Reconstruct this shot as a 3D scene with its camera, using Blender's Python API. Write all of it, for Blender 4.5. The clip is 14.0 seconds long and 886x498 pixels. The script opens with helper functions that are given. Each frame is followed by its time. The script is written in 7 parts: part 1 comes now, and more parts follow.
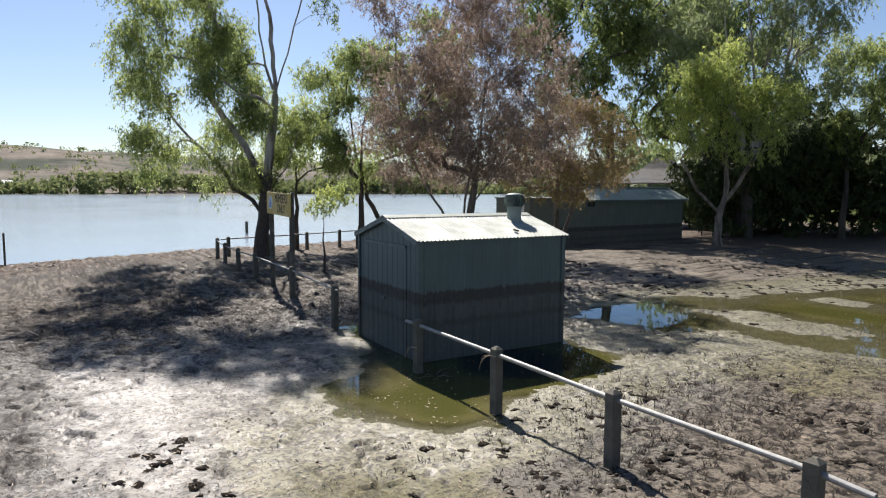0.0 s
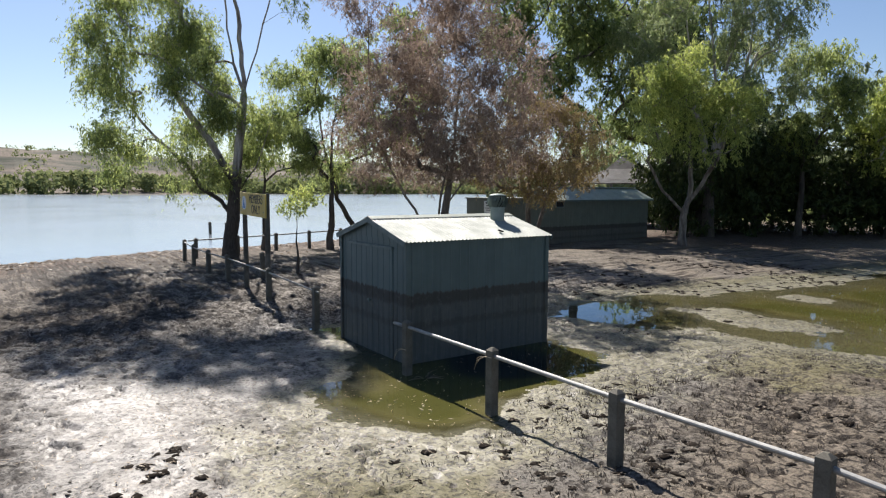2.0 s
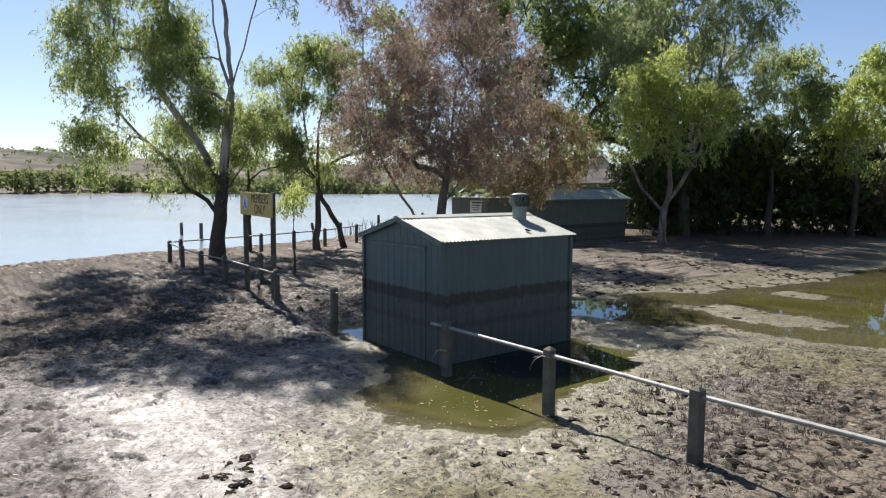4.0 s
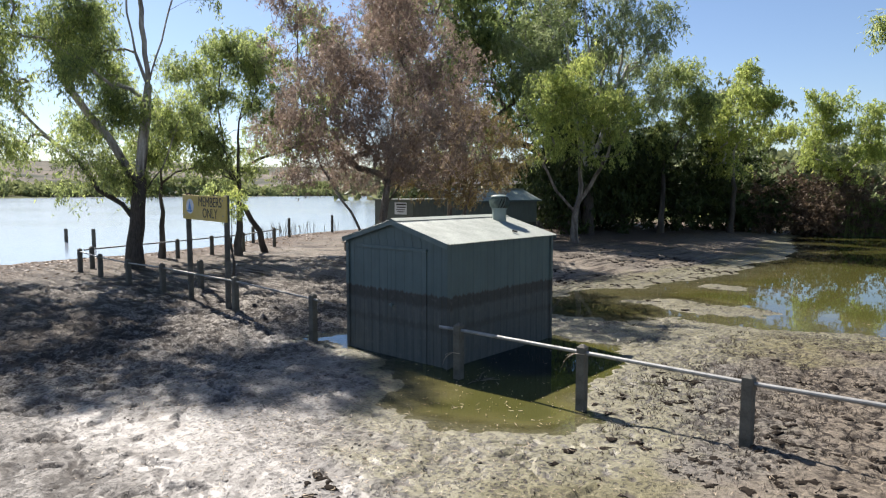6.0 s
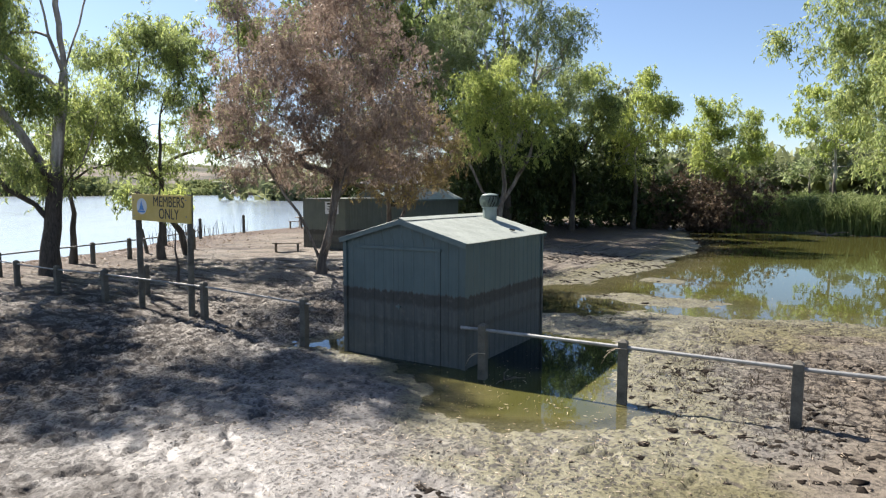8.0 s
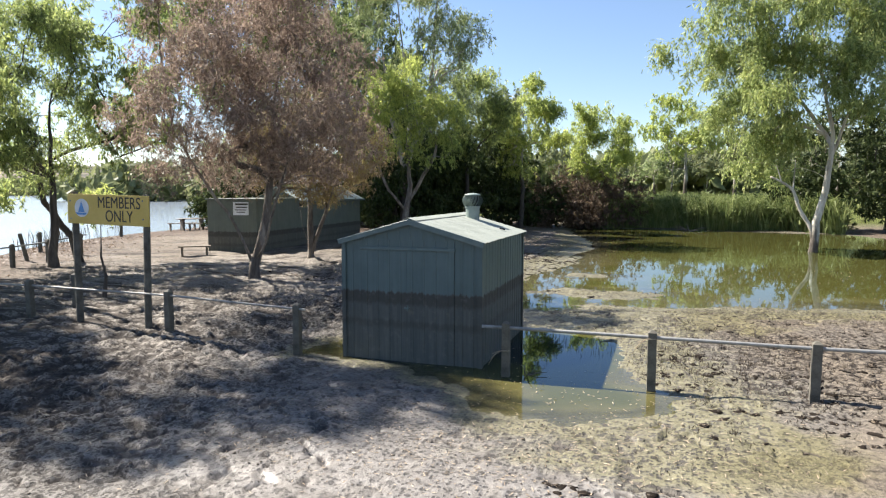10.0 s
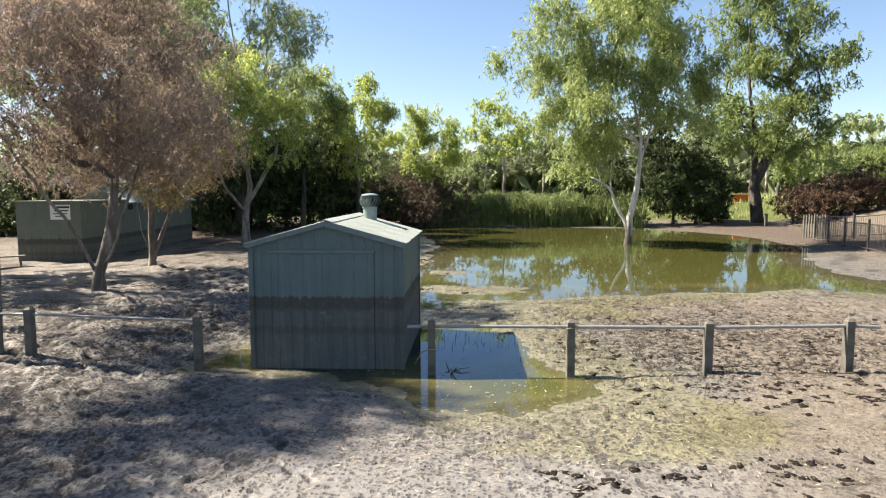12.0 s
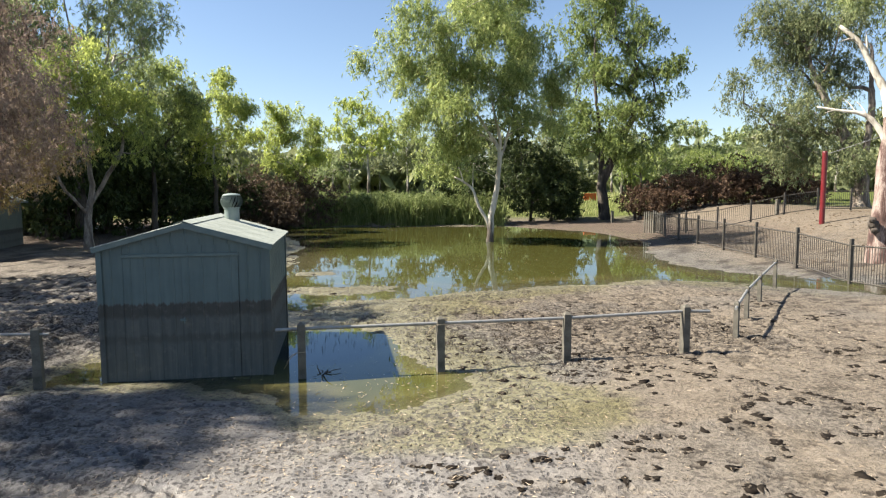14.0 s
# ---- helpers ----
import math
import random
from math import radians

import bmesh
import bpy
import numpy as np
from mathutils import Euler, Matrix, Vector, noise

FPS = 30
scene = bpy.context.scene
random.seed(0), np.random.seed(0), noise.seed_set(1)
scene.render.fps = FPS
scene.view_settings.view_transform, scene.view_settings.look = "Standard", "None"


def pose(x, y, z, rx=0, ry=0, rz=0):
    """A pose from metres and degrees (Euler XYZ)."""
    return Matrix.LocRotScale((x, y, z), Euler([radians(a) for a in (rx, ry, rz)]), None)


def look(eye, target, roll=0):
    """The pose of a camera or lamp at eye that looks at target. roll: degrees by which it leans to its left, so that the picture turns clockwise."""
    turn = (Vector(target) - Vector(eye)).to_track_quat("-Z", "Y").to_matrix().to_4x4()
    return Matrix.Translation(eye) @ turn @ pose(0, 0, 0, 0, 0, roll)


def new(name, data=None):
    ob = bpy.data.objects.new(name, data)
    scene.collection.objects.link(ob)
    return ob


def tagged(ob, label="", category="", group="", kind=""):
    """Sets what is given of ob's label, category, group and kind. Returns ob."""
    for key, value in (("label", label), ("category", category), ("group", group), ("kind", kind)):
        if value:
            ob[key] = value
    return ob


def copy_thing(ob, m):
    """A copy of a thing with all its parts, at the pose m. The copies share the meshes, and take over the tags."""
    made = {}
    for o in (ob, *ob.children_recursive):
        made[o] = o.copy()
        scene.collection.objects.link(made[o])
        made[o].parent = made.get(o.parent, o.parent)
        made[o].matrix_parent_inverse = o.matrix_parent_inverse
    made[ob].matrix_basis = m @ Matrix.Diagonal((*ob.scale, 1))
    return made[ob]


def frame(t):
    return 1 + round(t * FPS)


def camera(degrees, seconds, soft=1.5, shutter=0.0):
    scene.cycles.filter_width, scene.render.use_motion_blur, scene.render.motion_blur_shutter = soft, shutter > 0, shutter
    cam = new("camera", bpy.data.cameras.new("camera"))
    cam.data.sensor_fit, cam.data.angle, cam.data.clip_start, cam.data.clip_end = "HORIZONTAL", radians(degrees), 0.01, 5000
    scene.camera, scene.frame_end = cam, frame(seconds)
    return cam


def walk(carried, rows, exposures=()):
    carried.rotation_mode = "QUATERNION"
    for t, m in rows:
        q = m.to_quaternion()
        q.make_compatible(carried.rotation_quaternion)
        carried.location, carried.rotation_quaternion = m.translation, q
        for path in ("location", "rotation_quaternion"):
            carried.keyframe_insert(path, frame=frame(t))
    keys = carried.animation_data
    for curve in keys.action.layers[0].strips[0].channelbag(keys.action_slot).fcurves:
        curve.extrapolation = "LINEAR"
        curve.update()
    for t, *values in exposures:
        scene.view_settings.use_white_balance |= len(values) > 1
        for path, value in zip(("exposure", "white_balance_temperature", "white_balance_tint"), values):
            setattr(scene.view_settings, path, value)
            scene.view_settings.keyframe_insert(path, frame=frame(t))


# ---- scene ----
cam = camera(68.8, 14.0, 1.2)

PATH = [
    (0, (9.031, -4.928, 2.8), (7.319, -3.911, 2.618), 0.2),
    (0.5, (8.997, -4.981, 2.802), (7.299, -3.939, 2.62), 0.2),
    (1, (8.936, -5.049, 2.803), (7.257, -3.977, 2.62), 0.2),
    (1.5, (8.856, -5.148, 2.807), (7.192, -4.054, 2.625), 0.2),
    (2, (8.766, -5.254, 2.812), (7.117, -4.136, 2.63), 0.2),
    (2.5, (8.633, -5.396, 2.81), (7.0, -4.257, 2.627), 0.2),
    (5, (7.381, -6.877, 2.79), (5.904, -5.54, 2.613), 0.1),
    (5.5, (7.032, -7.218, 2.802), (5.632, -5.8, 2.627), 0.0),
    (6, (6.631, -7.556, 2.8), (5.307, -6.068, 2.624), 0.0),
    (6.5, (6.237, -7.867, 2.795), (4.97, -6.33, 2.619), 0.0),
    (7, (5.823, -8.171, 2.798), (4.626, -6.578, 2.622), 0.0),
    (7.5, (5.387, -8.398, 2.793), (4.269, -6.749, 2.616), 0.0),
    (10, (2.707, -9.634, 2.79), (2.055, -7.752, 2.611), 0.0),
    (10.5, (2.147, -9.818, 2.79), (1.656, -7.887, 2.613), 0.0),
    (11, (1.694, -9.868, 2.793), (1.348, -7.906, 2.614), -0.1),
    (11.5, (1.324, -9.922, 2.792), (1.112, -7.941, 2.615), -0.2),
    (12, (1.103, -9.926, 2.795), (1.009, -7.936, 2.615), -0.2),
    (12.5, (1.022, -9.943, 2.791), (1.054, -7.952, 2.612), -0.2),
    (13, (1.033, -9.956, 2.792), (1.18, -7.97, 2.61), -0.3),
    (13.5, (1.053, -9.961, 2.788), (1.3, -7.985, 2.607), -0.3),
    (14, (1.04, -9.958, 2.794), (1.359, -7.992, 2.611), -0.3),
]
walk(cam, [(t, look(eye, target, roll)) for t, eye, target, roll in PATH], [(0.0, 1.06, 6080, 14), (4.8, 1.22, 6080, 14), (7.0, 1.46, 6120, 14), (10.0, 1.8, 6200, 13), (11.0, 1.92, 6400, 13), (12.5, 1.86, 6450, 12), (14.0, 1.72, 6420, 11)])

# ---- light ----
SUN_EL, SUN_WAY = 46.5, (-1.85, 0.40)
world = bpy.data.worlds.new("world")
scene.world = world
world.use_nodes = True
wn = world.node_tree.nodes
sky = wn.new("ShaderNodeTexSky")
sky.sky_type, sky.sun_disc = "NISHITA", False
sky.sun_elevation, sky.sun_rotation = radians(SUN_EL), math.atan2(SUN_WAY[0], SUN_WAY[1])
sky.air_density, sky.dust_density, sky.ozone_density = 0.95, 0.4, 1.5
world.node_tree.links.new(sky.outputs[0], wn["Background"].inputs[0])
wn["Background"].inputs[1].default_value = 0.052
sun = new("sun", bpy.data.lights.new("sun", "SUN"))
sun.data.energy, sun.data.angle, sun.data.color = 5.0, radians(0.55), (1.0, 0.91, 0.76)
sun_h = math.hypot(*SUN_WAY)
sun.matrix_world = look((SUN_WAY[0] * 20, SUN_WAY[1] * 20, sun_h * 20 * math.tan(radians(SUN_EL))), (0, 0, 0))


# ---- materials ----
def material(name):
    m = bpy.data.materials.new(name)
    m.use_nodes = True
    return m, m.node_tree.nodes, m.node_tree.links, m.node_tree.nodes["Principled BSDF"]


def ramp(nodes, stops):
    r = nodes.new("ShaderNodeValToRGB")
    while len(r.color_ramp.elements) < len(stops):
        r.color_ramp.elements.new(0.5)
    for e, (p, c) in zip(r.color_ramp.elements, stops):
        e.position, e.color = p, (*c, 1)
    return r


def noise_tex(nodes, links, scale, detail=4, rough=0.55, source=None, distort=0.0):
    n = nodes.new("ShaderNodeTexNoise")
    n.inputs["Scale"].default_value, n.inputs["Detail"].default_value = scale, detail
    n.inputs["Roughness"].default_value, n.inputs["Distortion"].default_value = rough, distort
    if source is not None:
        links.new(source, n.inputs["Vector"])
    return n


def mix_col(nodes, links, fac, a, b):
    """A colour mix; each of fac, a, b is a socket or a constant."""
    m = nodes.new("ShaderNodeMix")
    m.data_type = "RGBA"
    for value, slot in ((fac, m.inputs[0]), (a, m.inputs[6]), (b, m.inputs[7])):
        if isinstance(value, bpy.types.NodeSocket):
            links.new(value, slot)
        else:
            slot.default_value = value if isinstance(value, float) else (*value, 1)
    return m.outputs[2]


def math_node(nodes, links, op, a, b=0.0, clamp=False):
    m = nodes.new("ShaderNodeMath")
    m.operation, m.use_clamp = op, clamp
    for value, slot in ((a, m.inputs[0]), (b, m.inputs[1])):
        if isinstance(value, bpy.types.NodeSocket):
            links.new(value, slot)
        else:
            slot.default_value = value
    return m.outputs[0]


def span(nodes, links, value, lo, hi, a=0.0, b=1.0):
    r = nodes.new("ShaderNodeMapRange")
    r.interpolation_type = "SMOOTHSTEP"
    links.new(value, r.inputs[0])
    for i, v in enumerate((lo, hi, a, b)):
        r.inputs[i + 1].default_value = v
    return r.outputs[0]


def bump(nodes, links, height, bsdf, strength, distance, under=None):
    b = nodes.new("ShaderNodeBump")
    b.inputs["Strength"].default_value, b.inputs["Distance"].default_value = strength, distance
    links.new(height, b.inputs["Height"])
    if under is not None:
        links.new(under, b.inputs["Normal"])
    links.new(b.outputs[0], bsdf.inputs["Normal"])
    return b.outputs[0]


def plain(name, dark, light, rough=0.6, metal=0.0, scale=6.0, relief=0.3, distance=0.004, gloss=0.5):
    """A worn surface of two tones, by a coarse and a fine grain."""
    m, n, l, p = material(name)
    pos = n.new("ShaderNodeTexCoord").outputs["Object"]
    coarse, fine = noise_tex(n, l, scale, 5, 0.6, pos), noise_tex(n, l, scale * 14, 3, 0.6, pos)
    both = math_node(n, l, "ADD", math_node(n, l, "MULTIPLY", coarse.outputs[0], 0.7), math_node(n, l, "MULTIPLY", fine.outputs[0], 0.3))
    r = ramp(n, [(0.35, dark), (0.65, light)])
    l.new(both, r.inputs[0])
    l.new(r.outputs[0], p.inputs["Base Color"])
    l.new(span(n, l, both, 0.3, 0.7, min(1, rough + 0.12), max(0.05, rough - 0.12)), p.inputs["Roughness"])
    p.inputs["Metallic"].default_value, p.inputs["Specular IOR Level"].default_value = metal, gloss
    bump(n, l, both, p, relief, distance)
    return m


def mud_material():
    m, n, l, p = material("mud")
    pos = n.new("ShaderNodeNewGeometry").outputs["Position"]

    def mask(name):
        a = n.new("ShaderNodeAttribute")
        a.attribute_name = name
        return a.outputs["Fac"]

    big, mid = noise_tex(n, l, 0.35, 4, 0.6, pos), noise_tex(n, l, 2.6, 6, 0.65, pos)
    fine, grit = noise_tex(n, l, 16, 5, 0.7, pos), noise_tex(n, l, 70, 3, 0.7, pos)
    tone = math_node(n, l, "ADD", math_node(n, l, "MULTIPLY", mid.outputs[0], 0.5), math_node(n, l, "MULTIPLY", fine.outputs[0], 0.5))
    dry = ramp(n, [(0.38, (0.076, 0.064, 0.049)), (0.45, (0.158, 0.133, 0.103)), (0.6, (0.217, 0.185, 0.147))])
    shade_tone = math_node(n, l, "SUBTRACT", tone, math_node(n, l, "MULTIPLY", mask("rough"), 0.055))
    l.new(shade_tone, dry.inputs[0])
    wet = ramp(n, [(0.34, (0.06, 0.054, 0.048)), (0.43, (0.142, 0.132, 0.119)), (0.62, (0.192, 0.18, 0.165))])
    l.new(shade_tone, wet.inputs[0])
    col = mix_col(n, l, mask("wet"), dry.outputs[0], wet.outputs[0])
    # Leaf litter tones, dark enough to carry tree shade on the bank too
    leafy = ramp(n, [(0.38, (0.03, 0.021, 0.016)), (0.5, (0.085, 0.06, 0.046)), (0.62, (0.17, 0.127, 0.097))])
    l.new(fine.outputs[0], leafy.inputs[0])
    col = mix_col(n, l, mask("litter"), col, leafy.outputs[0])
    silt = ramp(n, [(0.36, (0.10, 0.09, 0.078)), (0.44, (0.205, 0.188, 0.165)), (0.6, (0.285, 0.265, 0.235))])
    l.new(shade_tone, silt.inputs[0])
    col = mix_col(n, l, math_node(n, l, "MULTIPLY", mask("silt"), 0.85), col, silt.outputs[0])
    slime = ramp(n, [(0.35, (0.085, 0.080, 0.030)), (0.65, (0.19, 0.175, 0.074))])
    l.new(tone, slime.inputs[0])
    patchy = span(n, l, math_node(n, l, "ADD", mask("algae"), math_node(n, l, "MULTIPLY", mid.outputs[0], 0.9)), 0.62, 1.12)
    col = mix_col(n, l, math_node(n, l, "MULTIPLY", patchy, 0.7), col, slime.outputs[0])
    sand = ramp(n, [(0.35, (0.095, 0.077, 0.056)), (0.65, (0.18, 0.147, 0.108))])
    l.new(tone, sand.inputs[0])
    col = mix_col(n, l, mask("sand"), col, sand.outputs[0])
    grass = ramp(n, [(0.3, (0.05, 0.066, 0.02)), (0.5, (0.085, 0.105, 0.034)), (0.7, (0.13, 0.142, 0.055))])
    l.new(tone, grass.inputs[0])
    col = mix_col(n, l, mask("grass"), col, grass.outputs[0])
    # Dry slopes, paled and greyed in colour for the distance haze
    hill = ramp(n, [(0.38, (0.085, 0.095, 0.08)), (0.48, (0.145, 0.142, 0.125)), (0.56, (0.20, 0.18, 0.155)), (0.68, (0.25, 0.222, 0.195))])
    far = noise_tex(n, l, 0.012, 6, 0.65, pos)
    l.new(far.outputs[0], hill.inputs[0])
    col = mix_col(n, l, mask("hill"), col, hill.outputs[0])
    # Trodden dips: wet churned mud and painted shade share one dark colour
    churn_shade = span(n, l, math_node(n, l, "ADD", mask("churn_shade"), math_node(n, l, "MULTIPLY", fine.outputs[0], 0.35)), 0.38, 0.8)
    col = mix_col(n, l, math_node(n, l, "MULTIPLY", churn_shade, 0.85), col, (0.048, 0.040, 0.034))
    # shrinkage cracks
    v = n.new("ShaderNodeTexVoronoi")
    v.feature, v.voronoi_dimensions = "DISTANCE_TO_EDGE", "2D"
    v.inputs["Scale"].default_value = 4.2
    bent = n.new("ShaderNodeVectorMath")
    bent.operation = "MULTIPLY_ADD"
    l.new(mid.outputs[1], bent.inputs[0])
    bent.inputs[1].default_value = (0.35, 0.35, 0.0)
    l.new(pos, bent.inputs[2])
    l.new(bent.outputs[0], v.inputs["Vector"])
    ragged = math_node(n, l, "ADD", v.outputs[0], math_node(n, l, "MULTIPLY", fine.outputs[0], 0.42))
    gap = span(n, l, ragged, 0.245, 0.285, 1.0, 0.0)
    patches = span(n, l, mid.outputs[0], 0.36, 0.46)
    gap = math_node(n, l, "MULTIPLY", math_node(n, l, "MULTIPLY", gap, mask("crack")), patches)
    col = mix_col(n, l, gap, col, (0.026, 0.021, 0.018))
    # crevices and crumbs of trodden mud; shade of the pits put into colour
    crumb = noise_tex(n, l, 24, 6, 0.72, pos)
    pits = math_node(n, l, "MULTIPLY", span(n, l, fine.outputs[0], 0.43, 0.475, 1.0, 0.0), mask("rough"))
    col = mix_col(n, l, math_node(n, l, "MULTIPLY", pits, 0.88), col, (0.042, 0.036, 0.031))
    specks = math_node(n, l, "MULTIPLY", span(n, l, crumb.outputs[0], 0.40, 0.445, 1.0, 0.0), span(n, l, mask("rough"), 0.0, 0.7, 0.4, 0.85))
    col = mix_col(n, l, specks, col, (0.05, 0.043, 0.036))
    # Small prints; their dark colour stands for the shade in each pit
    marks = None
    for scale, most, share in ((7.0, 0.27, 1.06), (12.0, 0.33, 0.92), (21.0, 0.36, 0.88)):
        cells = n.new("ShaderNodeTexVoronoi")
        cells.voronoi_dimensions = "2D"
        cells.inputs["Scale"].default_value = scale
        shaken = n.new("ShaderNodeVectorMath")
        shaken.operation = "MULTIPLY_ADD"
        l.new(fine.outputs[1], shaken.inputs[0])
        shaken.inputs[1].default_value = (0.75 / scale, 0.75 / scale, 0.0)
        l.new(pos, shaken.inputs[2])
        l.new(shaken.outputs[0], cells.inputs["Vector"])
        pick = n.new("ShaderNodeSeparateColor")
        l.new(cells.outputs["Color"], pick.inputs[0])
        chance = math_node(n, l, "ADD", pick.outputs[0], math_node(n, l, "ADD", math_node(n, l, "MULTIPLY", mid.outputs[0], 0.45), math_node(n, l, "MULTIPLY", mask("rough"), 0.16)))
        layer = math_node(n, l, "MULTIPLY", span(n, l, cells.outputs["Distance"], most * 0.7, most, 1.0, 0.0), span(n, l, chance, share, share + 0.05))
        marks = layer if marks is None else math_node(n, l, "MAXIMUM", marks, layer)
    marks = math_node(n, l, "MULTIPLY", marks, math_node(n, l, "SUBTRACT", 1.0, math_node(n, l, "MAXIMUM", math_node(n, l, "MAXIMUM", mask("hill"), mask("grass")), mask("sand")), True))
    marks = math_node(n, l, "MULTIPLY", marks, span(n, l, mask("wet"), 0.2, 0.9, 0.2, 1.0))
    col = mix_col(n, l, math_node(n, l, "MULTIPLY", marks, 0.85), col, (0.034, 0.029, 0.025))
    l.new(col, p.inputs["Base Color"])
    r = span(n, l, tone, 0.38, 0.6, 0.6, 0.44)
    r2 = span(n, l, tone, 0.35, 0.65, 0.95, 0.8)
    wetness = math_node(n, l, "MULTIPLY", mask("sheen"), span(n, l, mid.outputs[0], 0.3, 0.6, 0.6, 1.0))
    rough = n.new("ShaderNodeMix")
    l.new(wetness, rough.inputs[0])
    l.new(r2, rough.inputs[2])
    l.new(r, rough.inputs[3])
    l.new(rough.outputs[0], p.inputs["Roughness"])
    shine = math_node(n, l, "MULTIPLY", span(n, l, wetness, 0.0, 1.0, 0.2, 0.7), math_node(n, l, "SUBTRACT", 1.0, math_node(n, l, "MAXIMUM", mask("hill"), mask("grass")), True))
    l.new(shine, p.inputs["Specular IOR Level"])
    l.new(math_node(n, l, "MULTIPLY", wetness, 0.19), p.inputs["Coat Weight"])
    l.new(span(n, l, mask("slick"), 0.0, 0.8, 0.42, 0.28), p.inputs["Coat Roughness"])
    h = math_node(n, l, "ADD", math_node(n, l, "MULTIPLY", fine.outputs[0], 1.1), math_node(n, l, "MULTIPLY", grit.outputs[0], 0.3))
    h = math_node(n, l, "ADD", h, math_node(n, l, "MULTIPLY", crumb.outputs[0], 0.7))
    h = math_node(n, l, "SUBTRACT", h, math_node(n, l, "MULTIPLY", math_node(n, l, "MAXIMUM", gap, marks), 1.2))
    bump(n, l, math_node(n, l, "MULTIPLY", h, math_node(n, l, "MULTIPLY", span(n, l, mask("slick"), 0.0, 0.7, 1.0, 0.06), span(n, l, mask("sheen"), 0.1, 0.9, 1.0, 0.5))), p, 1.0, 0.028)
    return m


def pool_material():
    """Silty water: it hides the bottom as it deepens, under a mirror-like surface."""
    m, n, l, p = material("pool_water")
    n.remove(p)
    pos = n.new("ShaderNodeNewGeometry").outputs["Position"]
    a = noise_tex(n, l, 0.6, 4, 0.6, pos)
    r = ramp(n, [(0.35, (0.062, 0.058, 0.021)), (0.65, (0.098, 0.09, 0.035))])
    l.new(a.outputs[0], r.inputs[0])
    silt = n.new("ShaderNodeBsdfDiffuse")
    clear, mirror = n.new("ShaderNodeBsdfTransparent"), n.new("ShaderNodeBsdfGlossy")
    mirror.inputs["Roughness"].default_value = 0.015
    # Blue of the reflected sky, deepened by tinting the mirror's own colour
    mirror.inputs["Color"].default_value = (0.72, 0.86, 1.0, 1)
    deep = n.new("ShaderNodeAttribute")
    deep.attribute_name = "depth"
    l.new(mix_col(n, l, span(n, l, deep.outputs["Fac"], 0.05, 0.13), r.outputs[0], (0.06, 0.06, 0.017)), silt.inputs[0])
    # Near black at most depth, painting the shed's shadow on the puddle
    shed_shade = mix_col(n, l, span(n, l, deep.outputs["Fac"], 0.32, 0.44), silt.inputs[0].links[0].from_socket, (0.008, 0.012, 0.012))
    l.new(shed_shade, silt.inputs[0])
    body, top = n.new("ShaderNodeMixShader"), n.new("ShaderNodeMixShader")
    l.new(span(n, l, math_node(n, l, "ADD", deep.outputs["Fac"], math_node(n, l, "MULTIPLY", a.outputs[0], 0.03)), 0.012, 0.10, 0.45, 0.97), body.inputs[0])
    l.new(clear.outputs[0], body.inputs[1])
    l.new(silt.outputs[0], body.inputs[2])
    gloss = n.new("ShaderNodeFresnel")
    gloss.inputs[0].default_value = 1.33
    ripple = noise_tex(n, l, 2.2, 2, 0.5, pos)
    b = n.new("ShaderNodeBump")
    b.inputs["Strength"].default_value, b.inputs["Distance"].default_value = 0.10, 0.01
    l.new(ripple.outputs[0], b.inputs["Height"])
    l.new(b.outputs[0], mirror.inputs["Normal"])
    l.new(b.outputs[0], gloss.inputs["Normal"])
    l.new(gloss.outputs[0], top.inputs[0])
    l.new(body.outputs[0], top.inputs[1])
    l.new(mirror.outputs[0], top.inputs[2])
    l.new(top.outputs[0], n["Material Output"].inputs[0])
    return m


def lake_material():
    m, n, l, p = material("lake_water")
    pos = n.new("ShaderNodeNewGeometry").outputs["Position"]
    p.inputs["Base Color"].default_value = (0.19, 0.225, 0.27, 1)
    p.inputs["IOR"].default_value = 1.33
    wave, swell = noise_tex(n, l, 1.6, 3, 0.6, pos), noise_tex(n, l, 0.05, 3, 0.5, pos)
    l.new(span(n, l, swell.outputs[0], 0.35, 0.65, 0.14, 0.17), p.inputs["Roughness"])
    bump(n, l, wave.outputs[0], p, 0.1, 0.05)
    return m


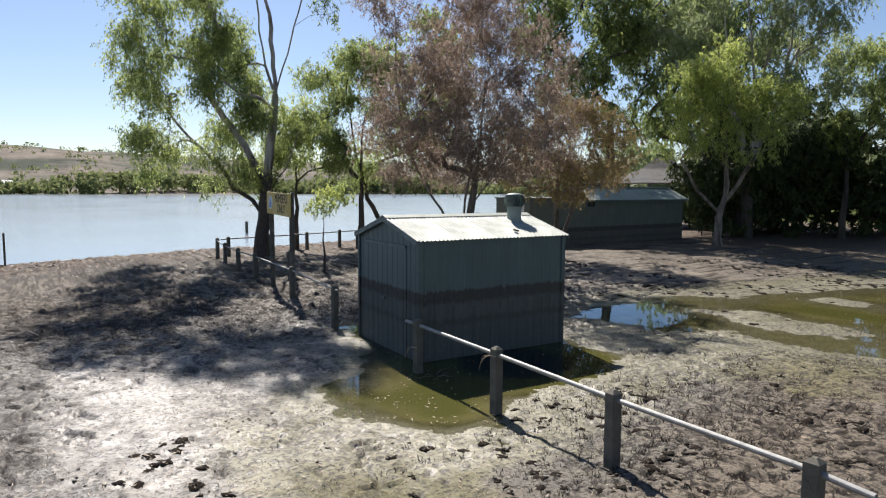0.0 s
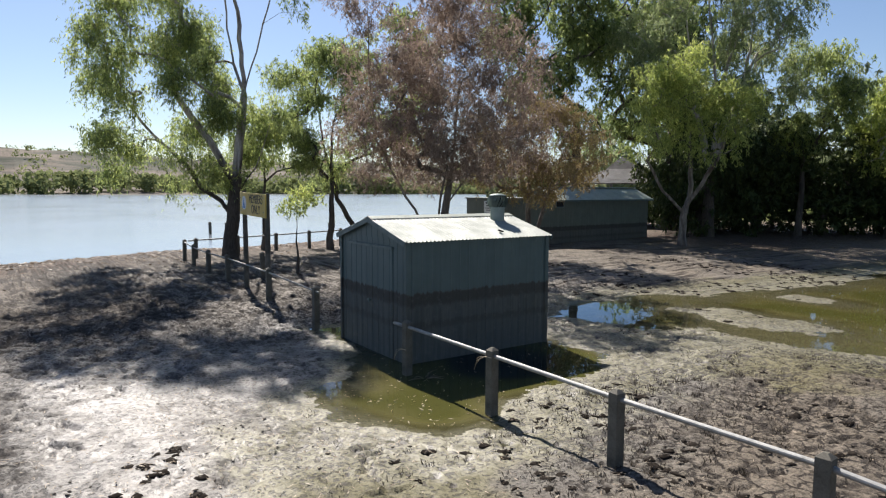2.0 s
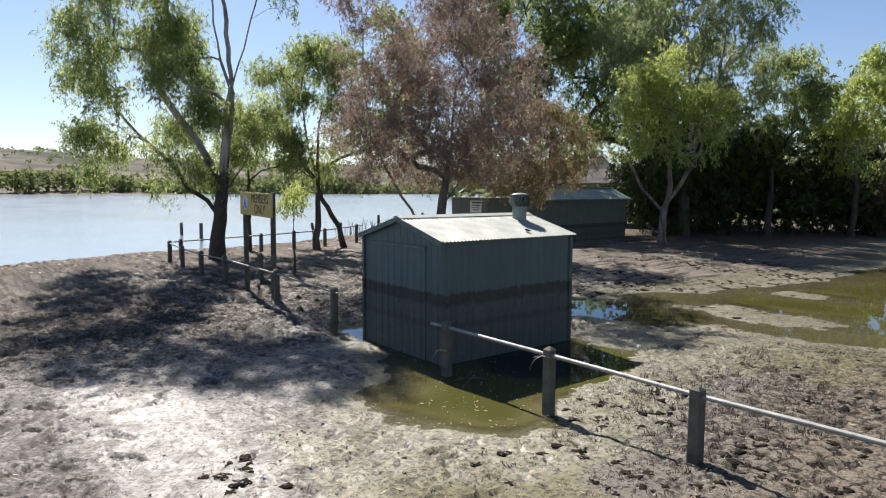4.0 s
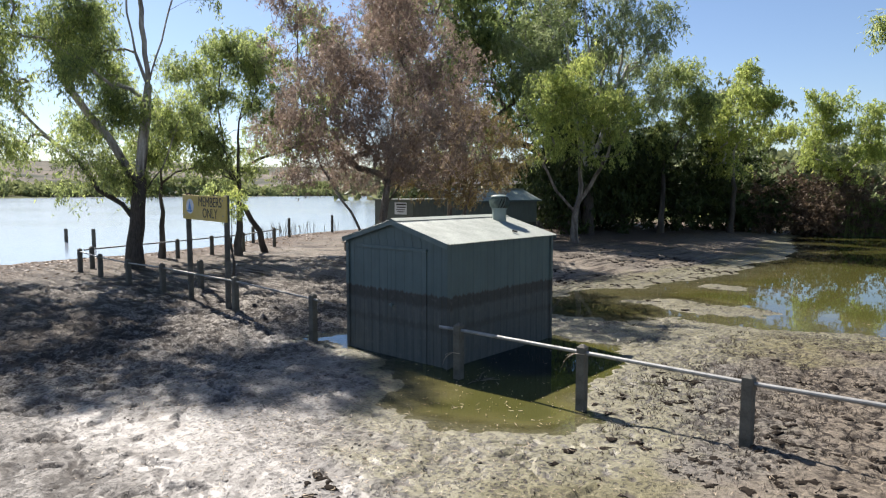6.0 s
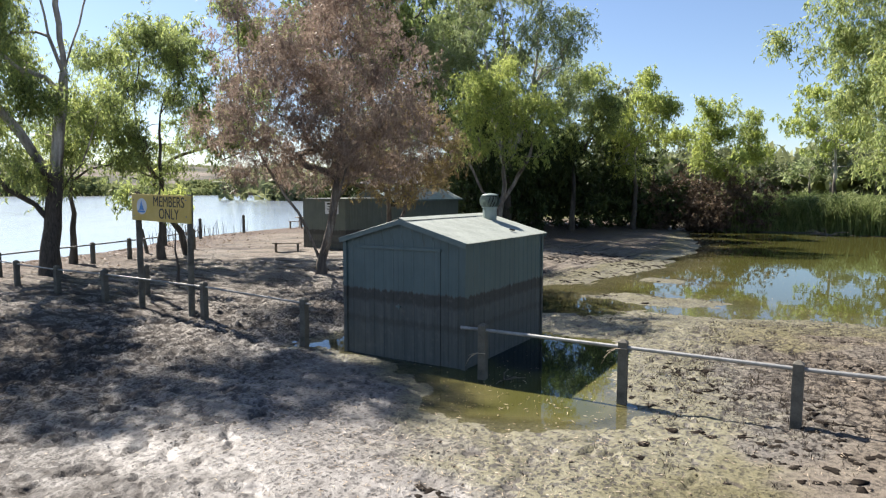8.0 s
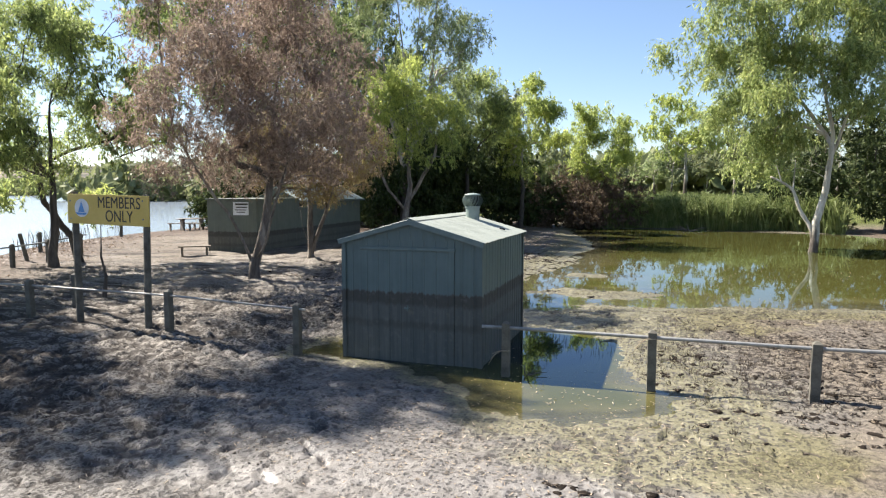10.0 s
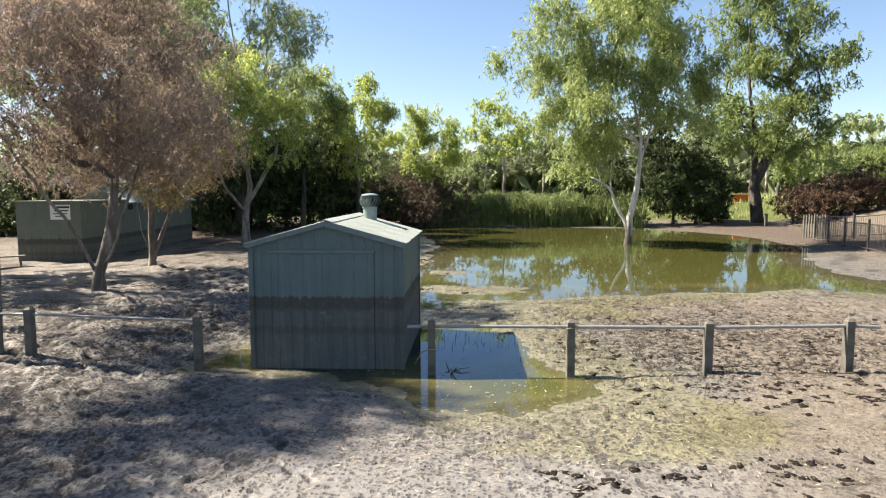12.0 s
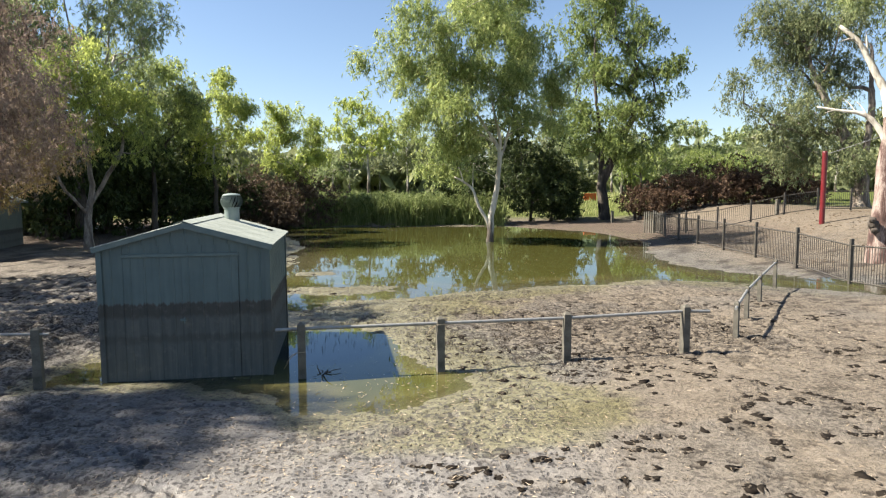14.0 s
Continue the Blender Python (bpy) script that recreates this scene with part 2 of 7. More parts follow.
def flooded_paint(name, clean, faded, rough=0.45):
    """Factory paint on sheet metal, with the dried silt that a flood left below its tide mark."""
    m, n, l, p = material(name)
    pos = n.new("ShaderNodeNewGeometry").outputs["Position"]
    sep = n.new("ShaderNodeSeparateXYZ")
    l.new(pos, sep.inputs[0])
    a, b = noise_tex(n, l, 2.2, 5, 0.65, pos), noise_tex(n, l, 30, 3, 0.6, pos)
    streak = n.new("ShaderNodeMapping")
    streak.inputs["Scale"].default_value = (14, 14, 0.7)
    l.new(pos, streak.inputs[0])
    s = noise_tex(n, l, 1.0, 5, 0.7, streak.outputs[0])
    paint = ramp(n, [(0.35, clean), (0.68, faded)])
    l.new(math_node(n, l, "ADD", math_node(n, l, "MULTIPLY", a.outputs[0], 0.5), math_node(n, l, "MULTIPLY", s.outputs[0], 0.5)), paint.inputs[0])
    z = math_node(n, l, "ADD", sep.outputs[2], math_node(n, l, "MULTIPLY", s.outputs[0], 0.2))
    silt = ramp(n, [(0.3, (0.060, 0.056, 0.048)), (0.7, (0.118, 0.106, 0.088))])
    l.new(s.outputs[0], silt.inputs[0])
    low = span(n, l, z, 1.22, 1.26, 1.0, 0.0)
    col = mix_col(n, l, math_node(n, l, "MULTIPLY", low, 0.72), paint.outputs[0], silt.outputs[0])
    band = math_node(n, l, "MULTIPLY", span(n, l, z, 1.0, 1.08), low)
    col = mix_col(n, l, math_node(n, l, "MULTIPLY", band, 0.72), col, (0.045, 0.040, 0.034))
    second = math_node(n, l, "MULTIPLY", span(n, l, z, 0.62, 0.70), span(n, l, z, 0.74, 0.80, 1.0, 0.0))
    col = mix_col(n, l, math_node(n, l, "MULTIPLY", second, 0.45), col, (0.05, 0.045, 0.038))
    spots = noise_tex(n, l, 9.0, 4, 0.7, pos)
    col = mix_col(n, l, math_node(n, l, "MULTIPLY", math_node(n, l, "MULTIPLY", span(n, l, spots.outputs[0], 0.52, 0.7), low), 0.35), col, (0.16, 0.15, 0.13))
    l.new(col, p.inputs["Base Color"])
    rr = n.new("ShaderNodeMix")
    l.new(low, rr.inputs[0])
    rr.inputs[2].default_value, rr.inputs[3].default_value = rough, 0.85
    l.new(rr.outputs[0], p.inputs["Roughness"])
    bump(n, l, math_node(n, l, "ADD", a.outputs[0], math_node(n, l, "MULTIPLY", b.outputs[0], 0.3)), p, 0.25, 0.006)
    return m


def bark_material(name, base, pale, scars, scale=3.0, stocking=0.0):
    """Bark; with a stocking, rough dark bark up to about that height, smooth and pale above."""
    m, n, l, p = material(name)
    pos = n.new("ShaderNodeNewGeometry").outputs["Position"]
    stretch = n.new("ShaderNodeMapping")
    stretch.inputs["Scale"].default_value = (1.0, 1.0, 0.22)
    l.new(pos, stretch.inputs[0])
    a = noise_tex(n, l, scale, 6, 0.65, stretch.outputs[0], 0.6)
    b = noise_tex(n, l, scale * 9, 4, 0.7, stretch.outputs[0])
    r = ramp(n, [(0.36, scars), (0.48, base), (0.62, pale)])
    l.new(math_node(n, l, "ADD", math_node(n, l, "MULTIPLY", a.outputs[0], 0.75), math_node(n, l, "MULTIPLY", b.outputs[0], 0.25)), r.inputs[0])
    col = r.outputs[0]
    if stocking:
        sep = n.new("ShaderNodeSeparateXYZ")
        l.new(pos, sep.inputs[0])
        z = math_node(n, l, "ADD", sep.outputs[2], math_node(n, l, "MULTIPLY", a.outputs[0], 3.0))
        old = ramp(n, [(0.35, (0.03, 0.024, 0.019)), (0.65, (0.095, 0.078, 0.062))])
        l.new(b.outputs[0], old.inputs[0])
        col = mix_col(n, l, span(n, l, z, stocking + 1.0, stocking + 2.2, 1.0, 0.0), col, old.outputs[0])
    l.new(col, p.inputs["Base Color"])
    p.inputs["Roughness"].default_value = 0.85
    bump(n, l, b.outputs[0], p, 0.6, 0.02)
    return m


def leaf_material(name, stops, passing=0.35, rough=0.5, gloss=0.15):
    """Leaves of mixed age: a colour for each, light that passes through, a waxy face."""
    m, n, l, p = material(name)
    geo = n.new("ShaderNodeNewGeometry")
    a = noise_tex(n, l, 0.55, 3, 0.6, geo.outputs["Position"])
    c = noise_tex(n, l, 1.7, 2, 0.5, geo.outputs["Position"])
    t = math_node(n, l, "ADD", math_node(n, l, "MULTIPLY", geo.outputs["Random Per Island"], 0.34), math_node(n, l, "MULTIPLY", math_node(n, l, "ADD", a.outputs[0], c.outputs[0]), 0.38))
    r = ramp(n, stops)
    l.new(t, r.inputs[0])
    l.new(r.outputs[0], p.inputs["Base Color"])
    p.inputs["Roughness"].default_value, p.inputs["Specular IOR Level"].default_value = rough, gloss
    tr = n.new("ShaderNodeBsdfTranslucent")
    bright = n.new("ShaderNodeHueSaturation")
    bright.inputs["Value"].default_value, bright.inputs["Saturation"].default_value = 1.3, 0.95
    l.new(r.outputs[0], bright.inputs["Color"])
    l.new(bright.outputs[0], tr.inputs[0])
    mixer = n.new("ShaderNodeMixShader")
    mixer.inputs[0].default_value = passing
    l.new(p.outputs[0], mixer.inputs[1])
    l.new(tr.outputs[0], mixer.inputs[2])
    l.new(mixer.outputs[0], n["Material Output"].inputs[0])
    return m


MUD, POOL, LAKE = mud_material(), pool_material(), lake_material()
GREEN = flooded_paint("shed_green_paint", (0.058, 0.094, 0.097), (0.09, 0.135, 0.138))
GREEN_DOOR = flooded_paint("shed_door_paint", (0.062, 0.100, 0.104), (0.097, 0.144, 0.147))
HALL = flooded_paint("hall_paint", (0.088, 0.102, 0.082), (0.14, 0.155, 0.125), 0.6)
ROOF = plain("roof_sheet_paint", (0.22, 0.245, 0.215), (0.36, 0.385, 0.34), 0.6, 0.0, 2.5, 0.2, gloss=0.35)
HALL_ROOF = plain("hall_roof_paint", (0.26, 0.31, 0.29), (0.40, 0.45, 0.42), 0.45, 0.0, 1.5, 0.15)
TRIM = plain("trim_paint", (0.075, 0.115, 0.115), (0.12, 0.165, 0.163), 0.45)
VENT = plain("vent_paint", (0.15, 0.195, 0.18), (0.23, 0.275, 0.255), 0.5)
DARK = plain("dark_hollow", (0.01, 0.01, 0.01), (0.02, 0.02, 0.018), 0.9)
GALV = plain("galvanised_pipe", (0.19, 0.195, 0.19), (0.31, 0.31, 0.30), 0.6, 0.4, 9.0, 0.15)
TIMBER = plain("weathered_post", (0.055, 0.052, 0.042), (0.145, 0.135, 0.11), 0.9, 0.0, 5.0, 0.6, 0.01)
PLANK = plain("bench_timber", (0.10, 0.085, 0.065), (0.22, 0.185, 0.145), 0.85, 0.0, 5.0, 0.5)
YELLOW = plain("sign_yellow", (0.52, 0.37, 0.075), (0.62, 0.45, 0.11), 0.5, 0.0, 3.0, 0.05)
INK = plain("sign_ink", (0.028, 0.024, 0.018), (0.05, 0.042, 0.03), 0.6)
WHITE = plain("sign_white", (0.62, 0.64, 0.64), (0.74, 0.75, 0.75), 0.5)
BLUE = plain("sign_blue", (0.07, 0.22, 0.50), (0.11, 0.30, 0.60), 0.5)
IRON = plain("fence_paint", (0.035, 0.031, 0.027), (0.085, 0.076, 0.062), 0.5, 0.0, 5.0, 0.2)
RED = plain("red_paint", (0.10, 0.007, 0.010), (0.15, 0.012, 0.015), 0.4, 0.0, 2.0, 0.05)
SHELTER_ROOF = plain("shelter_roof", (0.085, 0.083, 0.085), (0.17, 0.167, 0.165), 0.5, 0.2, 1.5, 0.2)
CONCRETE = plain("concrete", (0.28, 0.27, 0.24), (0.42, 0.40, 0.37), 0.9, 0.0, 4.0, 0.4)
CLOD = plain("wet_clods", (0.05, 0.042, 0.034), (0.13, 0.11, 0.088), 0.85, 0.0, 9.0, 0.4, gloss=0.12)
ORANGE = plain("orange_plastic", (0.55, 0.10, 0.02), (0.65, 0.15, 0.04), 0.6)
GUM_BARK = bark_material("gum_bark", (0.30, 0.275, 0.24), (0.56, 0.53, 0.48), (0.11, 0.09, 0.072), 3.0, 3.6)
DARK_BARK = bark_material("dark_bark", (0.055, 0.045, 0.036), (0.13, 0.11, 0.09), (0.022, 0.018, 0.015))
BROWN_BARK = bark_material("brown_bark", (0.14, 0.115, 0.092), (0.34, 0.30, 0.25), (0.06, 0.047, 0.038))
PALE_BARK = bark_material("pale_bark", (0.44, 0.41, 0.35), (0.62, 0.59, 0.53), (0.16, 0.13, 0.105), 2.0, 0.75)
RED_BARK = bark_material("red_bark", (0.085, 0.046, 0.038), (0.34, 0.275, 0.24), (0.026, 0.014, 0.012), 3.5)
LEAF_GUM = leaf_material("gum_leaves", [(0.28, (0.08, 0.108, 0.047)), (0.45, (0.165, 0.21, 0.085)), (0.62, (0.29, 0.35, 0.115)), (0.82, (0.47, 0.50, 0.15))], 0.56)
LEAF_GREY = leaf_material("grey_gum_leaves", [(0.28, (0.085, 0.115, 0.06)), (0.5, (0.20, 0.25, 0.115)), (0.78, (0.38, 0.42, 0.19))], 0.48)
LEAF_SHADY = leaf_material("shady_gum_leaves", [(0.28, (0.06, 0.08, 0.045)), (0.5, (0.14, 0.172, 0.085)), (0.78, (0.28, 0.30, 0.15))], 0.4)
LEAF_BRIGHT = leaf_material("bright_gum_leaves", [(0.28, (0.12, 0.155, 0.05)), (0.5, (0.27, 0.33, 0.09)), (0.78, (0.50, 0.53, 0.14))], 0.56)
LEAF_POOL = leaf_material("weeping_gum_leaves", [(0.28, (0.10, 0.14, 0.055)), (0.45, (0.20, 0.255, 0.092)), (0.62, (0.33, 0.385, 0.14)), (0.82, (0.50, 0.51, 0.2))], 0.52)
# Leaves of the shaded mass behind hall and pool, shade included in the colour
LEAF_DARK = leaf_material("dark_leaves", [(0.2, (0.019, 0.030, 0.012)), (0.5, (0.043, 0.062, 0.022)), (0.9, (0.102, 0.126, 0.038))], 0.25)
LEAF_DEEP = leaf_material("deep_green_leaves", [(0.28, (0.055, 0.085, 0.033)), (0.5, (0.155, 0.205, 0.07)), (0.8, (0.34, 0.39, 0.12))], 0.45)
# Near-black wet mud with the shade of a sunken print painted in
SHADED_PRINT = plain("wet_shaded_print", (0.010, 0.008, 0.007), (0.026, 0.022, 0.018), 0.95, 0.0, 12.0, 0.4, gloss=0.03)

LEAF_BROWN = leaf_material("dying_leaves", [(0.28, (0.105, 0.076, 0.062)), (0.45, (0.205, 0.153, 0.122)), (0.65, (0.30, 0.23, 0.182)), (0.85, (0.265, 0.23, 0.14))], 0.42)
LEAF_BROWN_OLIVE = leaf_material("half_dead_leaves", [(0.2, (0.121, 0.089, 0.059)), (0.5, (0.244, 0.179, 0.097)), (0.75, (0.308, 0.259, 0.089)), (0.95, (0.356, 0.324, 0.097))], 0.3)
LEAF_RUST = leaf_material("rusty_leaves", [(0.28, (0.042, 0.032, 0.024)), (0.5, (0.10, 0.073, 0.05)), (0.8, (0.21, 0.15, 0.10))], 0.25)
LEAF_HEDGE = leaf_material("withered_hedge_leaves", [(0.28, (0.034, 0.025, 0.018)), (0.5, (0.085, 0.055, 0.036)), (0.8, (0.17, 0.108, 0.07))], 0.25)
# Far crowns, with some haze greyed into the green
LEAF_FAR = leaf_material("far_leaves", [(0.28, (0.085, 0.105, 0.06)), (0.5, (0.155, 0.18, 0.09)), (0.8, (0.27, 0.285, 0.13))], 0.3)
LEAF_BANK = leaf_material("far_bank_leaves", [(0.28, (0.10, 0.125, 0.055)), (0.5, (0.18, 0.21, 0.085)), (0.8, (0.24, 0.26, 0.11))], 0.3, 0.8, 0.03)
REED = leaf_material("reed_leaves", [(0.28, (0.06, 0.085, 0.028)), (0.5, (0.135, 0.175, 0.055)), (0.8, (0.28, 0.31, 0.13))], 0.35)
MEADOW = leaf_material("meadow_blades", [(0.28, (0.16, 0.18, 0.07)), (0.5, (0.28, 0.31, 0.12)), (0.8, (0.42, 0.42, 0.2))], 0.3)
STRAW = leaf_material("straw", [(0.28, (0.16, 0.125, 0.085)), (0.5, (0.30, 0.24, 0.17)), (0.8, (0.45, 0.38, 0.29))], 0.1)
STALK = leaf_material("dead_stalks", [(0.2, (0.03, 0.024, 0.018)), (0.6, (0.065, 0.052, 0.038)), (0.9, (0.12, 0.10, 0.07))], 0.1)


# ---- builders ----
def part(name, bm, mat, parent=None, label="", smooth=False):
    """One mesh object from a bmesh, under a thing or a part."""
    me = bpy.data.meshes.new(name)
    bm.to_mesh(me)
    bm.free()
    me.materials.append(mat)
    if smooth:
        me.polygons.foreach_set("use_smooth", [True] * len(me.polygons))
    ob = new(name, me)
    ob.parent = parent
    return tagged(ob, label)


def thing(name, m, label, category, group="", kind=""):
    ob = new(name)
    ob.matrix_basis = m
    return tagged(ob, label, category, group, kind)


def box(bm, x0, y0, z0, x1, y1, z1, bevel=0.0):
    got = bmesh.ops.create_cube(bm, size=1.0)["verts"]
    for v in got:
        v.co = Vector(((x0 + x1) / 2 + v.co.x * (x1 - x0), (y0 + y1) / 2 + v.co.y * (y1 - y0), (z0 + z1) / 2 + v.co.z * (z1 - z0)))
    if bevel:
        edges = {e for v in got for e in v.link_edges}
        bmesh.ops.bevel(bm, geom=list(edges), offset=bevel, segments=2, affect="EDGES", profile=0.7)
    return bm


def rod(bm, a, b, r0, r1=None, sides=10):
    a, b = Vector(a), Vector(b)
    r1 = r0 if r1 is None else r1
    m = Matrix.Translation((a + b) / 2) @ (b - a).to_track_quat("Z", "Y").to_matrix().to_4x4()
    bmesh.ops.create_cone(bm, cap_ends=True, segments=sides, radius1=r0, radius2=r1, depth=(b - a).length, matrix=m)
    return bm


def arrays(name, verts, faces_of, mat, parent=None, smooth=False):
    """One mesh object from numpy arrays: verts (n, 3) and faces (m, k)."""
    me = bpy.data.meshes.new(name)
    k = faces_of.shape[1]
    me.vertices.add(len(verts))
    me.vertices.foreach_set("co", np.ascontiguousarray(verts, np.float32).ravel())
    me.loops.add(faces_of.size)
    me.loops.foreach_set("vertex_index", np.ascontiguousarray(faces_of, np.int32).ravel())
    me.polygons.add(len(faces_of))
    me.polygons.foreach_set("loop_start", np.arange(0, faces_of.size, k, dtype=np.int32))
    me.polygons.foreach_set("loop_total", np.full(len(faces_of), k, np.int32))
    me.update(calc_edges=True)
    me.materials.append(mat)
    if smooth:
        me.polygons.foreach_set("use_smooth", np.ones(len(faces_of), bool))
    ob = new(name, me)
    ob.parent = parent
    return ob


# ---- the ground ----
def lattice(ix, iy, seed):
    h = (ix.astype(np.int64) * 374761393 + iy.astype(np.int64) * 668265263 + seed * 974711) & 0x7FFFFFFF
    h = ((h ^ (h >> 13)) * 1274126177) & 0x7FFFFFFF
    return ((h ^ (h >> 16)) & 0xFFFF) / 65535.0


def value_noise(x, y, seed=0):
    ix, iy = np.floor(x), np.floor(y)
    u, v = x - ix, y - iy
    u, v = u * u * (3 - 2 * u), v * v * (3 - 2 * v)
    a, b = lattice(ix, iy, seed), lattice(ix + 1, iy, seed)
    c, d = lattice(ix, iy + 1, seed), lattice(ix + 1, iy + 1, seed)
    return (a * (1 - u) + b * u) * (1 - v) + (c * (1 - u) + d * u) * v


def fbm(x, y, octaves=4, seed=0):
    """Layered noise about zero, within -0.5 to 0.5."""
    total, gain, out = 0.0, 1.0, 0.0
    for i in range(octaves):
        out = out + gain * (value_noise(x * 2 ** i + 17.3 * i, y * 2 ** i - 9.1 * i, seed + i) - 0.5)
        total, gain = total + gain, gain * 0.5
    return out / total * 1.4


def smooth(lo, hi, v):
    t = np.clip((v - lo) / (hi - lo), 0, 1)
    return t * t * (3 - 2 * t)


def outline_distance(x, y, ring):
    """Distance to a closed outline, negative inside."""
    best, inside = np.full(np.shape(x), 1e9), np.zeros(np.shape(x), bool)
    for (ax, ay), (bx, by) in zip(ring, ring[1:] + ring[:1]):
        ex, ey = bx - ax, by - ay
        t = np.clip(((x - ax) * ex + (y - ay) * ey) / (ex * ex + ey * ey), 0, 1)
        best = np.minimum(best, np.hypot(x - ax - t * ex, y - ay - t * ey))
        cross = (ay > y) != (by > y)
        inside ^= cross & (x < ex * (y - ay) / (ey if abs(ey) > 1e-9 else 1e-9) + ax)
    return np.where(inside, -best, best)


SHORE_Y = [-400, -60, -30, -6.5, 0, 4, 9.3, 17, 25, 30, 45, 80, 200, 500]
SHORE_X = [-60, -22, -16, -19.2, -22.3, -22.5, -24.2, -28.4, -31, -31, -33, -45, -120, -250]
BILLABONG = [(-0.9, 14.6), (-1.5, 10.2), (-2.6, 8.5), (-2.6, 6.2), (-1.6, 4.8), (0.2, 5.3), (1.0, 6.4), (3.1, 6.8), (4.9, 7.3), (7.6, 8.0),
             (10.5, 8.4), (12.4, 7.4), (13.6, 5.8), (15.0, 4.7), (16.6, 4.2), (16.2, 6.6), (14.9, 8.2), (13.9, 9.6), (13.2, 12.0), (14.3, 16.0),
             (16.7, 21.5), (17.6, 27.0), (16.3, 32.0), (13.6, 37.2), (5.3, 39.4), (-2.2, 40.2), (-4.6, 38.7), (-2.6, 32.0), (-1.0, 25.6), (-0.6, 17.0)]
PUDDLE = [(-0.4, -0.75), (0.25, -1.2), (0.55, -2.0), (1.0, -2.35), (1.7, -2.15), (2.3, -1.6), (2.9, -1.2), (3.0, -0.5), (2.5, 0.2), (2.3, 1.1),
          (2.0, 2.4), (1.2, 3.1), (-0.2, 3.2), (-2.4, 3.0), (-2.75, 1.4), (-3.3, 0.2), (-3.25, -0.25), (-2.7, -0.1), (-1.4, -0.3)]

SLICKS = [(-4.4, -2.9, 1.0, 0.4), (-3.4, -3.7, 0.7, 0.4), (-5.6, -0.7, 0.7, 0.3), (-3.9, 1.0, 0.7, 0.4), (-7.2, 0.4, 0.6, 0.3)]  # shining wet patches


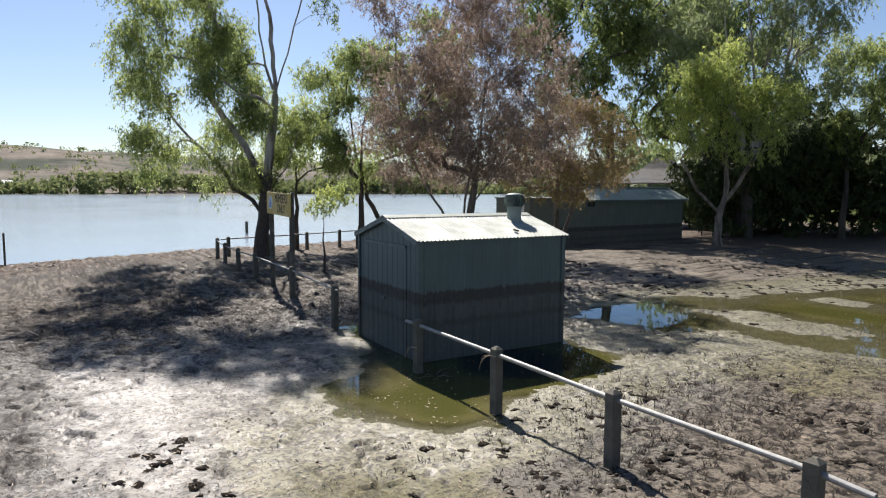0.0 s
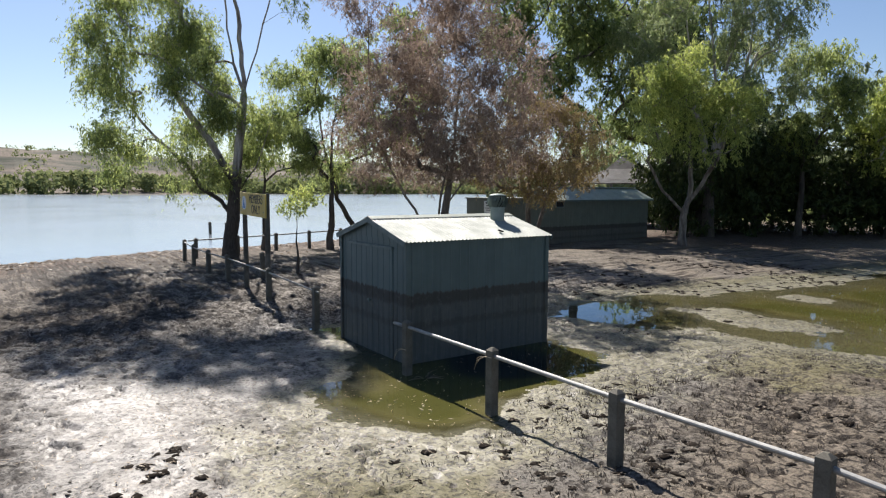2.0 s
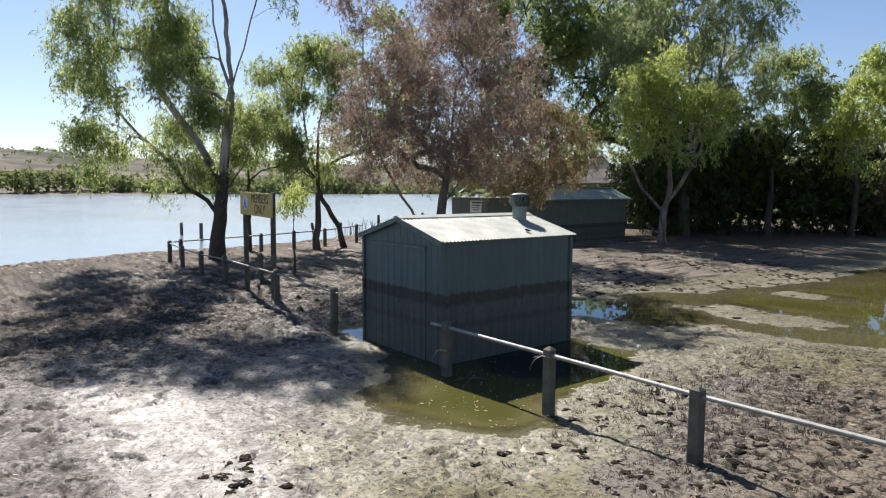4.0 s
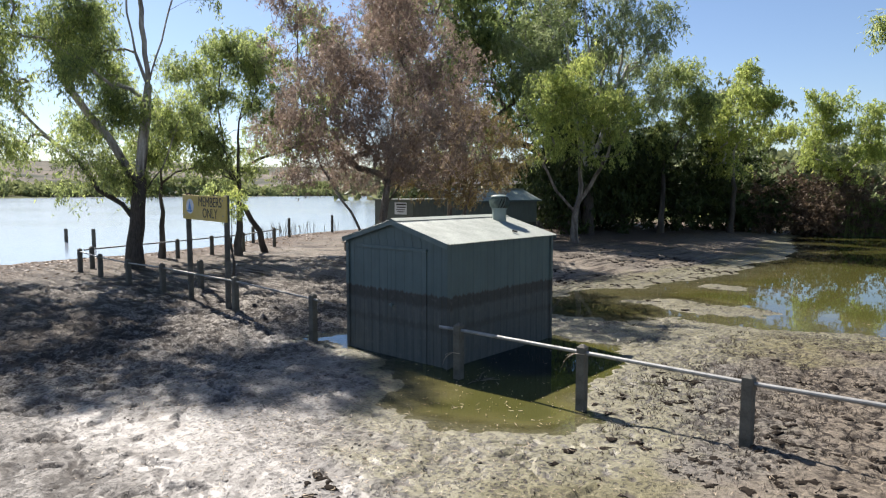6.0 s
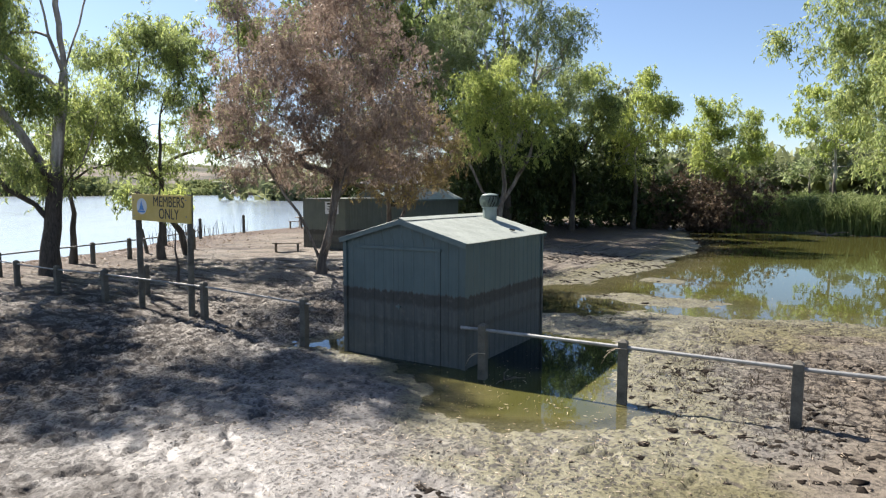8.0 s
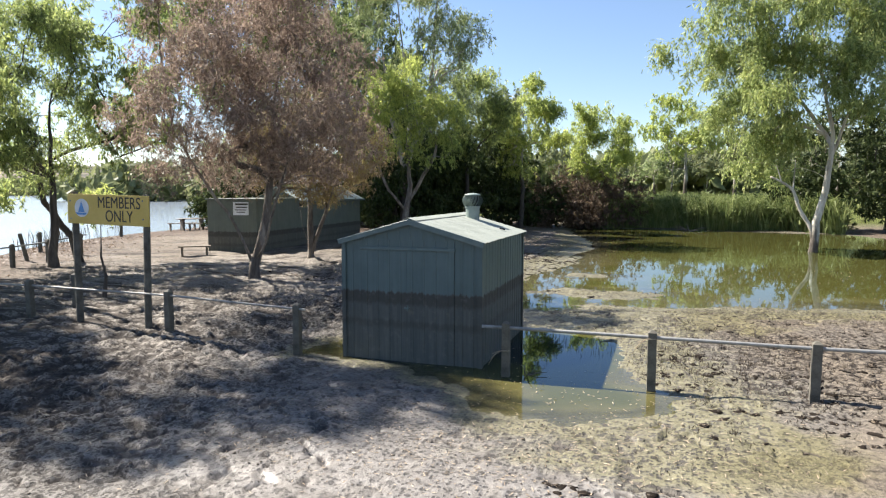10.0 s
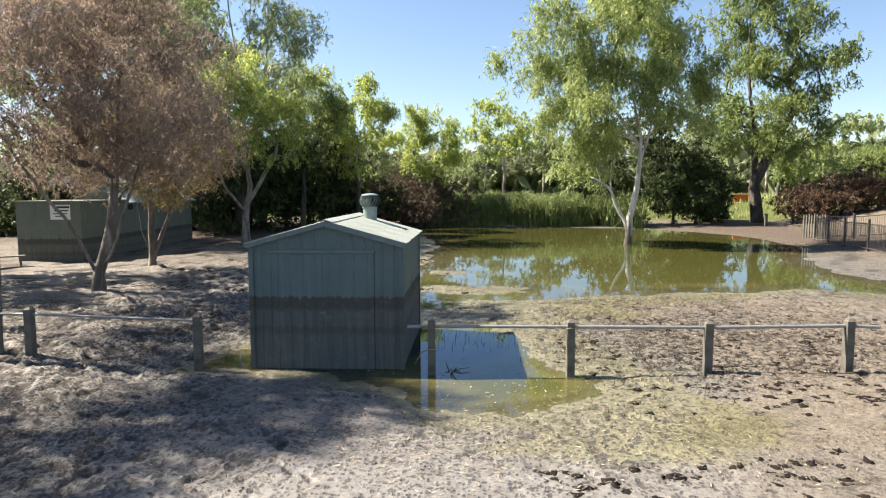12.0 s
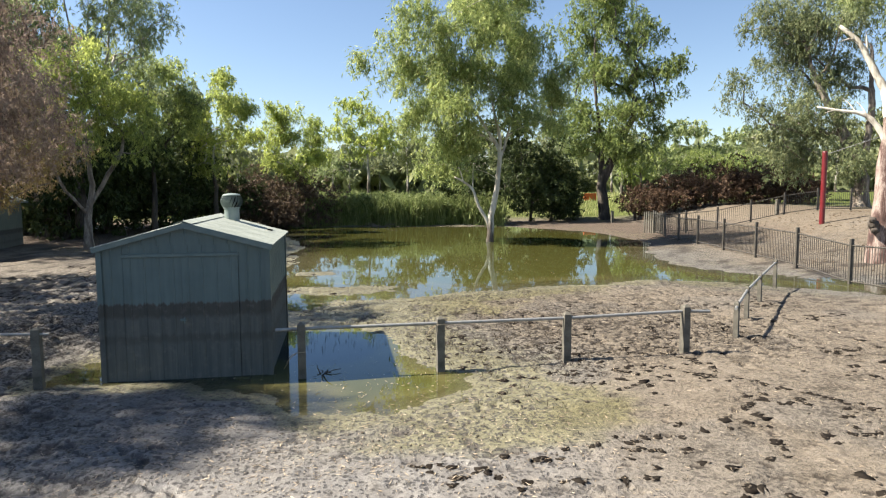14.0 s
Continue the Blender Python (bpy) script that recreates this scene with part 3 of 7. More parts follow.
def land(x, y):
    """Height of the ground and the masks of its surface."""
    h = 0.115 + 0.10 * fbm(x * 0.22, y * 0.22, 3, 3) + 0.035 * fbm(x * 1.3, y * 1.3, 3, 8)
    west = smooth(-3.0, -13.0, x)
    h = h + 0.14 * west * smooth(-14, 2, y) + 0.08 * west
    ragged = 0.55 * fbm(x * 0.9, y * 0.9, 4, 21) + 0.28 * fbm(x * 3.7, y * 3.7, 3, 5) + 0.12 * fbm(x * 11, y * 11, 2, 6)
    big = outline_distance(x, y, BILLABONG) + ragged * 1.5
    small = outline_distance(x, y, PUDDLE) + 0.12 + ragged * 0.9
    for cx, cy, rx, ry in ((0.3, 12.0, 0.9, 0.5), (0.9, 8.2, 1.6, 0.7)):
        big = np.maximum(big, 1.0 - np.hypot((x - cx) / rx, (y - cy) / ry) + ragged * 1.6)
    near = np.minimum(big, small)
    h = np.where(near > 0, h * smooth(-0.15, 2.4, near) + 0.012 * smooth(0, 0.25, near), -0.012 - 0.10 * smooth(0, 0.9, -small) - 0.25 * smooth(0, 4.0, -near))
    h = np.where(near > 0, np.maximum(h, 0.006 * smooth(0, .2, near)), h)
    # Sunk only so the water's colour turns shadow-dark beside the shed
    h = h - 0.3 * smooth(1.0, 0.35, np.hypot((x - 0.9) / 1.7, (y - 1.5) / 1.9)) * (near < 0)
    rise = x - (16.8 + 0.21 * np.clip(y - 5, 0, 40))
    right = smooth(0.6, 9.0, rise) * smooth(-12, 2, y)
    h = h + 1.3 * right
    back = smooth(40.5, 56, y - 0.12 * np.abs(x)) * smooth(-32, -14, x)
    h = h + 1.25 * back * (1 - 0.6 * right)
    s = x - np.interp(y, SHORE_Y, SHORE_X) + 1.2 * fbm(x * 0.3, y * 0.3, 3, 40)
    h = np.where(s > 0, h * (1 - np.exp(-np.maximum(s, 0) / 2.6)), np.maximum(-2.0, s * 0.12))
    u = -345 - x + 40 * fbm(x * 0.01, y * 0.012, 3, 50)
    hills = smooth(60, 750, u) * (52 + 34 * fbm(x * 0.0022, y * 0.0022 + 3, 4, 60)) + 3.0 * smooth(0, 60, u)
    h = np.where(u > 0, np.maximum(h, 0) * 0 - 0.3 + hills, h)
    masks = {
        "algae": np.clip(1.05 - near / (0.7 + 0.8 * smooth(1.5, 4.0, x + 0.5 * y)), 0, 1) * (near > -0.4) * 0.8 * smooth(14, 10.5, x) + 0.6 * smooth(2.6, 4.0, y) * smooth(2.8, 1.0, near) * smooth(9, 6, x) * smooth(-5, -3, x) + 0.3 * smooth(4.0, 1.0, near) * smooth(-5, -3, y) * smooth(-0.5, 1.0, x)
        + 0.8 * smooth(1.15, 0.4, np.hypot((x - 3.3) / 1.9, (y - 4.7) / 1.3) + 0.8 * fbm(x * 0.9, y * 0.9, 3, 101)) + 0.55 * smooth(1.15, 0.4, np.hypot((x - 3.0) / 1.8, (y + 2.3) / 1.7) + 0.8 * fbm(x * 0.9, y * 0.9, 3, 102)),
        "wet": np.clip(smooth(3.0, 0.3, near) + smooth(4.4, 1.5, x) * smooth(-6.5, -3.5, x) * smooth(7.5, 4.5, np.abs(y + 0.5)) + 0.3 * smooth(0.0, -3.0, x) * smooth(14, 6, np.abs(y)) + 0.35 * smooth(0.05, 0.2, fbm(x * 0.5, y * 0.5, 3, 70)), 0, 1) * smooth(60, 30, np.hypot(x, y)),
        # Shore litter; under the trees and along the pool bank it paints shade too
        "litter": np.clip(smooth(8.0, 2.5, s + 3 * fbm(x, y, 3, 75)) * (s > -1) + 0.2 * west * smooth(0.03, 0.16, fbm(x * 0.45, y * 0.45, 4, 77)) + 0.85 * smooth(-4, -9, x) * smooth(19, 23, y + 2 * fbm(x, y, 2, 78)) + 0.8 * smooth(13, 15, x) * smooth(27, 22, x) * smooth(17, 21, y + 3 * fbm(x, y, 2, 79)) * smooth(44, 41, y), 0, 1),
        "silt": smooth(-2.5, -5.0, x + 1.5 * fbm(x * 0.5, y * 0.5, 3, 93)) * smooth(-14.5, -11.5, x) * smooth(-3.5, -0.8, y + 1.5 * fbm(x * 0.6, y * 0.6, 3, 94)) * smooth(14, 10, y),
        "grass": np.clip(smooth(42, 47, y) + smooth(27, 34, y) * smooth(12, 17, rise) * 0.9, 0, 1),
        "sand": np.clip(right * smooth(46, 38, y) * smooth(-0.2, 0.1, 0.25 + fbm(x * 0.3, y * 0.3, 3, 90)), 0, 1),
        "hill": (u > 5) * 1.0,
        "rough": np.clip(0.1 + 0.3 * smooth(2.0, 3.4, x) * smooth(-1.6, -0.4, y) + 0.4 * smooth(-0.06, 0.1, fbm(x * 0.35, y * 0.35, 4, 97)) + 0.7 * smooth(-1.5, -4.0, x) * smooth(-7, -4, y) * smooth(6, 2, y) + 0.8 * smooth(-4.7, -5.4, y) * smooth(-9.0, -7.6, y) * smooth(2.6, 1.2, x) * smooth(-8, -5, x), 0, 1) * (1 - right) * (1 - back),
        "crack": 0.95 * smooth(3.2, 4.0, x) * smooth(9.0, 7.5, x) * smooth(4.6, 3.2, y) * smooth(0.5, 1.0, near) * smooth(-0.9, 0.2, y),
        "slick": sum(smooth(1.0, 0.35, np.hypot((x - cx) / rx, (y - cy) / ry) + 0.9 * fbm(x * 2.5, y * 2.5, 3, 99)) for cx, cy, rx, ry in SLICKS).clip(0, 1),
    }
    masks["sheen"] = np.clip(smooth(2.0, 0.2, near) + smooth(5.2, 2.0, x) * smooth(-5.5, -2.0, x) * smooth(7.5, 5.0, np.abs(y + 0.5)) + 0.08 * smooth(-2.0, -5.0, x), 0, 1) * smooth(60, 30, np.hypot(x, y)) * (1 - 0.8 * masks["litter"])
    masks["sheen"] = masks["sheen"] * (1 - 0.6 * masks["rough"])
    masks["wet"] = masks["wet"] * (1 - 0.85 * masks["litter"])
    return h, masks, near


def gz(x, y):
    return float(land(np.array([float(x)]), np.array([float(y)]))[0][0])


def axis(lo, hi, step, reach, growth):
    inner = np.arange(lo, hi + step / 2, step)
    out, d = [], step
    total = 0.0
    while total < reach:
        d *= growth
        total += d
        out.append(total)
    out = np.array(out)
    return np.concatenate([(lo - out)[::-1], inner, inner[-1] + out])


GRID = {}


def ground_at(x, y):
    """Height of the finished ground surface at arrays of places."""
    xs, ys, h = GRID["xs"], GRID["ys"], GRID["h"]
    i, j = np.clip(np.searchsorted(xs, x) - 1, 0, len(xs) - 2), np.clip(np.searchsorted(ys, y) - 1, 0, len(ys) - 2)
    u, v = (x - xs[i]) / (xs[i + 1] - xs[i]), (y - ys[j]) / (ys[j + 1] - ys[j])
    return (h[i, j] * (1 - u) + h[i + 1, j] * u) * (1 - v) + (h[i, j + 1] * (1 - u) + h[i + 1, j + 1] * u) * v


def build_ground():
    xs, ys = axis(-7.0, 10.3, 0.037, 2800, 1.11), axis(-7.2, 6.5, 0.037, 2800, 1.11)
    gx, gy = np.meshgrid(xs, ys, indexing="ij")
    h, masks, near = land(gx.ravel(), gy.ravel())
    h = h.reshape(gx.shape)
    near = near.reshape(gx.shape)
    dry = smooth(-0.05, 0.5, near)
    close = smooth(40, 15, np.hypot(gx, gy))
    # trodden and clotted mud
    lumps = fbm(gx * 5.0, gy * 5.0, 3, 120)
    mask = smooth(0.04, 0.22, fbm(gx * 0.55, gy * 0.55, 4, 130) + 0.10 * smooth(0, -5, gx) + 0.05 * smooth(-3, -6, gy))
    clot = mask * smooth(0.02, 0.26, lumps)
    h += close * dry * (0.008 * fbm(gx * 7, gy * 7, 3, 140) + (mask * 0.035 + 0.085 * smooth(-1.5, -4.0, gx) * smooth(-6, -3, gy)) * lumps + 0.035 * smooth(-2.5, -4.5, gx) * fbm(gx * 11, gy * 11, 2, 145) + 0.03 * smooth(0.1, 0.3, fbm(gx * 3.1, gy * 3.1, 3, 151)) * fbm(gx * 9, gy * 9, 2, 152))
    # Darkens the troughs between lumps: wet mud, plus shade painted in
    churn_shade = np.maximum(mask * 0.35, 0.7 * smooth(-3.0, -5.5, gx) * smooth(-8, -5, gy) * (1 - 0.75 * smooth(1.5, 4.5, gy))) * smooth(0.07, -0.13, lumps) + 0.1 * clot
    # ragged tears where boots sank and pulled out
    warp_x, warp_y = gx + 0.22 * fbm(gx * 2.6, gy * 2.6, 3, 161), gy + 0.22 * fbm(gx * 2.6, gy * 2.6, 3, 162)
    line = np.abs(fbm(warp_x * 1.7, warp_y * 2.3, 2, 163))
    torn = smooth(0.055, 0.012, line) * smooth(0.02, 0.14, fbm(gx * 0.8, gy * 0.8, 3, 164) + 0.09 * smooth(3.2, 4.6, gx) * smooth(-2.2, 0.0, gy) + 0.10 * smooth(-1.5, -4.0, gx) + 0.14 * smooth(-4.4, -5.4, gy) * smooth(3.0, 1.8, gx) + 0.05 * smooth(-3.4, -4.4, gy) - 0.3 * smooth(3.5, 5.0, gx) * smooth(-0.8, -2.0, gy))
    h += close * dry * (-0.055 * torn + 0.03 * torn * fbm(gx * 13, gy * 13, 2, 165) + 0.014 * smooth(0.12, 0.05, line) * smooth(0.02, 0.14, fbm(gx * 0.8, gy * 0.8, 3, 164)))
    churn_shade = np.maximum(churn_shade, 0.9 * torn * smooth(-0.25, 0.05, fbm(gx * 6, gy * 6, 2, 166)))
    # small pits and crumbs all over, deepest where the ground was trodden
    rugged = np.clip(0.3 + 0.8 * smooth(-1.2, -3.6, gx) + 0.55 * smooth(2.0, 3.0, gx) * smooth(-1.6, -0.2, gy) + 0.5 * smooth(-4.6, -5.6, gy) * smooth(3.5, 2.0, gx) + 0.4 * smooth(0.0, 0.15, fbm(gx * 0.6, gy * 0.6, 3, 170)), 0, 1)
    plain_mud = smooth(2.6, 3.8, gx) * smooth(-0.6, -1.6, gy)
    rugged = rugged * (1 - 0.85 * plain_mud)
    fine = fbm(gx * 10 + 0.6 * lumps, gy * 10, 2, 171)
    pit = smooth(0.13, 0.23, fine) * smooth(-0.3, 0.1, fbm(gx * 1.9, gy * 1.9, 2, 172) + 0.25 * (rugged - 0.5))
    h += close * dry * rugged * (0.008 * smooth(0.0, -0.22, fine) - 0.035 * pit + 0.008 * fbm(gx * 14, gy * 14, 1, 173))
    # Pit floors get the same dark colour, shade included
    churn_shade = np.maximum(churn_shade * (1 - 0.8 * plain_mud), pit * (0.1 + 0.75 * rugged))
    south = smooth(-4.9, -5.7, gy + 0.8 * fbm(gx * 0.9, gy * 0.9, 2, 174)) * smooth(2.8, 1.4, gx) * smooth(-9, -6, gx)
    churn_shade = np.maximum(churn_shade, 0.9 * south * smooth(0.05, -0.1, lumps))
    h += close * dry * south * smooth(-8.3, -7.2, gy) * 0.03 * lumps
    rng = np.random.default_rng(5)
    prints = []
    for _ in range(42):  # lines of footprints
        x, y, a = rng.uniform(-9, 11), rng.uniform(-7.5, 7), rng.uniform(0, 6.28)
        for i in range(int(rng.integers(5, 14))):
            a += rng.normal(0, 0.22)
            x, y = x + 0.36 * math.cos(a), y + 0.36 * math.sin(a)
            side = 0.09 if i % 2 else -0.09
            prints.append((x - side * math.sin(a), y + side * math.cos(a), a, rng.uniform(0.045, 0.07), rng.uniform(0.025, 0.045)))
    for _ in range(600):  # bird and paw marks
        prints.append((rng.uniform(-8.5, 4), rng.uniform(-7, 7.5), rng.uniform(0, 6.28), rng.uniform(0.025, 0.06), rng.uniform(0.012, 0.035)))
    churn_shade = churn_shade.copy()
    for x, y, a, r, depth in prints:
        i0, i1 = np.searchsorted(xs, x - 3 * r), np.searchsorted(xs, x + 3 * r)
        j0, j1 = np.searchsorted(ys, y - 3 * r), np.searchsorted(ys, y + 3 * r)
        if i1 - i0 < 3 or j1 - j0 < 3 or i1 - i0 > 60:
            continue
        px, py = gx[i0:i1, j0:j1] - x, gy[i0:i1, j0:j1] - y
        u, v = px * math.cos(a) + py * math.sin(a), -px * math.sin(a) + py * math.cos(a)
        q = np.hypot(u / (r * 1.35), v / (r * 0.62)) * (1 + 0.5 * fbm(px * 9 + x, py * 9 + y, 2, 7))
        w = dry[i0:i1, j0:j1]
        h[i0:i1, j0:j1] += w * (-depth * np.exp(-q ** 6) + depth * 0.2 * np.exp(-((q - 1.35) / 0.35) ** 2))
        churn_shade[i0:i1, j0:j1] = np.maximum(churn_shade[i0:i1, j0:j1], w * np.exp(-(q / 1.05) ** 4) * min(1.0, depth / 0.035))
    GRID.update(xs=xs, ys=ys, h=h)
    n0, n1 = gx.shape
    index = np.arange(n0 * n1).reshape(n0, n1)
    quads = np.stack([index[:-1, :-1], index[1:, :-1], index[1:, 1:], index[:-1, 1:]], -1).reshape(-1, 4)
    ob = arrays("ground", np.stack([gx, gy, h], -1).reshape(-1, 3), quads, MUD, smooth=True)
    masks["churn_shade"] = np.clip(churn_shade * dry * close * smooth(-8.3, -7.2, gy), 0, 1).ravel()
    for key, value in masks.items():
        a = ob.data.attributes.new(key, "FLOAT", "POINT")
        a.data.foreach_set("value", np.ascontiguousarray(np.clip(value, 0, 1), np.float32))
    tagged(ob, "grey-brown trampled river mud with footprints, algae and cracks", "ground", kind="structure")


build_ground()


def water(name, ring, z, mat, label):
    bm = bmesh.new()
    bm.faces.new([bm.verts.new((x, y, z)) for x, y in ring])
    tagged(part(name, bm, mat), label, "water", kind="structure")


def build_pool():
    xs, ys = np.arange(-7, 24.1, 0.22), np.arange(-6, 46.1, 0.22)
    gx, gy = np.meshgrid(xs, ys, indexing="ij")
    h = land(gx.ravel(), gy.ravel())[0]
    index = np.arange(gx.size).reshape(gx.shape)
    quads = np.stack([index[:-1, :-1], index[1:, :-1], index[1:, 1:], index[:-1, 1:]], -1).reshape(-1, 4)
    low = (h < 0.03)[quads].any(axis=1)
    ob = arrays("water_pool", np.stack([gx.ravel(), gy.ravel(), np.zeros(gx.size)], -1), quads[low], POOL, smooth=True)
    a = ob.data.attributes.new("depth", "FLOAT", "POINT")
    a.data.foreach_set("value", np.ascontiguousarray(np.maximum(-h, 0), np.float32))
    tagged(ob, "still murky olive-brown flood water lying over mud", "water", kind="structure")


build_pool()
water("water_lake", [(-420, -900), (-14, -900), (-14, 46), (-30, 60), (-30, 900), (-420, 900)], -0.004, LAKE, "wide pale blue lake with small ripples")


# ---- the shed on the flooded corner ----
def ribbed_sheet(width, height, ribs, rise=0.018, rib=0.022):
    """A flat sheet with narrow raised ribs, in its own x-z plane, face to -y, of real thickness."""
    bm = bmesh.new()
    xs = [(0.0, 0.0)]
    for r in ribs:
        xs += [(r - rib, 0.0), (r - rib * 0.45, -rise), (r + rib * 0.45, -rise), (r + rib, 0.0)]
    xs.append((width, 0.0))
    front = [[bm.verts.new((x, y, z)) for z in (0.0, height)] for x, y in xs]
    back = [[bm.verts.new((x, 0.02, z)) for z in (0.0, height)] for x in (0.0, width)]
    for a, b in zip(front, front[1:]):
        bm.faces.new((a[0], b[0], b[1], a[1]))
    bm.faces.new((back[1][0], back[0][0], back[0][1], back[1][1]))
    bm.faces.new((back[0][0], front[0][0], front[0][1], back[0][1]))
    bm.faces.new((front[-1][0], back[1][0], back[1][1], front[-1][1]))
    bm.faces.new([f[1] for f in front] + [back[1][1], back[0][1]])
    bm.faces.new([back[0][0], back[1][0]] + [f[0] for f in front[::-1]])
    return bm


def place(ob, m):
    ob.matrix_basis = m
    return ob


def corrugated(length, run, drop, period=0.076, depth=0.017, thick=0.003, stretch=1.0):
    """A corrugated sheet: waves along x over length, falling along -y by drop over run."""
    bm = bmesh.new()
    n = max(6, int(length / period * 6))
    rows = []
    for i in range(n + 1):
        x = length * i / n
        w = depth / 2 * math.sin(2 * math.pi * x / period)
        rows.append([bm.verts.new((x, -run * k, -drop * k + w - o)) for o in (0.0, thick) for k in (0.0, 1.0)])
    for a, b in zip(rows, rows[1:]):
        bm.faces.new((a[0], a[1], b[1], b[0]))
        bm.faces.new((a[2], b[2], b[3], a[3]))
        bm.faces.new((a[1], a[3], b[3], b[1]))
        bm.faces.new((a[0], b[0], b[2], a[2]))
    for r in (rows[0], rows[-1]):
        bm.faces.new((r[0], r[2], r[3], r[1]))
    return bm


def whirlybird(parent, x, y, z):
    bm = bmesh.new()
    rod(bm, (0, 0, -0.10), (0, 0, 0.17), 0.135, sides=20)
    rod(bm, (0, 0, 0.155), (0, 0, 0.18), 0.15, sides=20)
    part("throat", bm, VENT, parent, smooth=False).matrix_basis = pose(x, y, z)
    # Solid near-black core in place of the shade inside the vent
    bm = bmesh.new()
    rod(bm, (0, 0, 0.18), (0, 0, 0.36), 0.10, 0.10, 14)
    part("dark_core", bm, DARK, parent).matrix_basis = pose(x, y, z)
    for i in range(18):
        bm = bmesh.new()
        strip = []
        for k in range(6):
            t = k / 5
            ang = radians(20 * i) + 0.5 * t
            r = 0.128 + 0.075 * math.sin(math.pi * (0.12 + 0.76 * t))
            zz = 0.18 + 0.22 * t
            for da, dr in ((0.0, 0.0), (0.30, -0.03)):
                strip.append(bm.verts.new(((r + dr) * math.cos(ang + da), (r + dr) * math.sin(ang + da), zz)))
        for k in range(5):
            bm.faces.new((strip[2 * k], strip[2 * k + 1], strip[2 * k + 3], strip[2 * k + 2]))
        bmesh.ops.solidify(bm, geom=bm.faces[:], thickness=0.004)
        part("vane", bm, VENT, parent).matrix_basis = pose(x, y, z)
    bm = bmesh.new()
    bmesh.ops.create_uvsphere(bm, u_segments=18, v_segments=6, radius=0.17)
    for v in bm.verts:
        v.co.z = max(v.co.z, 0) * 0.28 + 0.39
    part("cap", bm, VENT, parent, smooth=True).matrix_basis = pose(x, y, z)


def build_shed():
    W, L, E, A = 2.39, 3.0, 2.0, 2.33
    shed = thing("garden_shed", pose(0, 0, -0.05), "green sheet-metal shed with flood mud stain standing in a puddle", "shed")
    E, A = E + 0.05, A + 0.05
    gap = 0.2
    # side and back walls of ribbed sheets
    for sx, rz, y0 in ((0.0, 90, 0.0), (-W, -90, L)):
        for i in range(4):
            w = L / 4
            s = part("wall_sheet", ribbed_sheet(w - 0.003, E, [w * (k + 0.5) / 4 for k in range(4)], 0.008, 0.014), GREEN, shed)
            place(s, pose(sx, y0 + (w * i if rz > 0 else -w * i), 0, 0, 0, rz))
    for i in range(3):
        w = W / 3
        place(part("wall_sheet", ribbed_sheet(w - 0.003, E, [w * (k + 0.5) / 4 for k in range(4)], 0.008, 0.014), GREEN, shed), pose(-w * i, L, 0, 0, 0, 180))
    # front: sheets beside and above the double door
    d0, d1, top = -2.06, -0.44, 1.90
    place(part("wall_sheet", ribbed_sheet(d0 + W - 0.003, E, [0.17], 0.008, 0.013), GREEN, shed), pose(-W, 0, 0))
    place(part("wall_sheet", ribbed_sheet(-d1 - 0.003, E, [0.13, 0.31], 0.008, 0.013), GREEN, shed), pose(d1 + 0.003, 0, 0))
    place(part("wall_sheet", ribbed_sheet(d1 - d0, E - top, [0.1 + gap * k for k in range(8)], 0.008, 0.013), GREEN, shed), pose(d0, 0, top))
    for y, name in ((0.0, "gable_sheet"), (L - 0.02, "gable_sheet")):
        bm = bmesh.new()
        ribs = [(-W, 0.0)]
        face = []
        for x in [-W + 0.20 * k for k in range(1, 12)]:
            face += [(x - 0.013, 0.0), (x - 0.006, -0.008), (x + 0.006, -0.008), (x + 0.013, 0.0)]
        pts = [(-W, 0.0)] + face + [(0.0, 0.0)]
        roof_z = lambda x: E + (A - E) * (1 - abs(x + W / 2) / (W / 2)) - 0.012
        lo = [bm.verts.new((x, y + (d if y == 0 else -d + 0.02), E)) for x, d in pts]
        hi = [bm.verts.new((x, y + (d if y == 0 else -d + 0.02), max(E + 0.002, roof_z(x)))) for x, d in pts]
        for k in range(len(pts) - 1):
            bm.faces.new((lo[k], lo[k + 1], hi[k + 1], hi[k]))
        part(name, bm, GREEN, shed)
    # door leaves, each with ribs, a stile and a bolt
    mid = (d0 + d1) / 2
    for a, b in ((d0 + 0.004, mid - 0.0015), (mid + 0.0015, d1 - 0.004)):
        leaf = place(part("door", ribbed_sheet(b - a, top - 0.05, [0.1 + gap * k for k in range(4)], 0.008, 0.013), GREEN_DOOR, shed), pose(a, -0.012, 0.03))
    bm = bmesh.new()
    box(bm, mid - 0.03, -0.055, 0.93, mid + 0.05, -0.012, 0.96, 0.004)
    rod(bm, (mid + 0.03, -0.05, 0.90), (mid + 0.03, -0.05, 0.99), 0.008)
    part("bolt", bm, TRIM, shed, "small dull door bolt")
    bm = bmesh.new()
    box(bm, d0 - 0.02, -0.045, top - 0.015, d1 + 0.02, -0.002, top + 0.03, 0.004)
    part("door_head", bm, TRIM, shed)
    # corner flashings
    for cx, cy in ((0, 0), (-W, 0), (0, L), (-W, L)):
        bm = bmesh.new()
        sx, sy = (1 if cx == 0 else -1), (1 if cy else -1)
        box(bm, cx - 0.05 * sx, cy + 0.024 * sy, 0, cx + 0.024 * sx, cy + 0.027 * sy, E)
        box(bm, cx + 0.022 * sx, cy - 0.05 * sy, 0, cx + 0.025 * sx, cy + 0.027 * sy, E)
        bmesh.ops.recalc_face_normals(bm, faces=bm.faces)
        part("corner_flashing", bm, GREEN, shed)
    # roof: four sheets a side, ridge cap, barge cappings, gutters
    run, over = W / 2 + 0.07, 0.07
    drop = (A - E) * run / (W / 2)
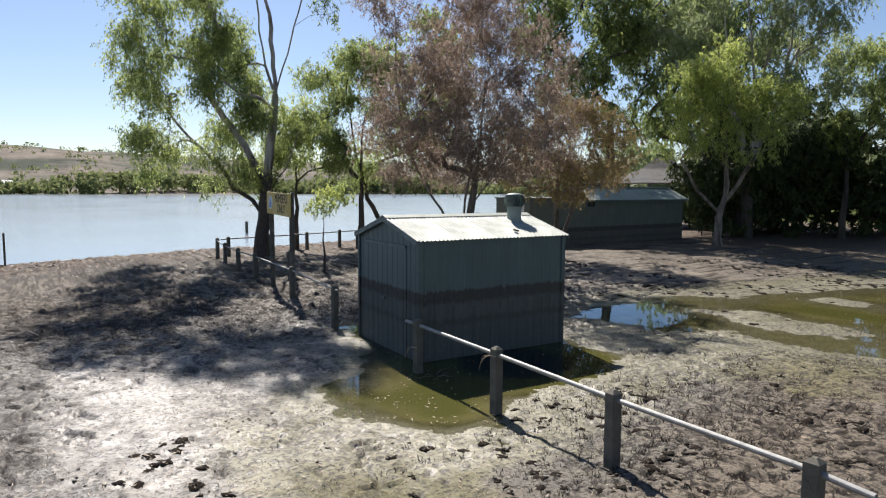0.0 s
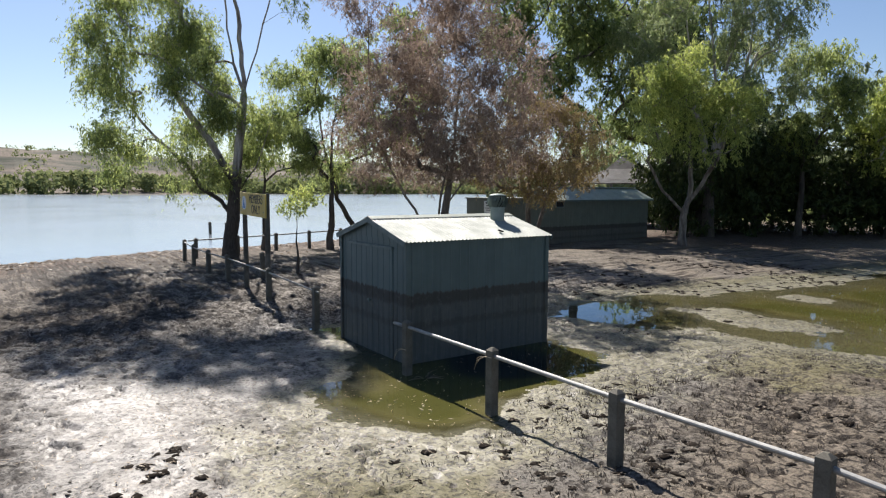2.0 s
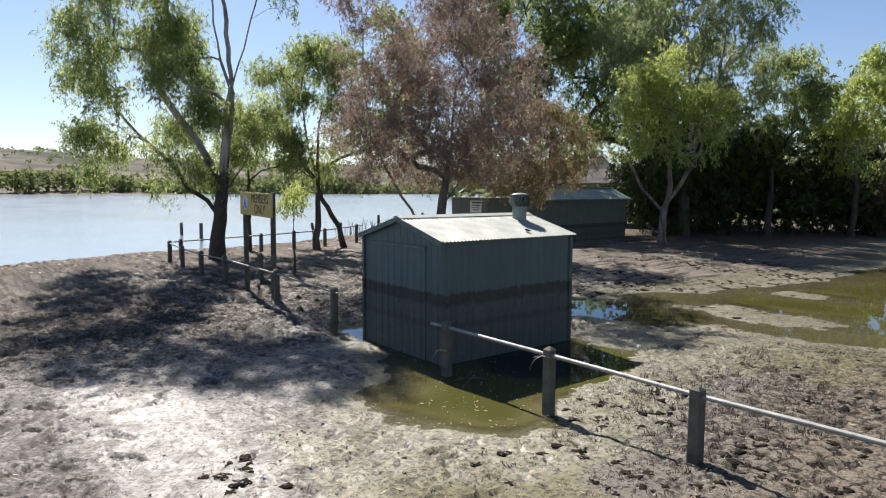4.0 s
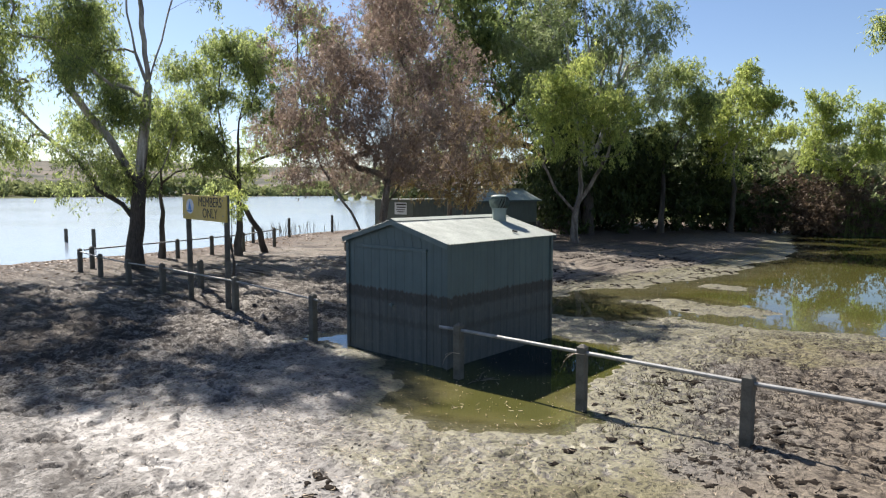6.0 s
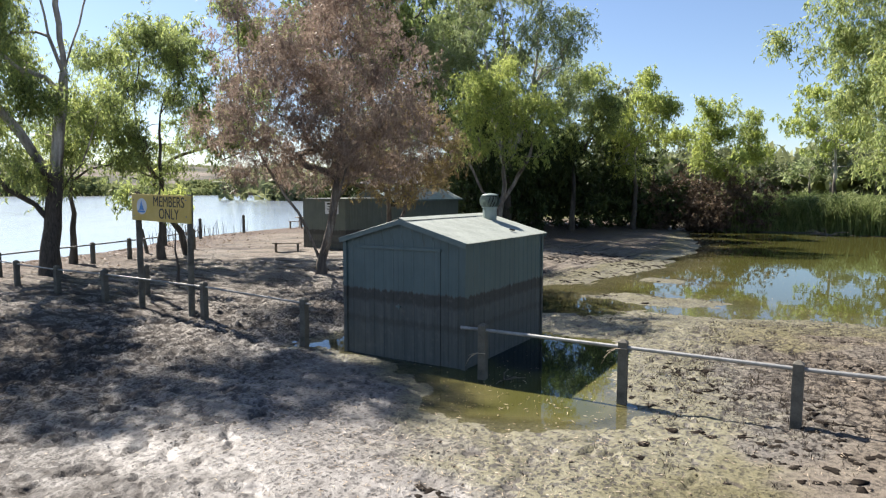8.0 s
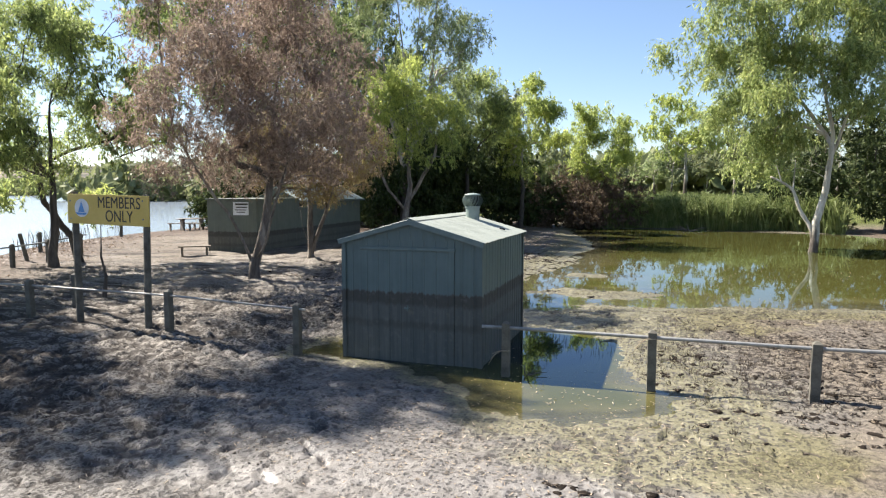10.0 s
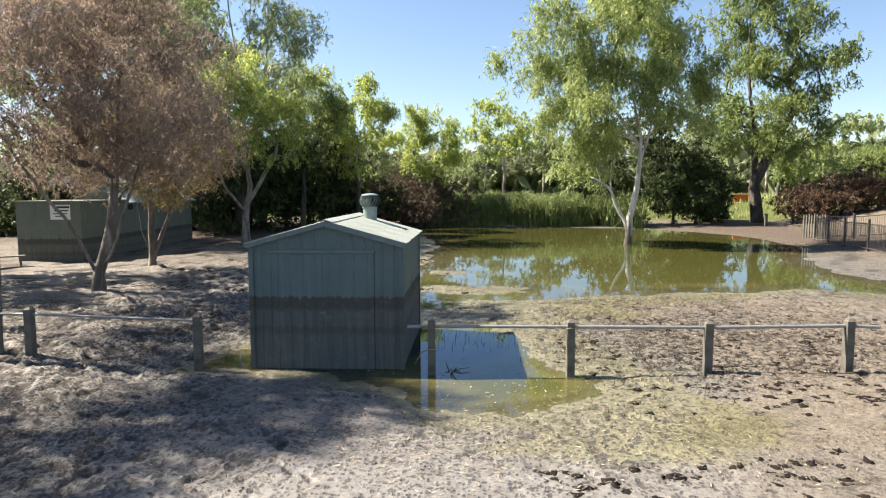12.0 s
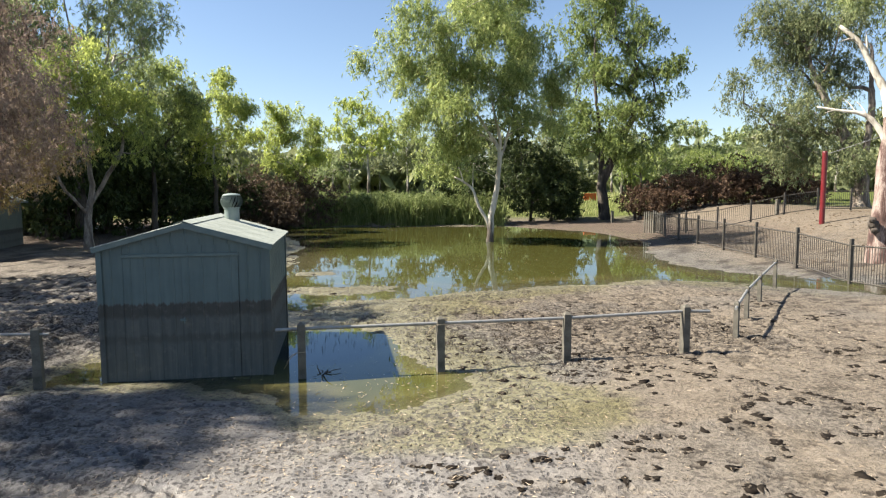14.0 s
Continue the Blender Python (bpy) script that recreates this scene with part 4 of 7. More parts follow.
    w = (L + 2 * over) / 4
    for i in range(4):
        east = part("roof_sheet", corrugated(w + 0.02, run, drop), ROOF, shed)
        place(east, pose(-W / 2, -over + w * i, A + 0.005 + 0.002 * (i % 2), 0, 0, 90))
        west = part("roof_sheet", corrugated(w + 0.02, run, drop), ROOF, shed)
        place(west, pose(-W / 2, -over + w * (i + 1), A + 0.005 + 0.002 * (i % 2), 0, 0, -90))
    bm = bmesh.new()
    for s in (1, -1):
        vs = [bm.verts.new((-W / 2 + s * dx, y, A + dz)) for y in (-over - 0.01, L + over + 0.01) for dx, dz in ((0.0, 0.032), (0.13, -0.012))]
        bm.faces.new((vs[0], vs[1], vs[3], vs[2]))
    bmesh.ops.remove_doubles(bm, verts=bm.verts, dist=0.001)
    bmesh.ops.recalc_face_normals(bm, faces=bm.faces)
    bmesh.ops.solidify(bm, geom=bm.faces[:], thickness=0.003)
    part("ridge_cap", bm, ROOF, shed)
    slope = math.atan2(drop, run)
    for s in (1, -1):
        for y in (-over - 0.012, L + over):
            bm = bmesh.new()
            box(bm, 0, 0, -0.075, math.hypot(run, drop), 0.012, 0.012, 0.003)
            m = Matrix.Translation((-W / 2, y, A)) @ Matrix.Rotation(0 if s > 0 else math.pi, 4, "Z") @ Matrix.Rotation(slope, 4, "Y")
            if s < 0:
                m = Matrix.Translation((-W / 2, y + 0.012, A)) @ Matrix.Rotation(math.pi, 4, "Z") @ Matrix.Rotation(slope, 4, "Y")
            place(part("barge_capping", bm, TRIM, shed), m)
    whirlybird(shed, -0.90, 2.55, A - 0.02)
    bm = bmesh.new()
    box(bm, -0.05, -0.02, 0, 0.05, 0.02, 0.03, 0.008)
    place(part("roof_patch", bm, DARK, shed, "dark scrap stuck to the roof"), pose(-0.18, 2.05, E + 0.075, 0, 14, 30))


build_shed()


# ---- post and rail fences ----
def make_post(h=0.98, w=0.115):
    post = thing("fence_post", Matrix(), "square weathered timber fence post with chamfered top", "fence post", "fence posts")
    bm = bmesh.new()
    box(bm, -w / 2, -w / 2, -0.12, w / 2, w / 2, h, 0.006)
    for v in bm.verts:
        if v.co.z < 0:
            v.co.x *= 1.04
    part("shaft", bm, TIMBER, post)
    bm = bmesh.new()
    got = bmesh.ops.create_cone(bm, cap_ends=True, segments=4, radius1=w * 0.705, radius2=w * 0.22, depth=0.035,
                                matrix=Matrix.Translation((0, 0, h + 0.0155)) @ Matrix.Rotation(math.pi / 4, 4, "Z"))
    part("cap", bm, TIMBER, post)
    return post


def rail(points, r=0.026, label="galvanised steel pipe rail running through timber posts", mat=None):
    whole = thing("fence_rail", Matrix(), label, "rail", "fence rails")
    for a, b in zip(points, points[1:]):
        part("pipe", rod(bmesh.new(), a, b, r, sides=12), mat or GALV, whole)
    return whole


FIRST_POST = make_post()
# x, y, height of the top, turn, lean
POSTS = [(2.56, -0.30, 0.86, 4, 0), (4.575, -0.33, 0.865, -3, 0.5), (6.565, -0.385, 0.92, 5, 0), (-3.17, -0.22, 0.90, 3, -1), (-5.85, -0.24, 1.0, -4, 0),
         (-9.36, -0.18, 1.02, 2, 1), (-11.35, -0.2, 0.99, 5, 0), (-13.4, -0.15, 1.0, -2, 0), (-15.5, 0.02, 1.02, 4, -1), (-15.8, 0.5, 1.04, 2, 1),
         (-16.4, 2.2, 1.04, 0, 0), (-16.9, 3.9, 1.05, 3, 0), (-17.3, 5.5, 1.08, 0, 0), (-17.8, 7.2, 1.1, 4, 0), (-18.65, 9.3, 1.18, -4, 0),
         (-9.2, 0.75, 1.05, 2, 1), (-22.0, 10.3, 1.09, 5, 0), (-24.5, 14.2, 1.33, 2, 0), (-26.0, 18.5, 1.35, 2, 0)]
THIN_POSTS = [(9.28, 1.98, 0.80, 41, 0), (10.8, 3.72, 0.80, 39, 0), (12.95, 6.1, 0.83, 40, 0)]
place(FIRST_POST, pose(0.47, -0.28, 0.845 - 1.013, 0, 0, 2))
for px, py, top, turn, lean in POSTS:
    copy_thing(FIRST_POST, pose(px, py, top - 1.013, lean, lean * 0.6, turn))
thin = make_post(0.98, 0.085)
place(thin, pose(8.0, 0.40, 0.80 - 1.013, 0, 0, 40))
for px, py, top, turn, lean in THIN_POSTS:
    copy_thing(thin, pose(px, py, top - 1.013, 0, 0, turn))
rail([(0.10, -0.29, 0.742), (0.47, -0.28, 0.745), (2.56, -0.30, 0.755), (4.575, -0.33, 0.765), (6.565, -0.385, 0.815), (6.98, -0.40, 0.80)])
rail(r=0.02, points=[(-3.02, -0.215, 0.795), (-3.17, -0.22, 0.80), (-5.85, -0.24, 0.89), (-9.36, -0.18, 0.90), (-11.35, -0.2, 0.88), (-13.4, -0.15, 0.89), (-15.5, 0.02, 0.92)])
rail([(-15.6, 0.2, 0.95), (-15.8, 0.5, 0.95), (-16.4, 2.2, 0.95), (-16.9, 3.9, 0.96), (-17.3, 5.5, 0.98), (-17.8, 7.2, 1.0), (-18.65, 9.3, 1.08), (-18.8, 9.7, 1.08)])
rail([(7.85, 0.2, 0.70), (8.0, 0.40, 0.70), (9.28, 1.98, 0.71), (10.8, 3.72, 0.71), (12.95, 6.1, 0.74)])

for wx, wy, wz in ((2.49, -0.345, 0.74), (0.41, -0.33, 0.40)):
    wire = bmesh.new()
    for k, (dx, dz) in enumerate(((-0.16, -0.14), (-0.13, -0.05), (-0.19, -0.22))):
        rod(wire, (wx, wy, wz), (wx + dx * 0.5, wy - 0.03 - 0.02 * k, wz + dz * 0.3), 0.0035, sides=5)
        rod(wire, (wx + dx * 0.5, wy - 0.03 - 0.02 * k, wz + dz * 0.3), (wx + dx, wy - 0.04, wz + dz), 0.0035, 0.003, 5)
    rod(wire, (wx - 0.005, wy - 0.022, wz), (wx + 0.14, wy - 0.022, wz + 0.01), 0.0045, sides=5)
    tagged(part("tie_wire", wire, STRAW), "loose pale tie wire on a fence post", "wire", "tie wires")


def stake(x, y, top, r=0.06, lean=(0, 0), label="weathered round timber stake standing by the lake"):
    z0 = gz(x, y)
    bm = bmesh.new()
    rod(bm, (0, 0, min(-0.3, z0 - 0.3)), (lean[0], lean[1], top), r * 1.05, r * 0.95, 10)
    rod(bm, (lean[0], lean[1], top), (lean[0], lean[1], top + 0.02), r * 0.95, r * 0.6, 10)
    ob = tagged(part("stake", bm, TIMBER), label, "stake", "lake stakes")
    ob.location = (x, y, 0)


stake(-28.3, 5.1, 0.92, 0.10)
stake(-33.4, 5.5, 0.72, 0.10)
stake(-17.9, -6.6, 1.25, 0.035, label="thin dark marker stake at the water's edge")
stake(-18.9, 7.4, 1.25, 0.07, (-0.35, -0.1), "leaning weathered stake beside the fence")


# ---- members sign ----
def text_mesh(name, body, size, mat, parent, m, depth=0.004, narrow=1.0):
    cu = bpy.data.curves.new(name, "FONT")
    cu.body, cu.size, cu.align_x, cu.align_y = body, size, "CENTER", "CENTER"
    cu.extrude = depth
    tmp = new(name, cu)
    me = bpy.data.meshes.new_from_object(tmp.evaluated_get(bpy.context.evaluated_depsgraph_get()))
    bpy.data.objects.remove(tmp)
    me.materials.append(mat)
    ob = new(name, me)
    ob.parent = parent
    ob.matrix_basis = m @ Matrix.Diagonal((narrow, 1, 1, 1))
    return ob


def build_sign():
    sign = thing("members_sign", pose(-7.33, -0.10, 0), "yellow board on two timber posts reading members only", "sign")
    tilt = pose(0, 0, 2.43, 0, 1.3, 0)
    bm = bmesh.new()
    box(bm, -0.98, -0.02, -0.285, 0.98, 0.02, 0.285, 0.006)
    place(part("board", bm, YELLOW, sign), tilt)
    flat = tilt @ pose(0, -0.021, 0, 90, 0, 0)
    text_mesh("lettering", "MEMBERS", 0.31, INK, sign, flat @ pose(0.29, 0.13, 0), narrow=0.80)
    text_mesh("lettering", "ONLY", 0.31, INK, sign, flat @ pose(0.29, -0.125, 0), narrow=0.80)
    bm = bmesh.new()
    rod(bm, (-0.62, -0.019, 0.02), (-0.62, -0.025, 0.02), 0.175, sides=28)
    place(part("badge", bm, WHITE, sign, "round white badge"), tilt)
    bm = bmesh.new()
    for pts in (((-0.70, -0.06), (-0.54, -0.06), (-0.62, 0.15)), ((-0.76, -0.07), (-0.48, -0.07), (-0.52, -0.11), (-0.72, -0.11))):
        bm.faces.new([bm.verts.new((x, -0.034, z)) for x, z in pts])
    bmesh.ops.recalc_face_normals(bm, faces=bm.faces)
    bmesh.ops.solidify(bm, geom=bm.faces[:], thickness=0.003)
    place(part("badge_mark", bm, BLUE, sign, "blue shape on the badge"), tilt)
    for x, z0, z1, lean in ((-0.90, -0.1, 2.78, 0.03), (0.86, -0.1, 2.72, 0.10)):
        bm = bmesh.new()
        rod(bm, (x - lean, 0.10, z0), (x + 0.0, 0.075, z1), 0.068, 0.06, 12)
        part("post", bm, TIMBER, sign)
    for x in (-0.9, 0.86):
        for z in (2.26, 2.60):
            bm = bmesh.new()
            rod(bm, (x, -0.018, z), (x, -0.03, z), 0.016, sides=8)
            part("bolt", bm, GALV, sign)


build_sign()


# ---- the long hall behind ----
def build_hall():
    L, W, E, A = 10.5, 2.25, 2.42, 2.95
    hall = thing("club_hall", pose(-12.75, 12.3, 0, 0, 0, 3.6), "long grey-green metal hall with flood stain and corrugated roof", "building")
    for i in range(11):
        w = L / 11
        s = part("wall_sheet", ribbed_sheet(w - 0.004, E + 0.3, [w * (k + 0.5) / 5 for k in range(5)], 0.006, 0.012), HALL, hall)
        place(s, pose(0, w * i, -0.3, 0, 0, 90))
        s = part("wall_sheet", ribbed_sheet(w - 0.004, E + 0.3, [w * (k + 0.5) / 5 for k in range(5)], 0.006, 0.012), HALL, hall)
        place(s, pose(-W, L - w * i, -0.3, 0, 0, -90))
    S = 3.5
    for y, peak in ((0.0, E), (S, A), (L, A)):
        bm = bmesh.new()
        ring = [(-W, -0.3), (0, -0.3), (0, E), (-W / 2, peak - 0.03 if peak > E else E), (-W, E)]
        a = [bm.verts.new((x, y - 0.01, z)) for x, z in ring]
        b = [bm.verts.new((x, y + 0.01, z)) for x, z in ring]
        bm.faces.new(a)
        bm.faces.new(b[::-1])
        for k in range(5):
            bm.faces.new((a[k], b[k], b[(k + 1) % 5], a[(k + 1) % 5]))
        bmesh.ops.recalc_face_normals(bm, faces=bm.faces)
        part("gable_wall", bm, HALL, hall)
    part("flat_roof", box(bmesh.new(), -W - 0.06, -0.08, E + 0.002, 0.06, S - 0.02, E + 0.06, 0.01), HALL, hall)
    run = W / 2 + 0.15
    drop = (A - E) * run / (W / 2)
    w = (L - S + 0.3) / 8
    for i in range(8):
        place(part("roof_sheet", corrugated(w + 0.03, run, drop, 0.152, 0.02), HALL_ROOF, hall), pose(-W / 2, S - 0.05 + w * i, A + 0.004 * (i % 2), 0, 0, 90))
        place(part("roof_sheet", corrugated(w + 0.03, run, drop, 0.152, 0.02), HALL_ROOF, hall), pose(-W / 2, S - 0.05 + w * (i + 1), A + 0.004 * (i % 2), 0, 0, -90))
    bm = bmesh.new()
    box(bm, -W / 2 - 0.15, S - 0.06, A - 0.005, -W / 2 + 0.15, L + 0.26, A + 0.03, 0.01)
    part("ridge_cap", bm, HALL_ROOF, hall)
    bm = bmesh.new()
    box(bm, 0.12, S, E - 0.13, 0.2, L + 0.25, E - 0.05, 0.01)
    part("gutter", bm, TRIM, hall)
    win = part("window", box(bmesh.new(), 0.02, 3.4, 2.02, 0.05, 3.95, 2.32, 0.005), TRIM, hall)
    part("pane", box(bmesh.new(), 0.045, 3.44, 2.06, 0.056, 3.91, 2.28), DARK, win)
    board = place(part("notice", box(bmesh.new(), 0.02, 0, 0, 0.035, 0.70, 0.52, 0.004), WHITE, hall, "white notice board"), pose(-1.05, 0.015, 1.82, 0, 0, -90))
    for z, a, b, h in ((0.40, 0.1, 0.68, 0.07), (0.29, 0.14, 0.64, 0.05), (0.19, 0.1, 0.6, 0.035), (0.1, 0.16, 0.55, 0.035)):
        part("line_of_writing", box(bmesh.new(), 0.034, a, z, 0.038, b, z + h), INK, board)


build_hall()


def build_shelter():
    s = thing("picnic_shelter", pose(-22.5, 31.8, gz(-22.5, 31.8), 0, 0, 30), "open picnic shelter with grey peaked roof on posts", "shelter")
    for k in range(4):
        bm = bmesh.new()
        rows = [[bm.verts.new((s * k, -k, z)) for s in (-1, 1)] for k, z in ((4.0, 3.0), (2.6, 3.3), (1.2, 4.0), (0.2, 5.0))]
        for lo, hi in zip(rows, rows[1:]):
            bm.faces.new((lo[0], lo[1], hi[1], hi[0]))
        bmesh.ops.solidify(bm, geom=bm.faces[:], thickness=0.05)
        place(part("roof_panel", bm, SHELTER_ROOF, s), pose(0, 0, 0, 0, 0, 90 * k))
        part("post", rod(bmesh.new(), (3.5, 3.5, -0.2), (3.5, 3.5, 3.1), 0.08), TIMBER, s).matrix_basis = pose(0, 0, 0, 0, 0, 90 * k)
    part("roof_cap", box(bmesh.new(), -0.3, -0.3, 4.8, 0.3, 0.3, 4.98, 0.03), SHELTER_ROOF, s)


build_shelter()


def make_bench(m, w=1.15, h=0.40):
    b = thing("bench", m, "low plain timber bench on two legs", "bench", "benches")
    part("seat", box(bmesh.new(), -w / 2, -0.14, h - 0.045, w / 2, 0.14, h, 0.006), PLANK, b)
    for x in (-w / 2 + 0.14, w / 2 - 0.14):
        part("leg", box(bmesh.new(), x - 0.035, -0.11, -0.15, x + 0.035, 0.11, h - 0.045, 0.004), PLANK, b)
    return b


make_bench(pose(-14.05, 10.2, gz(-14.05, 10.2) - 0.01, 0, 0, 37))
for dx, dy in ((-0.75, 0), (0.75, 0)):
    make_bench(pose(-26.0 + dx, 24.2 + dy, gz(-26, 24.2), 0, 0, 60), 1.8, 0.45)
table = thing("picnic_table", pose(-26.0, 24.2, gz(-26, 24.2), 0, 0, 60), "grey timber picnic table by the lake", "table")
part("tabletop", box(bmesh.new(), -0.9, -0.35, 0.70, 0.9, 0.35, 0.75, 0.01), PLANK, table)
for x in (-0.6, 0.6):
    part("leg", box(bmesh.new(), x - 0.05, -0.3, -0.1, x + 0.05, 0.3, 0.7, 0.01), PLANK, table)


# ---- steel picket fence of the playground ----
def picket_panel(a, b, i):
    (ax, ay), (bx, by) = a, b
    az, bz = gz(ax, ay), gz(bx, by)
    span_xy = math.hypot(bx - ax, by - ay)
    f = thing("picket_fence_panel", pose(ax, ay, az, 0, 0, math.degrees(math.atan2(by - ay, bx - ax))), "dark steel picket fence panel round the playground", "fence", "playground fence panels")
    rise = bz - az
    for z in (0.12, 1.16):
        bm = bmesh.new()
        rod(bm, (0, 0, z), (span_xy, 0, z + rise), 0.02, sides=4)
        part("rail", bm, IRON, f)
    part("post", box(bmesh.new(), -0.045, -0.045, -0.2, 0.045, 0.045, 1.36, 0.006), IRON, f)
    n = int(span_xy / 0.115)
    for k in range(1, n):
        t = k / n
        ob = new("picket", PICKET)
        ob.parent = f
        ob.location = (span_xy * t, 0, 0.08 + rise * t)


bm = bmesh.new()
box(bm, -0.007, -0.007, 0, 0.007, 0.007, 1.12)
PICKET = bpy.data.meshes.new("picket")
bm.to_mesh(PICKET)
bm.free()
PICKET.materials.append(IRON)
LINE = [(15.2, 3.6), (15.7, 6.55), (16.25, 9.5), (16.8, 12.45), (17.35, 15.4), (17.9, 18.35), (18.55, 21.3), (19.1, 23.75), (19.7, 26.2)]
for i, (a, b) in enumerate(zip(LINE, LINE[1:])):
    picket_panel(a, b, i)
LINE2 = [(19.7, 26.2), (21.7, 26.1), (23.7, 26.0), (25.7, 25.7), (27.7, 25.4), (29.7, 25.1), (31.7, 24.8), (33.7, 24.4), (35.7, 24.0)]
for i, (a, b) in enumerate(zip(LINE2, LINE2[1:])):
    picket_panel(a, b, i)
gate = thing("timber_gate_end", pose(19.3, 26.6, gz(19.3, 26.6)), "short run of weathered upright palings by the gate", "fence")
for k in range(9):
    part("paling", box(bmesh.new(), 0.14 * k * 0.5, -0.14 * k, -0.1, 0.14 * k * 0.5 + 0.05, -0.14 * k + 0.10, 1.25 + 0.03 * (k % 3), 0.004), TIMBER, gate)

pole = thing("red_pole", pose(25.4, 19.5, gz(25.4, 19.5)), "tall red painted steel pole standing on sand", "pole")
part("shaft", rod(bmesh.new(), (0, 0, -0.2), (0, 0, 3.62), 0.125, sides=20), RED, pole)
part("cap", rod(bmesh.new(), (0, 0, 3.62), (0, 0, 3.68), 0.13, 0.10, 20), RED, pole)
cable = bmesh.new()
rod(cable, (25.4, 19.5, gz(25.4, 19.5) + 3.5), (29.5, 17.2, 6.1), 0.018, sides=6)
tagged(part("shade_cable", cable, GALV), "pale stay cable running from the red pole", "cable")
for bx, by in ((27.6, 25.9), (22.5, 38.5), (25.2, 40.2), (27.0, 40.6)):
    b = thing("bollard", pose(bx, by, gz(bx, by)), "short grey timber bollard", "bollard", "bollards")
    part("shaft", box(bmesh.new(), -0.09, -0.09, -0.2, 0.09, 0.09, 0.9, 0.02), TIMBER, b)
    part("top", box(bmesh.new(), -0.10, -0.10, 0.9, 0.10, 0.10, 0.95, 0.02), TIMBER, b)
barrier = thing("plastic_barrier", pose(28.5, 58, gz(28.5, 58)), "orange plastic barrier on far grass", "barrier")
part("panel", box(bmesh.new(), -0.7, -0.1, 0.0, 0.7, 0.1, 0.8, 0.03), ORANGE, barrier)


# ---- trees ----
def grow(base, stems, blobs, n, rng, wobble=0.12, tuft=3):
    """A branching skeleton: stems first, then a branch to each of n places in the crown, from the nearest wood below it."""
    pos, up = [np.array(base, float)], [-1]

    def run_to(start, points, step=0.45):
        at = start
        for p in points:
            p = np.array(p, float)
            k = max(1, int(np.linalg.norm(p - pos[at]) / step))
            origin = pos[at].copy()
            for i in range(1, k + 1):
                q = origin + (p - origin) * i / k + (rng.normal(0, wobble * 0.25, 3) if i < k else 0)
                pos.append(q)
                up.append(at)
                at = len(pos) - 1
        return at

    for s in stems:
        pts = [np.array((base[0] + a, base[1] + b, c)) for a, b, c in s]
        here = np.array(pos)
        run_to(int(np.argmin(np.linalg.norm(here - pts[0], axis=1))), pts)
    weight = np.array([r * r * rz for _, _, _, r, rz in blobs]) ** 0.8
    shares = np.maximum(2, np.round(n * weight / weight.sum())).astype(int)
    goals = []
    for (dx, dy, z, r, rz), share in zip(blobs, shares):
        # each lobe of the crown is a handful of tight tufts with gaps between them
        for _ in range(max(1, int(round(share / tuft)))):
            v = rng.normal(0, 1, 3)
            v = v / np.linalg.norm(v) * rng.uniform(0.25, 1) ** 0.5
            c = np.array((base[0] + dx + v[0] * r, base[1] + dy + v[1] * r, z + v[2] * rz))
            few = max(1, int(rng.poisson(tuft)))
            goals += list(c + rng.normal(0, 1, (few, 3)) * np.array((0.17 * r + 0.1, 0.17 * r + 0.1, 0.14 * rz + 0.08)))
    goals = np.array(goals)
    mid = np.array(pos).mean(axis=0)
    goals = goals[np.argsort(np.linalg.norm(goals - mid, axis=1))]
    tips = []
    for g in goals:
        here = np.array(pos)
        d = np.linalg.norm(here - g, axis=1)
        cost = d + 1.6 * np.maximum(0, here[:, 2] - g[2] + 0.25 * d) + 3.0 * (here[:, 2] < base[2] + 0.28 * (g[2] - base[2]))
        at = int(np.argmin(cost))
        a, span_len = here[at], d[at]
        lead = a - here[up[at]] if up[at] >= 0 else np.array((0, 0, 1.0))
        lead = lead / (np.linalg.norm(lead) + 1e-6)
        c = a + (g - a) * 0.35 + lead * span_len * 0.16 + np.array((0, 0, 0.10 * span_len))
        k = max(2, int(span_len / 0.6))
        for i in range(1, k + 1):
            t = i / k
            q = a * (1 - t) ** 2 + c * 2 * t * (1 - t) + g * t * t
            if i < k:
                q = q + rng.normal(0, wobble * 0.22, 3)
            pos.append(q)
            up.append(at if i == 1 else len(pos) - 2)
        tips.append(len(pos) - 1)
    return np.array(pos), up, tips, goals


